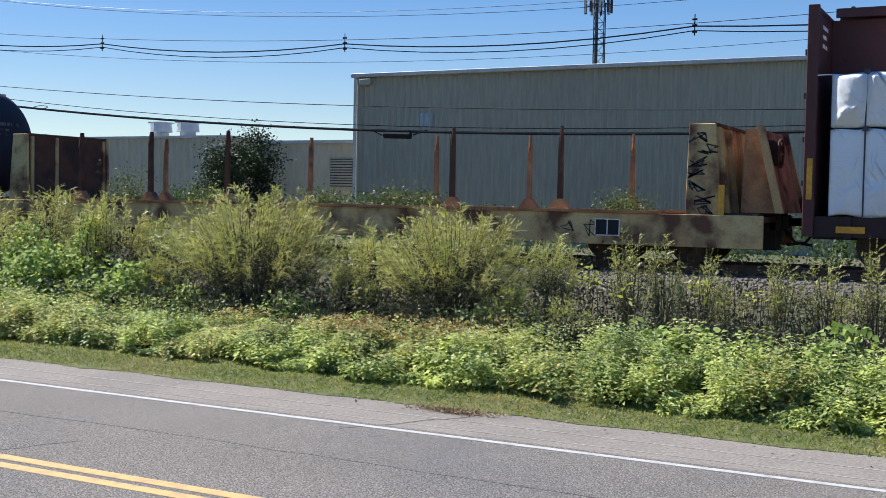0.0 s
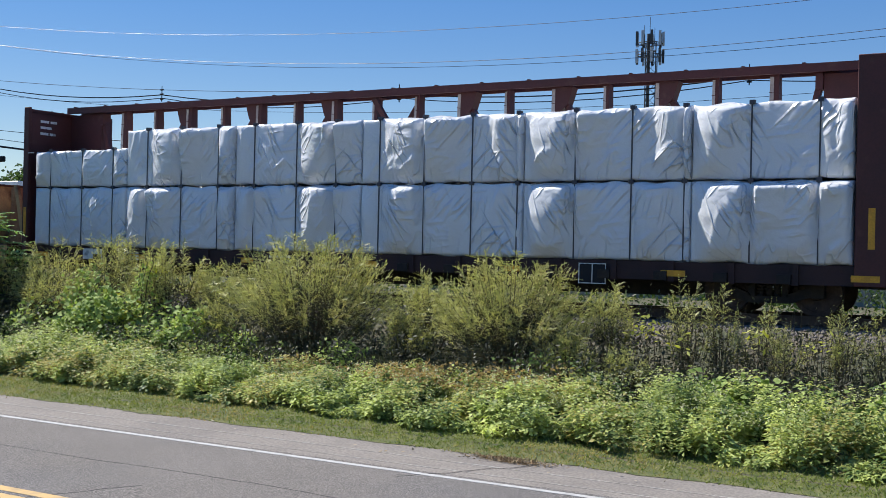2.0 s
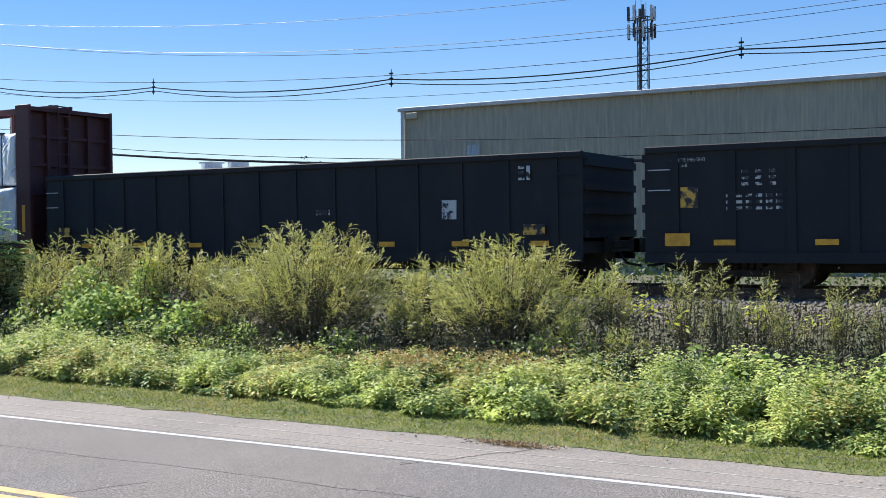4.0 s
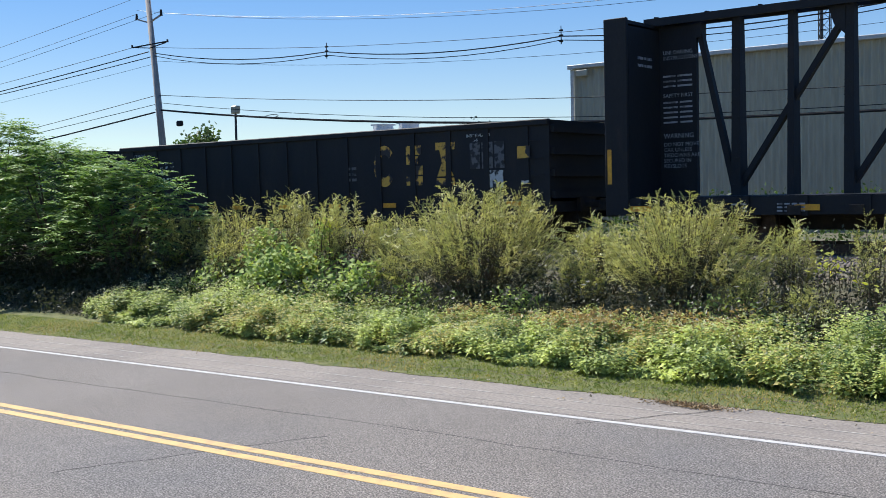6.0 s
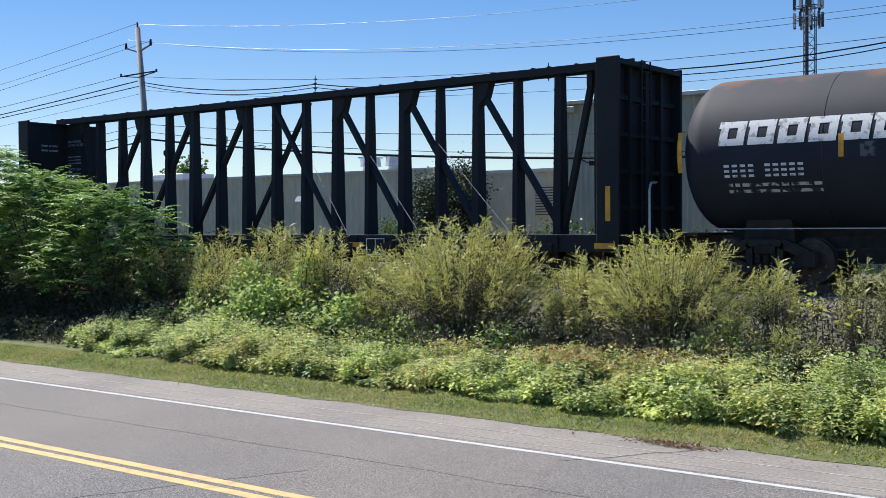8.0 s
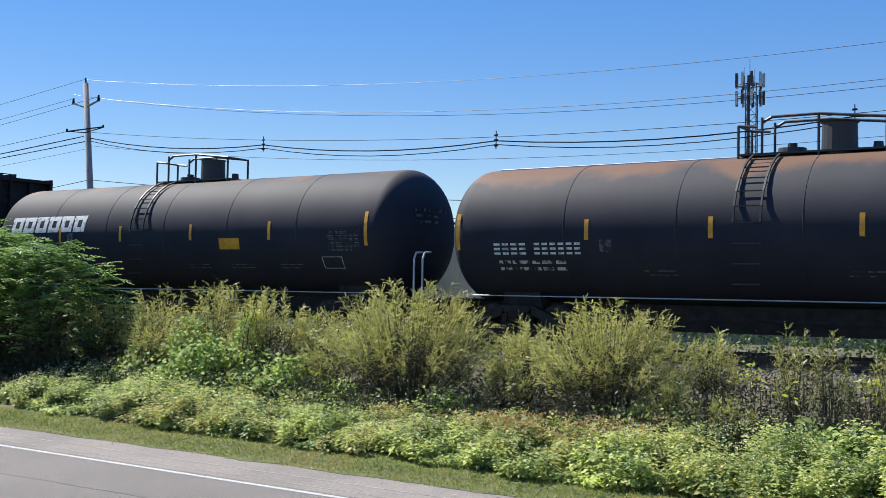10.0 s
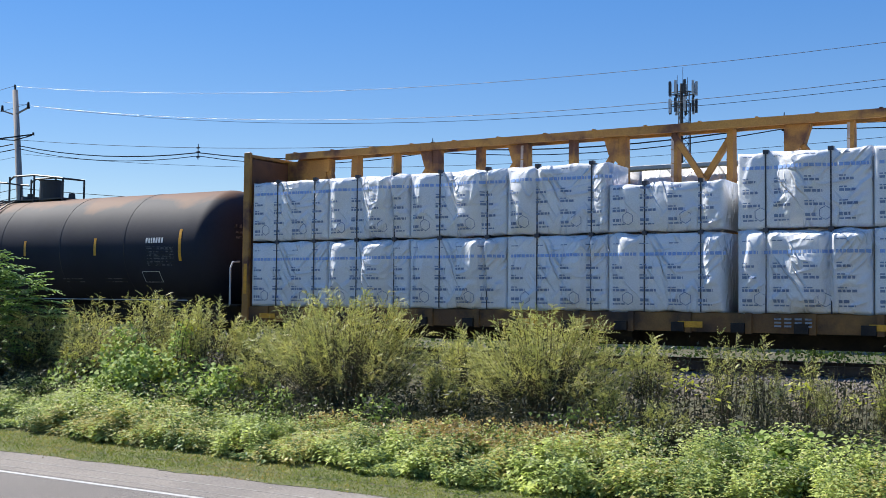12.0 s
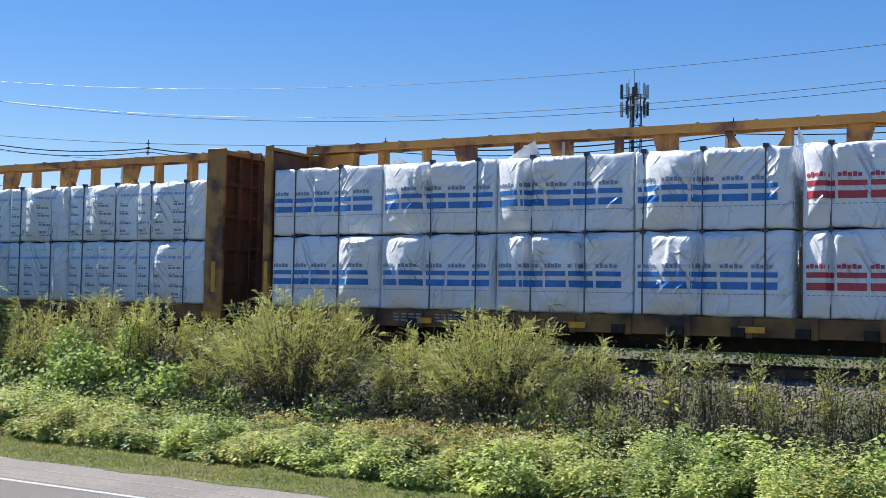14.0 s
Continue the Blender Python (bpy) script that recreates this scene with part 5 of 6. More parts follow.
    # curved reflectors down the shell
    for k, (q, hh) in enumerate(((-7.9, 0.42), (-4.6, 0.22), (-1.83, 0.22), (1.1, 0.22), (4.04, 0.24), (7.25, 0.42))):
        bm = bmesh.new()
        a0 = 0.02
        prev = None
        for j in range(7):
            a = a0 - hh / R * (j / 6 * 2 - 1)
            p = [bm.verts.new((q + w, -(R + 0.006) * math.cos(a), cz + (R + 0.006) * math.sin(a))) for w in (-0.05, 0.05)]
            if prev:
                bm.faces.new((prev[0], prev[1], p[1], p[0]))
            prev = p
        part("reflector", bm, reflector, car, "orange-yellow reflective strip")
    marks(car, half, R, cz)
    running_gear(car, half + 0.6, half - 1.9)
    return mover(car, x)


def curved_bars(car, R, cz, x, s, widths, h, material, gap=0.05, label="", slant=0.0):
    """Plain bars on the shell; s is the arc from the waist up."""
    cells = []
    for w in widths:
        if label and 0.2 < h < 0.4 and w < 0.3:   # a figure as three plain bars
            cells += [(x, w, s + h * k, h * 0.2) for k in (0, 0.4, 0.8)]
        else:
            cells.append((x, w, s, h))
        x += w + gap
    for x, w, s, h in cells:
        bm = bmesh.new()
        rows = []
        for j in range(5):
            a = (s + h * j / 4) / R
            y, z = -(R + 0.005) * math.cos(a), cz + (R + 0.005) * math.sin(a)
            d = slant * h * j / 4
            rows.append([bm.verts.new((x + d, y, z)), bm.verts.new((x + w + d, y, z))])
        for a, b in zip(rows, rows[1:]):
            bm.faces.new((a[0], a[1], b[1], b[0]))
        part("marking", bm, material, car, label)


def tank_data(car, R, cz, half):
    """The data stencil near the right end, and the end's own marks."""
    for r in range(6):
        curved_bars(car, R, cz, 6.0, -0.0 - 0.09 * r, (1.08,), 0.008, letter_faint)
        curved_bars(car, R, cz, 6.04, -0.06 - 0.09 * r, (0.2, 0.22, 0.12, 0.1, 0.15), 0.035, letter_faint)
    curved_bars(car, R, cz, 5.75, -1.0, (0.02, 0.62, 0.02), 0.012, letter_white, 0.0)
    curved_bars(car, R, cz, 5.75, -0.68, (0.66,), 0.012, letter_white, 0.0)
    curved_bars(car, R, cz, 5.75, -1.0, (0.015,), 0.33, letter_white, 0.0)
    curved_bars(car, R, cz, 6.39, -1.0, (0.015,), 0.33, letter_white, 0.0)
    for r, ws in enumerate(((0.1, 0.1, 0.1, 0.1, 0.2, 0.1, 0.1, 0.1, 0.1), (0.3, 0.2, 0.3), (0.25, 0.3, 0.2))):
        y, z = -0.75, cz + 0.5 - 0.14 * r
        for w in ws:
            rho = min(0.98, math.hypot(y + w / 2, z + 0.05 - cz) / R)
            bars_end(car, half - DISH * (1 - math.sqrt(1 - rho ** 2.2)) + 0.02, y, z, (w,), 0.1 - 0.04 * (r > 0), letter_faint)
            y += w + 0.05
    for q in (-3.4, 0.8, 2.5, 4.2):
        for r in range(2):
            curved_bars(car, R, cz, q, -0.9 - 0.1 * r, (0.3, 0.5), 0.03, letter_faint)


def marks_big(car, half, R, cz):
    """Large white rounded lettering shapes as six plain blocks, with a smaller number under them."""
    x = -7.06
    for k in range(6):
        s0, h, w = 0.12, 0.5, 0.53
        for bx, s, bw, bh in ((x, s0, w, 0.14), (x, s0 + h - 0.14, w, 0.14), (x, s0, 0.17, h), (x + w - 0.17, s0, 0.17, h)):
            curved_bars(car, R, cz, bx, s, (bw,), bh, letter_white, slant=0.12)
        x += w + 0.08
    curved_bars(car, R, cz, -6.95, -0.52, (0.11, 0.11, 0.11, 0.11), 0.26, letter_white, 0.06, "white car mark blocks")
    curved_bars(car, R, cz, -6.1, -0.52, (0.11,) * 5, 0.26, letter_white, 0.055, "white car number blocks")
    for r in range(2):
        curved_bars(car, R, cz, -6.9, -0.72 - 0.14 * r, (0.1, 0.1, 0.2, 0.5, 0.15, 0.4, 0.15), 0.07, letter_flaked)
    curved_bars(car, R, cz, -4.25, -0.2, (0.3,), 0.28, letter_faint, 0.0)
    tank_data(car, R, cz, half)
    curved_bars(car, R, cz, half - 6.0, -0.45, (0.75,), 0.3, reflector)


def marks_small(car, half, R, cz):
    curved_bars(car, R, cz, -6.94, -0.5, (0.16, 0.16, 0.16, 0.16), 0.26, letter_white, 0.06, "white car mark blocks")
    curved_bars(car, R, cz, -5.9, -0.5, (0.14,) * 6, 0.26, letter_white, 0.06, "white car number blocks")
    for r in range(2):
        curved_bars(car, R, cz, -6.85, -0.72 - 0.16 * r, (0.1, 0.15, 0.1, 0.3, 0.2, 0.3, 0.25), 0.08, letter_flaked)
    curved_bars(car, R, cz, -4.3, -0.45, (0.28,), 0.26, letter_faint)
    curved_bars(car, R, cz, 6.0, 0.1, (0.07, 0.07, 0.04, 0.07, 0.07, 0.07, 0.07), 0.14, letter_white, 0.03, "small white stencil blocks")
    tank_data(car, R, cz, half)


def shell_mat(name, rust_share):
    """Black paint under road dust that settles on upward faces, with rusty patches along the crown."""
    m = mat(name, (0.017, 0.019, 0.03), (0.023, 0.025, 0.037), 0.7, 0.72, 0, 0.06, 30, spec=0.3)
    t, n, l, b = nodes_of(m)
    src = b.inputs["Base Color"].links[0].from_socket
    geo = n.new("ShaderNodeTexCoord")
    sep = n.new("ShaderNodeSeparateXYZ")
    l.new(geo.outputs["Normal"], sep.inputs["Vector"])
    q = n.new("ShaderNodeTexNoise")
    q.inputs["Scale"].default_value, q.inputs["Detail"].default_value = 0.5, 6
    l.new(geo.outputs["Object"], q.inputs["Vector"])
    ad = n.new("ShaderNodeMath")
    ad.operation = "MULTIPLY_ADD"
    ad.inputs[1].default_value = 1.2
    l.new(q.outputs["Fac"], ad.inputs[0])
    l.new(sep.outputs["Z"], ad.inputs[2])
    for lo, hi, col, top in ((0.8, 1.65, (0.055, 0.053, 0.054), 0.85), (1.64 - rust_share, 1.78 - rust_share, (0.17, 0.085, 0.045), 0.8)):
        r = n.new("ShaderNodeMapRange")
        r.inputs["From Min"].default_value, r.inputs["From Max"].default_value, r.inputs["To Max"].default_value = lo, hi, top
        l.new(ad.outputs["Value"], r.inputs["Value"])
        mx = n.new("ShaderNodeMix")
        mx.data_type = "RGBA"
        mx.inputs["B"].default_value = (*col, 1)
        l.new(r.outputs["Result"], mx.inputs["Factor"])
        l.new(src, mx.inputs["A"])
        src = mx.outputs["Result"]
    l.new(src, b.inputs["Base Color"])
    return m


tank_dust, tank_rust = shell_mat("dusty_tank_paint", 0.1), shell_mat("rusty_tank_paint", 0.3)


def build_flat():
    """The bulkhead flatcar with side stakes: deck top 0.98 over the rail."""
    car = thing("bulkhead_flatcar", "rusty buff bulkhead flatcar with side stakes and weeds", "railway car", "train cars")
    X = -14.6   # its middle
    H = 10.3
    part("deck", boxes((-H, H, -1.4, 1.4, 0.85, 0.96)), rust, car)
    for s in (-1, 1):
        y0, y1 = sorted((s * 1.45, s * 1.53))
        part("side_sill", boxes((-H, H, y0, y1, 0.35, 0.98)), buff_paint, car, "buff painted sill with rust", bevel=0.01)
        y0, y1 = sorted((s * 1.38, s * 1.58))
        part("deck_edge", boxes((-H + 2, H - 2, y0, y1, 0.98, 1.04)), rust_orange, car, "rusty deck edge angle")
    part("center_sill", boxes((-H, H, -0.35, 0.35, 0.3, 0.85)), undergear, car)
    for s, xs in ((-1, (-21.57, -19.25, -16.88, -10.87, -8.4)), (1, (-21.25, -16.42, -12.75, -10.29, -7.8))):
        for q in xs:
            lx = q - X
            bm = bmesh.new()
            y = s * 1.42
            box(bm, lx - 0.05, lx + 0.05, y - 0.06, y + 0.06, 0.98, 2.5, (lx - 0.04, lx + 0.04, y - 0.05, y + 0.05))
            box(bm, lx - 0.015, lx + 0.015, y - 0.1, y + 0.1, 2.35, 2.72, (lx - 0.015, lx + 0.015, y - 0.03, y + 0.08))
            # near stakes take the darker rust: their backlit side is put into the colour
            part("stake", bm, rust if s < 0 else rust_orange, car, "buff steel stake with rust")
            bm = bmesh.new()
            box(bm, lx - 0.22, lx + 0.22, y - 0.1, y + 0.1, 1.04, 1.24, (lx - 0.09, lx + 0.09, y - 0.09, y + 0.09))
            part("stake_pocket", bm, rust_orange, car, "orange rusty stake pocket")
    # right bulkhead: wide tapered side plates, ribbed wall, hand brake
    for s in (-1, 1):
        a = s * (H - 1.45)
        b = s * (H - 0.1)
        x0, x1 = sorted((a, b))
        for y in (-1.5, 1.42):
            lo, hi = (a - s * 0.06, a + s * 0.72)
            x2, x3 = sorted((lo, hi))
            t2, t3 = sorted((a, a + s * 0.5))
            part("side_plate", boxes((x2, x3, y, y + 0.08, 0.35, 2.72, (t2, t3, y, y + 0.08))), buff_paint, car, "buff side plate with graffiti" if s > 0 else "buff side plate streaked with rust", bevel=0.01)
        lo, hi = sorted((a + s * 0.02, a + s * 0.66))
        t0, t1 = sorted((a + s * 0.02, a + s * 0.46))
        part("bulkhead", boxes((lo, hi, -1.41, 1.41, 1.0, 2.68, (t0, t1, -1.41, 1.41))), buff_paint if s > 0 else rust, car, "buff steel bulkhead stained with rust" if s > 0 else "dark rusty steel bulkhead")
        for y in (-1.3, -0.45, 0.45, 1.3):
            if s > 0:
                bm = bmesh.new()
                box(bm, a + 0.6, a + 0.78, y - 0.05, y + 0.05, 1.0, 2.66, (a + 0.4, a + 0.56, y - 0.05, y + 0.05))
            else:
                bm = boxes((a - 0.03, a + 0.02, y - 0.05, y + 0.05, 1.0, 2.66))
            part("rib", bm, buff_paint, car)
        part("top_rail", boxes((min(a, a + s * 0.5), max(a, a + s * 0.5), -1.41, 1.41, 2.68, 2.74)), rust, car)
        part("end_deck", boxes((min(a + s * 0.5, b), max(a + s * 0.5, b), -1.4, 1.4, 0.97, 1.02)), rust, car)
    # the hand brake stand on the end platform
    part("brake_stand", boxes((9.75, 10.5, -0.95, 1.38, 1.03, 2.64, (9.8, 10.08, -0.95, 1.38))), rust_orange, car, "rusty sloping brake stand")
    for y in (-1.0, 1.39):
        part("stand_post", boxes((10.42, 10.58, y - 0.05, y + 0.05, 1.03, 2.7, (10.02, 10.16, y - 0.05, y + 0.05))), buff_paint, car, "buff steel brake stand post")
    bm = bmesh.new()
    wx = 10.34
    ring(bm, (wx, -0.25, 2.2), (1, 0, 0), 0.27, 0.025, 20, 6)
    for k in range(5):
        a = 2 * math.pi * k / 5
        bar(bm, (wx, -0.25, 2.2), (wx, -0.25 + 0.26 * math.cos(a), 2.2 + 0.26 * math.sin(a)), 0.03, 0.03, (1, 0, 0))
    part("brake_wheel", bm, rust, car, "rusty round hand brake wheel")
    part("brake_housing", boxes((wx - 0.3, wx - 0.04, -0.5, -0.02, 1.95, 2.45)), undergear, car, bevel=0.04)
    part("reflector", boxes((H - 0.86, H - 0.74, -1.508, -1.503, 0.5, 1.55)), reflector, car, "yellow reflective strip")
    part("placard", boxes((7.0, 7.52, -1.54, -1.532, 0.52, 0.86)), black_paint, car, "black stencil panel with pale frame")
    for q in ((7.0, 7.52, 0.84, 0.86), (7.0, 7.52, 0.52, 0.54), (7.0, 7.02, 0.54, 0.84), (7.5, 7.52, 0.54, 0.84), (7.25, 7.27, 0.54, 0.84)):
        part("frame_line", boxes((q[0], q[1], -1.546, -1.541, q[2], q[3])), letter_white, car)
    bars(car, -7.2, -1.54, 0.45, (0.18, 0.18, 0.18), 0.3, letter_flaked)
    # graffiti strokes on the near side plate and the sill
    rnd = random.Random(11)
    for k in range(9):
        bm = bmesh.new()
        cx, cz = H - 1.5 + rnd.uniform(0.12, 0.5), 0.55 + 0.24 * k
        p = Vector((cx, -1.507, cz))
        for j in range(9):
            q = Vector((min(max(cx + rnd.uniform(-0.22, 0.24), H - 1.45), H - 0.88), -1.507, cz + rnd.uniform(-0.11, 0.13)))
            bar(bm, p, q, 0.025, 0.006, (0, 1, 0))
            p = q
        part("graffiti", bm, spray, car, "black spray-painted scrawl")
    for k in range(3):
        bm = bmesh.new()
        cx = 6.3 + 0.5 * k
        p = Vector((cx, -1.535, 0.65))
        for j in range(6):
            q = Vector((cx + rnd.uniform(-0.25, 0.3), -1.535, 0.65 + rnd.uniform(-0.18, 0.18)))
            bar(bm, p, q, 0.02, 0.005, (0, 1, 0))
            p = q
        part("graffiti", bm, spray, car)
    running_gear(car, H, 7.9)
    mover(car, X)
    # weeds growing on the deck
    for q, hh in ((-21.0, 0.8), (-18.2, 0.45), (-14.9, 0.4), (-13.0, 0.5), (-12.2, 0.4), (-7.4, 0.4)):
        n = 900
        c = np.stack([RNG.normal(0, 0.26, n), RNG.normal(0, 0.3, n), np.abs(RNG.normal(0, hh * 0.45, n))], 1)
        d = random_dirs(n, 0.3)
        v, f = leaf_quads(c, d, sides_for(d), RNG.uniform(0.05, 0.11, n), RNG.uniform(0.03, 0.06, n))
        w = single("weed_clump", raw_mesh("weed_clump", v, f, leaf_deck), leaf_deck, "green weeds rooted on the flatcar deck", "weeds", kind="stuff")
        mover(w, q, TRACK_Y - 0.3, RAIL_Z + 0.97)


build_tank(-34.05, "black tank car with a plain dark end", 8.1, 1.54, 2.56, marks_small)
build_flat()
build_red()
build_gondola(27.75, "black steel gondola car with worn yellow marks", marks_one)
build_gondola(44.95, "black gondola car with large worn yellow emblem", marks_two)
build_black()
build_tank(86.5, "black tank car with big white block lettering", 8.2, 1.6, 2.66, marks_big)
build_tank(104.35, "black tank car with rust on its crown", 8.5, 1.57, 2.53, marks_small, True)
build_yellow()
build_flaps()


# ---- plants on the bank ----
def rods(paths, radius):
    """Thin three-sided rods along paths of equal length: an array of stems by points by 3."""
    m, k, _ = paths.shape
    rad = radius * (1 - 0.75 * np.linspace(0, 1, k))[None, :, None, None]
    turn = np.array([[math.cos(b), math.sin(b), 0] for b in (0, 2.1, 4.2)])
    v = (paths[:, :, None, :] + rad * turn[None, None]).reshape(-1, 3)
    o = (np.arange(m)[:, None, None] * k + np.arange(k - 1)[None, :, None]) * 3
    q = np.arange(3)[None, None, :]
    f = np.stack([o + q, o + (q + 1) % 3, o + 3 + (q + 1) % 3, o + 3 + q], -1).reshape(-1, 4)
    return v, f


def fronds(rng, foot, way, length, pairs, leaf, width, droop):
    """Feathers: rows of paired leaflets along a way, shorter to the tip. Leaf base, way, side, length, width."""
    n = len(foot)
    t = np.linspace(0.06, 1.0, pairs)
    flat = unit(np.cross(way, rng.normal(size=(n, 3)) * 0.5 + np.array([0, 0, 1.0])))
    up = np.cross(flat, way)
    at = foot[:, None] + way[:, None] * (length[:, None] * t)[..., None] - np.array([0, 0, 1.0]) * (droop * length[:, None] * t ** 2)[..., None]
    out = []
    for sgn in (-1, 1):
        d = unit(way[:, None] * 0.9 + sgn * flat[:, None] * 0.8 + rng.normal(0, 0.16, (n, pairs, 3)))
        out.append((at.reshape(-1, 3), d.reshape(-1, 3), np.broadcast_to(np.cross(d, up[:, None]), d.shape).reshape(-1, 3),
                    (leaf * (1.25 - 0.8 * t)[None] * rng.uniform(0.7, 1.25, (n, pairs))).ravel(), np.full(n * pairs, width)))
    return [np.concatenate(q) for q in zip(*out)]


def shrub(x, y, w, depth, h, stems, seed, label, green=1.0, sprays=35, pairs=8, bare=0.42):
    """Stems that fan out from one root, feathery sprays over their upper part and a plume on each tip; bare and brown below."""
    rng = np.random.default_rng(seed)
    z = ground_height(y) - 0.05
    a, r = rng.uniform(0, 2 * math.pi, stems), np.sqrt(rng.uniform(0, 1, stems))
    lobes = 1 + 0.1 * np.sin(3 * a + seed) + 0.08 * np.sin(5 * a + 2.3 * seed)
    tip = np.stack([w / 2 * r * lobes * np.cos(a), depth / 2 * r * np.sin(a), h * (1 - 0.58 * r ** 2.6) * rng.uniform(0.8, 1.02, stems)], 1)
    foot = np.stack([tip[:, 0] * 0.22, tip[:, 1] * 0.3, np.full(stems, -0.05)], 1)
    k = np.linspace(0, 1, 8)
    path = foot[:, None] + (tip - foot)[:, None] * k[None, :, None]
    path[:, :, :2] += (tip - foot)[:, None, :2] * (0.3 * (k ** 2 - k))[None, :, None]
    path += rng.normal(0, 0.018, path.shape) * k[None, :, None]
    s = thing("shrub", label, "shrub", "shrubs on the bank", at=(x, y, z))
    sv, sf = rods(path, 0.011)
    part("woody_base", raw_mesh("woody_base", sv, sf, stem_mat), stem_mat, s, "thin brown stems from one root")
    u = bare + (1 - bare) * (np.arange(sprays)[None] + rng.uniform(0, 1, (stems, sprays))) / sprays
    i = np.minimum(6, (u * 7).astype(int))
    row = np.arange(stems)[:, None]
    p0, p1 = path[row, i], path[row, i + 1]
    at = p0 + (p1 - p0) * (u * 7 - i)[..., None]
    along = unit(p1 - p0)
    side = unit(np.cross(along, rng.normal(size=along.shape)))
    way = unit(along * 0.6 + side * (1.05 - 0.25 * u)[..., None] + np.array([0, 0, 0.1]) + 0.35 * unit(at * np.array([1, 1, 0]) + 1e-6))
    ln = rng.uniform(0.14, 0.3, u.shape) * (1.3 - 0.55 * u) * (0.75 + 0.11 * h)
    b, d, sd, ll, lw = fronds(rng, at.reshape(-1, 3), way.reshape(-1, 3), ln.ravel(), pairs, 0.037, 0.0105, 0.2)
    high = np.tile(np.repeat(u.ravel(), pairs), 2)
    tb, td, ts, tl, tw = fronds(rng, path[:, 6], unit(tip - path[:, 5] + np.array([0, 0, 0.1])), rng.uniform(0.24, 0.42, stems), 14, 0.03, 0.0105, 0.0)
    b, d, sd, ll, lw = (np.concatenate(q) for q in ((b, tb), (d, td), (sd, ts), (ll, tl), (lw, tw)))
    high = np.concatenate([high, np.full(len(tb), 1.0)])
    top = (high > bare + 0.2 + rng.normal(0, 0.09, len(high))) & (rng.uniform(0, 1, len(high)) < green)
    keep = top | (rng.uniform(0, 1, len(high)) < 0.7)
    # low and inner leaves get the dark copy, their shade painted in
    for sel, m in ((top & keep, leaf_shrub), (~top & keep, leaf_shade)):
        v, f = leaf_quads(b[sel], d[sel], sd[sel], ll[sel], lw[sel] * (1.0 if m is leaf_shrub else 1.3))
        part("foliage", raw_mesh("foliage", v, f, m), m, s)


def build_shrubs():
    lab = "feathery yellow-green shrub with thin brown stems"
    spec = ((-26.0, 18.6, 2.4, 1.6, 1.5, 34), (-24.1, 18.3, 2.2, 1.6, 1.75, 40), (-22.2, 17.9, 2.4, 1.8, 1.95, 54), (-20.5, 17.9, 2.3, 1.8, 2.2, 60), (-18.7, 17.9, 2.3, 1.8, 2.32, 66), (-16.9, 17.8, 2.3, 1.8, 2.2, 66),
            (-15.6, 18.1, 1.5, 1.3, 1.75, 34), (-12.9, 17.4, 4.7, 2.3, 2.42, 200), (-10.75, 18.3, 1.7, 1.2, 1.6, 34), (-8.65, 17.4, 3.3, 2.1, 2.2, 150), (-6.95, 17.7, 0.95, 0.9, 1.72, 20))
    for k, (x, y, w, d, h, n) in enumerate(spec):
        shrub(x, y, w, d, h, n, 40 + k, lab)
    low = "low feathery shrub between the taller ones"
    for k, (x, y, w, h) in enumerate(((-10.55, 17.1, 1.1, 1.15), (-14.6, 16.9, 1.2, 1.25), (-19.8, 17.0, 1.5, 1.5), (-22.6, 17.1, 1.6, 1.3), (-7.3, 16.8, 1.0, 1.0), (-6.4, 16.7, 0.9, 0.8))):
        shrub(x, y, w, 0.9, h, 24, 120 + k, low, 0.8)
    for k, x in enumerate((-27.0, -24.6, -22.0, -19.6, -17.2, -15.0, -11.6, -10.0)):
        shrub(x, 19.3, 2.0, 1.3, 1.0 + 0.2 * (k % 3), 30, 140 + k, lab, 0.85, 18)
    lab2 = "thin upright weedy shrub with brownish stems"
    for k, (x, y, w, d, h, n) in enumerate(((-5.65, 17.8, 0.8, 0.8, 1.72, 18), (-5.15, 18.0, 0.7, 0.7, 1.62, 14), (-4.55, 18.1, 0.9, 0.8, 1.38, 16), (-3.95, 17.6, 0.8, 0.8, 1.1, 12), (-3.25, 18.0, 0.9, 0.8, 1.32, 16),
                                           (-2.6, 17.9, 0.8, 0.8, 1.5, 16), (-1.85, 17.8, 1.0, 0.9, 1.58, 20), (-1.0, 18.1, 0.9, 0.9, 1.5, 16), (-0.2, 17.9, 1.1, 1.0, 1.6, 20), (0.9, 18.0, 1.3, 1.1, 1.65, 24), (2.4, 18.2, 1.5, 1.1, 1.65, 24))):
        shrub(x, y, w, d, h, n, 80 + k, lab2, 0.7, 22, 8, 0.3)
    # brown leafless stalks that stand between the thin shrubs
    n = 260
    x, y = RNG.uniform(-7.4, 2.5, n), RNG.uniform(17.0, 18.8, n)
    z = np.array([ground_height(q) for q in y])
    k = np.linspace(0, 1, 5)
    lean = RNG.normal(0, 0.12, (n, 2))
    hh = RNG.uniform(0.5, 1.15, n)
    path = np.stack([x[:, None] + lean[:, :1] * k, y[:, None] + lean[:, 1:] * k, z[:, None] + hh[:, None] * k], -1)
    v, f = rods(path, 0.009)
    single("dry_stalks", raw_mesh("dry_stalks", v, f, stem_mat), stem_mat, "brown dry stalks standing on the bank", "weeds", kind="stuff")


def weed_front(x):
    """Where the weeds begin behind the mown verge."""
    return np.interp(x, [-22, -16, -9, -4, -1], [14.22, 13.84, 13.6, 13.5, 13.4])


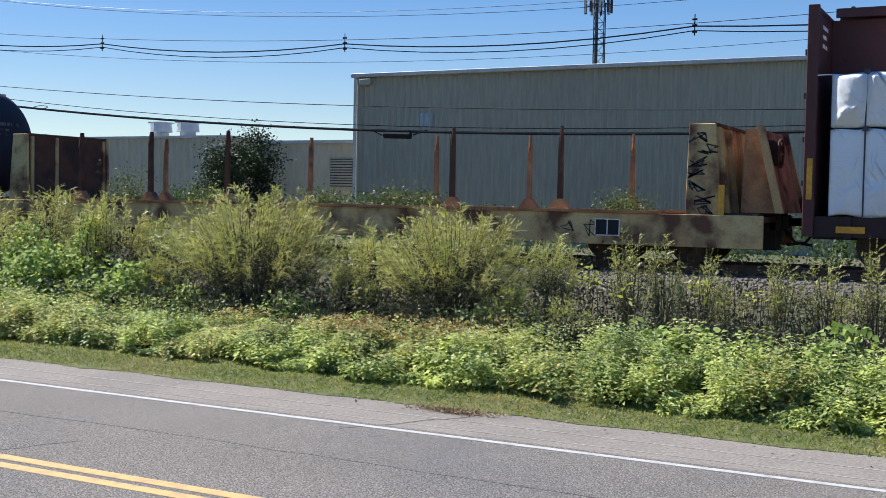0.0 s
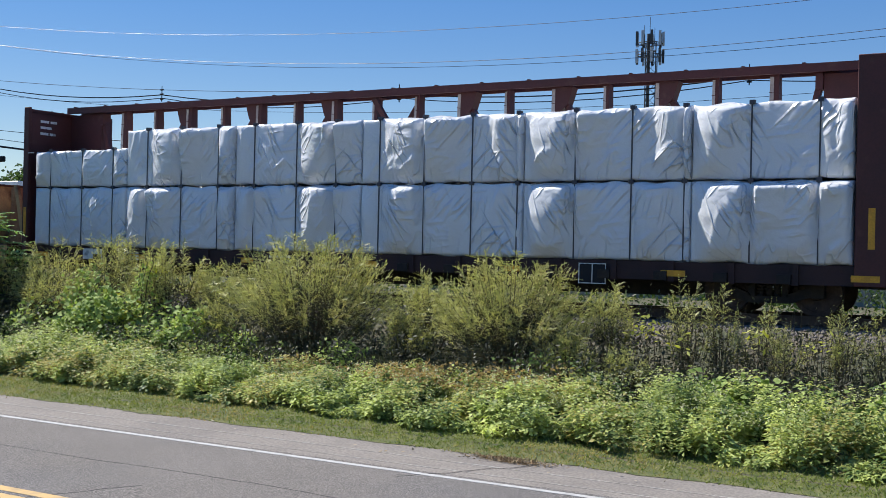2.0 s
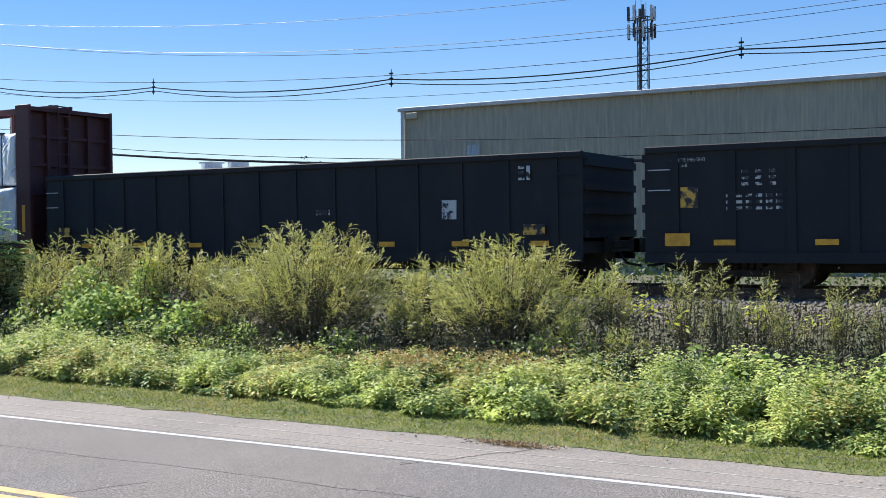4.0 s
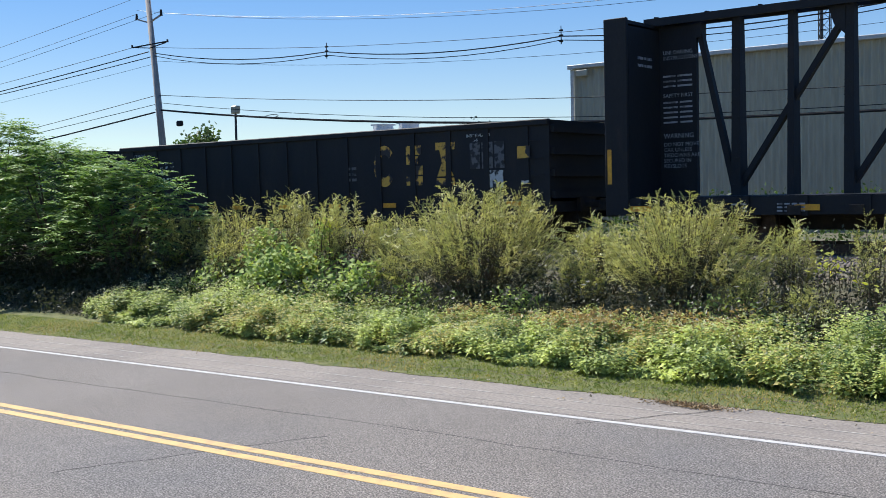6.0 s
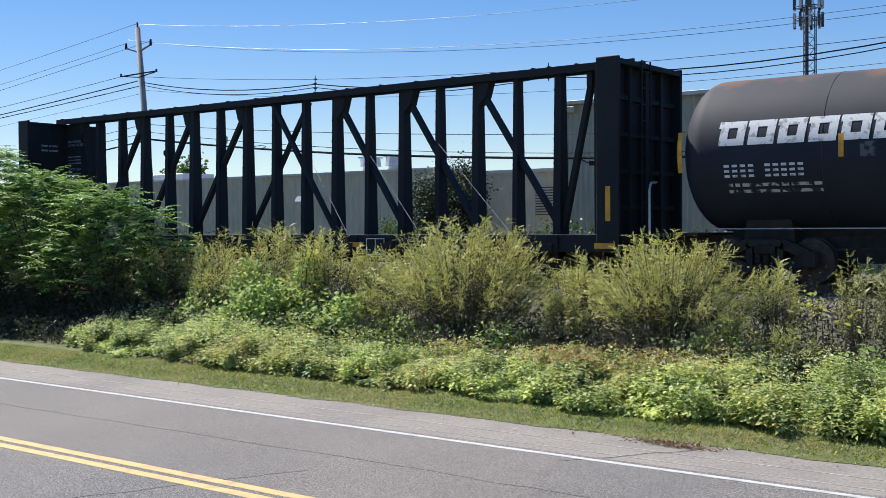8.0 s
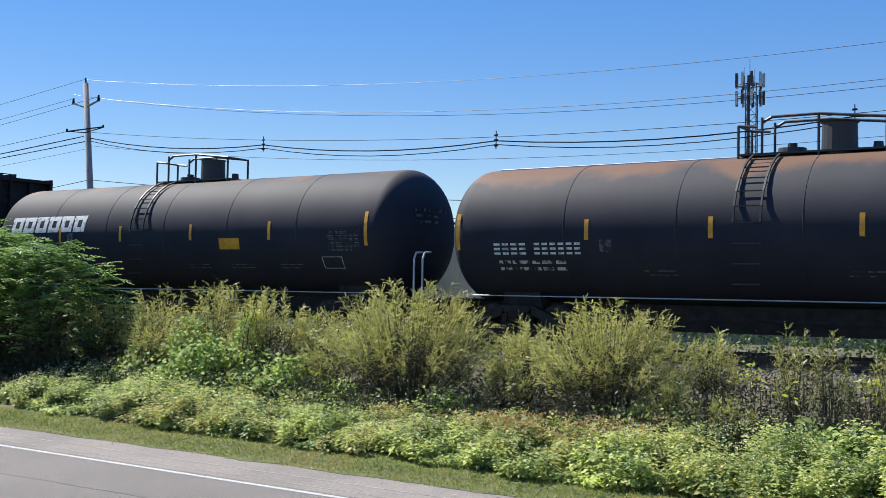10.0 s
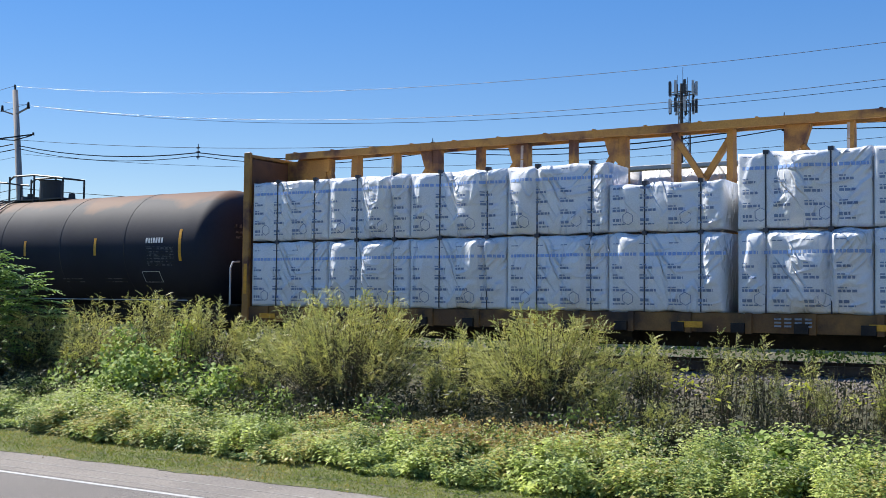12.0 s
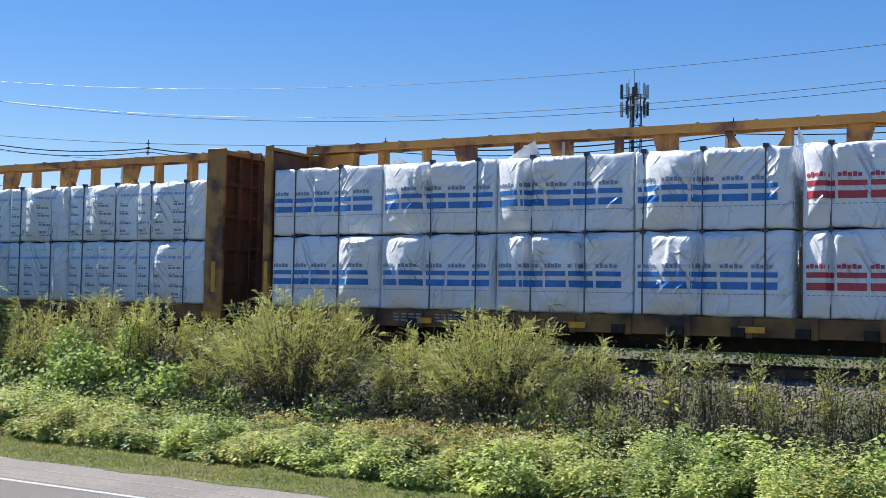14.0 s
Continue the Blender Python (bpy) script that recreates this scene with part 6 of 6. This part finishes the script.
def weed_top(x, y):
    """Height of the leafy surface over the ground."""
    x, y = np.asarray(x), np.asarray(y)
    back = np.clip((y - weed_front(x)) / 1.3, 0, 1)
    rear = np.interp(x, [-21, -18, -15.7, -13, -11, -9.4, -7.6, -6.4, -4.8, -3.4, 0], [0.4, 0.38, 0.4, 0.22, 0.22, 0.26, 0.31, 0.42, 0.47, 0.47, 0.5])
    n = np.array([noise.noise(Vector((a * 0.9, b * 1.2, 4.0))) + 0.6 * noise.noise(Vector((a * 2.6, b * 2.6, 1.0))) for a, b in zip(x, y)])
    return (0.26 + (rear - 0.2) * back ** 0.8) * (1 + 0.5 * n) + 0.05


def leaf_folded(base, direction, side, length, width, dip=0.16):
    """Broad leaves of two halves folded along the midrib. Verts and faces."""
    n = len(base)
    length, width = np.reshape(length, (-1, 1)), np.reshape(width, (-1, 1))
    up = np.cross(side, direction)
    up *= np.sign(up[:, 2:] + 1e-9)
    belly = base + direction * length * 0.4
    v = np.stack([base, belly + side * width / 2 + up * width * dip, base + direction * length - up * length * 0.12, belly - side * width / 2 + up * width * dip, belly], axis=1).reshape(-1, 3)
    o = np.arange(n)[:, None] * 5
    return v, np.concatenate([o + np.array([[0, 4, 2, 1]]), o + np.array([[0, 3, 2, 4]])])


def build_weeds():
    # broad-leaved weeds in a band along the verge, in four stretches: leaves in tiers up each stalk
    tiers, round_ = 6, 6
    for k in range(4):
        a, b = -21.6 + 6.4 * k, -21.6 + 6.4 * (k + 1)
        plants, per = 1150, tiers * round_
        n = plants * per
        px = RNG.uniform(a, b, plants)
        py = weed_front(px) + 2.3 * RNG.uniform(0, 1, plants) ** 1.05 + 0.05 * np.sin(px * 1.7) + 0.05 * np.sin(px * 4.1 + 1) + 0.12
        gap = np.array([noise.noise(Vector((p * 1.5, q * 1.5, 9.0))) for p, q in zip(px, py)]) < -0.13
        ph = weed_top(px, py) * RNG.uniform(0.75, 1.2, plants) * np.where(gap, 0.3, 1.0)
        size = RNG.uniform(0.05, 0.105, plants)
        slim = RNG.uniform(0.42, 0.75, plants)
        tier = np.tile(np.repeat(np.arange(tiers), round_), plants)
        up = (tier + 0.6 + RNG.uniform(-0.3, 0.3, n)) / tiers
        ang = np.repeat(RNG.uniform(0, 6.28, plants), per) + tier * 0.9 + np.tile(np.arange(round_), plants * tiers) * 6.283 / round_ + RNG.normal(0, 0.25, n)
        reach = np.repeat(size, per) * RNG.uniform(0.1, 0.9, n)
        lean = np.repeat(RNG.normal(0, 0.08, (plants, 2)), per, 0) * up[:, None]
        x = np.repeat(px, per) + np.cos(ang) * reach + lean[:, 0]
        y = np.repeat(py, per) + np.sin(ang) * reach + lean[:, 1]
        z = np.interp(y, [12.9, 13.4, 15.5, 18.0], [-0.02, 0.06, 0.25, 0.62]) + np.repeat(ph, per) * (0.22 + 0.78 * up)
        c = np.stack([x, y, np.maximum(z, 0.03)], 1)
        d = unit(np.stack([np.cos(ang), np.sin(ang), 0.35 * up - 0.25 + RNG.normal(0, 0.22, n)], 1))
        side = unit(np.cross(d, np.array([0, 0, 1.0]) + RNG.normal(0, 0.28, (n, 3))))
        ln = np.repeat(size, per) * (1.25 - 0.5 * up) * RNG.uniform(0.75, 1.25, n)
        v, f = leaf_folded(c, d, side, ln, ln * np.repeat(slim, per))
        single("leafy_weeds", raw_mesh("leafy_weeds", v, f, leaf_weed), leaf_weed, "dense green broad-leaved weeds along the verge", "weeds", kind="stuff")
        # upright stalks with pale seed heads and narrow leaves
        m = 330
        x = RNG.uniform(a, b, m)
        y = weed_front(x) + RNG.uniform(0.15, 2.1, m)
        h = weed_top(x, y) + RNG.uniform(0.02, 0.16, m)
        z = np.interp(y, [12.9, 13.4, 15.5, 18.0], [-0.02, 0.06, 0.25, 0.62])
        c = np.stack([x, y, z + h], 1)
        c = np.repeat(c, 5, 0) + RNG.normal(0, 0.025, (m * 5, 3))
        d = random_dirs(m * 5, 0.4)
        v, f = leaf_quads(c, d, sides_for(d), RNG.uniform(0.015, 0.035, m * 5), RNG.uniform(0.012, 0.025, m * 5))
        single("seed_heads", raw_mesh("seed_heads", v, f, flower_mat), flower_mat, "pale dry flower heads over the weeds", "flowers", kind="stuff")
    # undergrowth between the shrubs, its dark colour standing in for deep shade
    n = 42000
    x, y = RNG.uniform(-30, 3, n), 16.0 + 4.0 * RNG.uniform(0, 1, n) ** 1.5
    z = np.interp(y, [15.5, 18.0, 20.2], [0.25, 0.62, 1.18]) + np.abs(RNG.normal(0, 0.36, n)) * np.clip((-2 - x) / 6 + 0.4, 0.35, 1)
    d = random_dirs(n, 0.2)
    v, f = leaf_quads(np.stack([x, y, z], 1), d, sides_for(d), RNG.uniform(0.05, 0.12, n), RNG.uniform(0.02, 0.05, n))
    single("undergrowth", raw_mesh("undergrowth", v, f, leaf_shade), leaf_shade, "tangled undergrowth at the foot of the shrubs, painted shade-dark", "undergrowth", kind="stuff")
    # clumps that fill the hollow before the shrubs, shadow painted into their leaves
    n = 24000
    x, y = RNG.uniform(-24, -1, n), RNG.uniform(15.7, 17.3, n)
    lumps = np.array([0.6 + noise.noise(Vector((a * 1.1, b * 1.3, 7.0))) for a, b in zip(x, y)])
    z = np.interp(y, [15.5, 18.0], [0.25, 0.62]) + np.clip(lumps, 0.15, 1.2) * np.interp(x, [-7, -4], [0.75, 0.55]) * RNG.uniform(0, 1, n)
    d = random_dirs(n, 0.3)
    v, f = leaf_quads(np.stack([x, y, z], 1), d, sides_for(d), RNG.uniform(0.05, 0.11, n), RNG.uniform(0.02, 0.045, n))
    single("undergrowth", raw_mesh("undergrowth", v, f, leaf_shade), leaf_shade, "leafy clumps between weeds and shrubs, painted shade-dark", "undergrowth", kind="stuff")
    # growth under the sumacs, with the canopy's shade put into its colour
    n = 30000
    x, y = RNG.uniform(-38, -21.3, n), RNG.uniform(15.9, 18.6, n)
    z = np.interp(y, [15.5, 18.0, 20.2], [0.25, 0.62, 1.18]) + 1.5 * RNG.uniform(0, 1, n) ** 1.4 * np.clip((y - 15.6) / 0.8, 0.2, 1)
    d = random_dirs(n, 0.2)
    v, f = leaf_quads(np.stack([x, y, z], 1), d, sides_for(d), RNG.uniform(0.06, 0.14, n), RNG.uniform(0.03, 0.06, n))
    single("undergrowth", raw_mesh("undergrowth", v, f, leaf_shade), leaf_shade, "undergrowth beneath the sumacs, painted shade-dark", "undergrowth", kind="stuff")
    # low weeds before the sumacs, coloured dark for the shade there
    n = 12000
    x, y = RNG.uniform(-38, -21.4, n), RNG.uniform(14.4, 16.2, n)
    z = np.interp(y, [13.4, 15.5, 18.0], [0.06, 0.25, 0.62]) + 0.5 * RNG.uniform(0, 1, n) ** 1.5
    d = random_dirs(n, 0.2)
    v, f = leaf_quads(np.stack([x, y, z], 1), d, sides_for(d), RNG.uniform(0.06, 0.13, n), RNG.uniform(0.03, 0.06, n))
    single("undergrowth", raw_mesh("undergrowth", v, f, leaf_shade), leaf_shade, "low weeds before the sumacs, painted shade-dark", "undergrowth", kind="stuff")
    # growth along the far side of the track
    n = 30000
    x = RNG.uniform(-60, 10, n)
    y = RNG.uniform(28.5, 32.0, n)
    top = 1.4 + 1.2 * np.array([noise.noise(Vector((q * 0.35, 0, 9.0))) + 0.5 * noise.noise(Vector((q * 1.1, r, 2.0))) for q, r in zip(x, y)])
    z = 0.85 + np.clip(top, 0.3, 2.5) * RNG.uniform(0, 1, n) ** 0.7
    d = random_dirs(n, 0.2)
    v, f = leaf_quads(np.stack([x, y, z], 1), d, sides_for(d), RNG.uniform(0.08, 0.18, n), RNG.uniform(0.05, 0.1, n))
    single("far_growth", raw_mesh("far_growth", v, f, leaf_tree), leaf_tree, "green weeds and saplings along the far side of the track", "weeds", kind="stuff")
    # vines with larger bright leaves that climb over the shrubs
    for cx, cy, w, dd, z0, z1, n, big in ((-17.4, 16.5, 4.4, 1.3, 0.7, 1.6, 2100, 0.15), (-18.3, 16.9, 1.6, 0.8, 1.2, 2.0, 420, 0.14), (-15.2, 16.3, 2.6, 1.0, 0.6, 1.2, 900, 0.14), (-16.3, 16.0, 3.6, 0.9, 0.5, 1.1, 1000, 0.14), (-19.7, 16.6, 2.2, 1.0, 0.6, 1.4, 600, 0.14), (-13.4, 16.1, 1.6, 0.8, 0.5, 0.9, 380, 0.13), (-16.9, 17.0, 0.5, 0.4, 1.4, 2.35, 200, 0.11),
                                     (-11.3, 16.2, 1.1, 0.8, 0.5, 1.05, 260, 0.13), (-7.4, 16.3, 2.2, 1.0, 0.5, 0.95, 520, 0.13), (-4.0, 15.4, 2.6, 1.0, 0.4, 0.95, 520, 0.15), (-2.2, 15.6, 2.0, 1.0, 0.4, 0.95, 420, 0.16)):
        x, y = cx + w * 0.27 * np.clip(RNG.normal(0, 1, n), -2.2, 2.2), cy + dd / 2 * RNG.uniform(-1, 1, n)
        up = np.clip((y - cy + dd / 2) / dd, 0, 1)
        lump = np.array([noise.noise(Vector((q * 1.3, r, cx))) for q, r in zip(x, y)])
        z = z0 + (z1 - z0) * np.clip(up * 0.85 + 0.75 * lump - 0.45 * ((x - cx) / w * 2) ** 2 + RNG.normal(0, 0.16, n), -0.4, 1.2)
        d = random_dirs(n, -0.25, 0.6)
        v, f = leaf_folded(np.stack([x, y, z], 1), d, unit(np.cross(d, np.array([0, -0.5, 1.0]) + RNG.normal(0, 0.35, (n, 3)))), RNG.uniform(0.6, 1.0, n) * big, RNG.uniform(0.5, 0.8, n) * big)
        vine = thing("vine", "bright green broad-leaved vine climbing over the shrubs", "vine", "vines", at=(cx, cy, 0))
        part("foliage", raw_mesh("foliage", v - np.array([cx, cy, 0]), f, leaf_vine), leaf_vine, vine)
        for s in (-0.3, 0.0, 0.3):
            bm = bmesh.new()
            tube(bm, (s * w * 0.5, -dd * 0.3, ground_height(cy) - 0.03), (s * w * 0.8, dd * 0.1, (z0 + z1) / 2), 0.012, 0.01, 5)
            tube(bm, (s * w * 0.8, dd * 0.1, (z0 + z1) / 2), (s * w * 1.1, dd * 0.4, z1 * 0.95), 0.01, 0.006, 5)
            part("stem", bm, stem_mat, vine)
    # yellow-leaved saplings among the thin stems
    for cx, cz, n in ((-4.39, 1.41, 26), (-6.2, 1.46, 44), (-3.45, 1.3, 14), (-5.6, 1.2, 12), (-16.85, 2.1, 40)):
        sap = thing("sapling", "thin sapling with bright yellow leaves", "sapling", "saplings", at=(cx, 17.3, 0))
        g = ground_height(17.3)
        bm = bmesh.new()
        tube(bm, (0, 0, g - 0.05), (0.03, 0, cz + 0.1), 0.01, 0.005, 5)
        part("stem", bm, stem_mat, sap)
        c = np.stack([RNG.normal(0, 0.13, n), RNG.normal(0, 0.1, n), cz + RNG.normal(0, 0.1, n)], 1)
        d = random_dirs(n, -0.1, 0.6)
        v, f = leaf_quads(c, d, unit(np.cross(d, np.array([0, -0.4, 1.0]) + RNG.normal(0, 0.3, (n, 3)))), RNG.uniform(0.07, 0.15, n), RNG.uniform(0.035, 0.07, n))
        part("foliage", raw_mesh("foliage", v, f, leaf_yellow), leaf_yellow, sap)
    # a dry reddish patch and a few pale sprays among the weeds
    dry = leaf_mat("dry_weed_leaves", (0.28, 0.2, 0.09), (0.4, 0.3, 0.12), 0.35)
    for cx, cy, w, n in ((-9.4, 15.6, 1.3, 1500), (-7.6, 15.9, 0.9, 600), (-12.0, 15.9, 0.8, 350)):
        x, y = RNG.normal(cx, w * 0.5, n), RNG.normal(cy, 0.3, n)
        z = 0.3 + weed_top(x, y) * RNG.uniform(0.5, 1.15, n)
        d = random_dirs(n, 0.1, 0.6)
        v, f = leaf_quads(np.stack([x, y, z], 1), d, sides_for(d), RNG.uniform(0.04, 0.09, n), RNG.uniform(0.02, 0.05, n))
        single("dry_weeds", raw_mesh("dry_weeds", v, f, dry), dry, "patch of dry yellow-brown weeds", "weeds", kind="stuff")
    # mown verge
    n = 52000
    x, y = RNG.uniform(-29, 2.5, n), 12.82 + RNG.uniform(0, 1.25, n)
    c = np.stack([x, y, np.interp(y, [12.9, 13.4, 15.5], [-0.015, 0.06, 0.25])], 1)
    d = random_dirs(n, 0.8, 0.5)
    v, f = leaf_quads(c, d, sides_for(d), RNG.uniform(0.03, 0.075, n), RNG.uniform(0.008, 0.015, n))
    single("grass", raw_mesh("grass", v, f, grass_mat), grass_mat, "short dry green grass verge beside the road", "grass", kind="stuff")
    xs = np.arange(-80, 60, 0.12)
    v, f = [], []
    for i, x in enumerate(xs):
        e = 12.84 + 0.05 * math.sin(x * 3.1) + 0.07 * noise.noise(Vector((x * 1.3, 0, 0))) + 0.06 * noise.noise(Vector((x * 5.1, 3.0, 0)))
        for y in (e, 13.1, 13.6, 14.6):
            v.append((x, y, max(ground_height(y), -0.006) + 0.006))
        if i:
            o = 4 * i
            f += [(o - 4 + k, o + k, o + k + 1, o - 3 + k) for k in range(3)]
    turf = mat("turf", (0.075, 0.095, 0.025), (0.14, 0.14, 0.045), 5, 0.95, 0, 0.6, 60, 0.35, 0.65, (0.2, 0.17, 0.085), 0.7, 0.6, 0.72)
    single("verge", raw_mesh("verge", v, f, turf), turf, "mown grass strip with dry patches", "grass", kind="structure")
    # leaves and litter on the shoulder
    n = 90
    x, y = RNG.uniform(-26, -1, n), RNG.uniform(12.2, 12.95, n)
    d = random_dirs(n, 0.1, 0.2)
    v, f = leaf_quads(np.stack([x, y, np.full(n, 0.012)], 1), d, unit(np.cross(d, [0, 0, 1.0])), RNG.uniform(0.03, 0.08, n), RNG.uniform(0.02, 0.05, n))
    pale = mat("dry_leaf", (0.4, 0.36, 0.28), (0.3, 0.22, 0.12), 5, 0.9, 0, 0.1, 40)
    single("leaf_litter", raw_mesh("leaf_litter", v, f, pale), pale, "dry fallen leaves on the shoulder", "leaves", kind="stuff")
    n = 900
    x, y = RNG.normal(-6.25, 0.28, n), RNG.normal(12.66, 0.07, n)
    d = random_dirs(n, 0.3, 0.4)
    v, f = leaf_quads(np.stack([x, y, np.full(n, 0.01)], 1), d, sides_for(d), RNG.uniform(0.03, 0.1, n), RNG.uniform(0.006, 0.02, n))
    dead = mat("dead_grass", (0.3, 0.2, 0.1), (0.36, 0.27, 0.15), 5, 0.95, 0, 0.1, 40)
    single("dead_grass", raw_mesh("dead_grass", v, f, dead), dead, "brown dead grass tuft at the road edge", "grass", kind="stuff")


def sumac(x, y, h, spread, fronds, seed):
    """A small tree of arching limbs with long feather-shaped leaves."""
    rng = np.random.default_rng(seed)
    z = ground_height(y) - 0.05
    t = thing("sumac_tree", "leafy green sumac tree with long feathered leaves", "tree", "sumacs", at=(x, y, z))
    bm = bmesh.new()
    tips = []
    for k in range(7):
        a = 2 * math.pi * k / 7 + rng.uniform(-0.3, 0.3)
        r = spread * rng.uniform(0.35, 0.8)
        p0 = Vector((0.1 * math.cos(a), 0.1 * math.sin(a), 0))
        p1 = Vector((r * 0.4 * math.cos(a), r * 0.4 * math.sin(a), h * 0.45))
        p2 = Vector((r * math.cos(a), r * math.sin(a) * 0.8, h * rng.uniform(0.7, 0.92)))
        tube(bm, p0, p1, 0.05, 0.035, 7)
        tube(bm, p1, p2, 0.035, 0.015, 6)
        tips += [p1, p2, p1.lerp(p2, 0.5)]
    part("trunk", bm, bark, t, "thin brown trunks and limbs")
    n = fronds
    u = rng.uniform(0, 1, n)
    a = rng.uniform(0, 2 * math.pi, n)
    zz = h * (0.22 + 0.78 * u ** 0.75)
    rr = spread * np.sqrt(np.clip(1.05 - (zz / h) ** 2.6, 0.03, 1)) * rng.uniform(0.3, 1.0, n) ** 0.45 * (1 + 0.22 * np.sin(3 * a + seed) + 0.18 * np.sin(5 * a + 2 * zz))
    base = np.stack([rr * np.cos(a), rr * 0.8 * np.sin(a), zz], 1)
    out = unit(np.stack([np.cos(a), np.sin(a) * 0.9, 0.4 + rng.normal(0, 0.2, n)], 1) + rng.normal(0, 0.22, (n, 3)))
    ln = rng.uniform(0.55, 0.95, n)
    m = 11
    vs, fs, o = [], [], 0
    for j in range(m):
        q = (j + 1) / m
        p = base + out * (ln * q)[:, None] + np.array([0, 0, -0.3]) * (ln * q * q)[:, None]
        side = unit(np.cross(out, np.array([0, 0, 1.0])))
        for s in (-1, 1):
            d = unit(side * s + out * 0.35 + np.array([0, 0, -0.35]) + rng.normal(0, 0.12, (n, 3)))
            v, f = leaf_quads(p, d, unit(np.cross(d, np.array([0, 0, 1.0]) + rng.normal(0, 0.2, (n, 3)))) , 0.21 * np.sin(0.4 + 2.4 * q) * rng.uniform(0.8, 1.2, n), np.full(n, 0.055))
            vs.append(v)
            fs.append(f + o)
            o += len(v)
    part("foliage", raw_mesh("foliage", np.concatenate(vs), np.concatenate(fs), leaf_sumac), leaf_sumac, t)


def build_sumacs():
    for k, (x, y, h, s, n) in enumerate(((-23.6, 16.9, 3.15, 1.75, 520), (-26.2, 16.8, 3.7, 2.1, 640), (-29.0, 16.6, 4.5, 2.4, 760), (-32.2, 16.8, 4.7, 2.4, 600), (-35.4, 17.2, 4.6, 2.3, 400))):
        sumac(x, y, h, s, n, 200 + k)


def leafy_tree(name, label, x, y, z0, h, r, n, size, seed, leaf=None):
    rng = np.random.default_rng(seed)
    t = thing(name, label, "tree", at=(x, y, z0))
    bm = bmesh.new()
    tube(bm, (0, 0, 0), (0, 0, h * 0.55), 0.05 * r + 0.05, 0.03 * r + 0.02, 8)
    for k in range(7):
        a = 2 * math.pi * k / 7
        tube(bm, (0, 0, h * (0.3 + 0.03 * k)), (0.6 * r * math.cos(a), 0.6 * r * math.sin(a), h * (0.55 + 0.05 * k)), 0.03 * r + 0.01, 0.01, 6)
    part("trunk", bm, bark, t)
    k = 46
    cl = rng.normal(0, 1, (k, 3))
    cl = unit(cl) * rng.uniform(0.35, 1.0, (k, 1)) * np.array([r, r, h * 0.4])
    cl[:, 2] += h * 0.6
    c = cl[rng.integers(0, k, n)] + rng.normal(0, 0.2 * r, (n, 3))
    c[:, 2] = np.clip(c[:, 2], 0.15, None)
    d = unit(rng.normal(size=(n, 3)))
    v, f = leaf_quads(c, d, unit(np.cross(d, rng.normal(size=(n, 3)))), rng.uniform(0.6, 1.2, n) * size, rng.uniform(0.35, 0.7, n) * size)
    leaf = leaf or leaf_tree
    part("crown", raw_mesh("crown", v, f, leaf), leaf, t)


build_shrubs()
build_weeds()
build_sumacs()
leafy_tree("tree", "dark leafy young tree before the low building", -27.9, 36.5, 0.8, 4.5, 1.45, 15000, 0.13, 31, leaf_dark)
leafy_tree("tree", "round leafy tree beyond the low building", -95.3, 79.0, 0.8, 8.7, 3.0, 9000, 0.5, 32)
leafy_tree("tree", "low leafy bush by the wall", -31.5, 38.0, 0.8, 2.3, 1.3, 3500, 0.12, 33)


# ---- motion ----
def travelled(t):
    """Metres that the train has gone, leftwards, since the start."""
    return NEAR * (0.52169 * t - 0.000527 * t * t)


def motions():
    times = [0, 2, 4, 6, 8, 10, 12, 14]
    for ob, x, y, z in MOVERS:
        walk(ob, [(t, pose(x - travelled(t), y, z)) for t in times])
    spins = [(k / FPS, -math.degrees(travelled(k / FPS) / 0.457) % 360) for k in range(14 * FPS + 1)]
    rolls = {s: [(t, pose(s, 0, 0.457, 0, a, 0)) for t, a in spins] for s in (-0.87, 0.87)}
    for w in WHEELS:
        walk(w, rolls[-0.87 if w.location.x < 0 else 0.87])


motions()
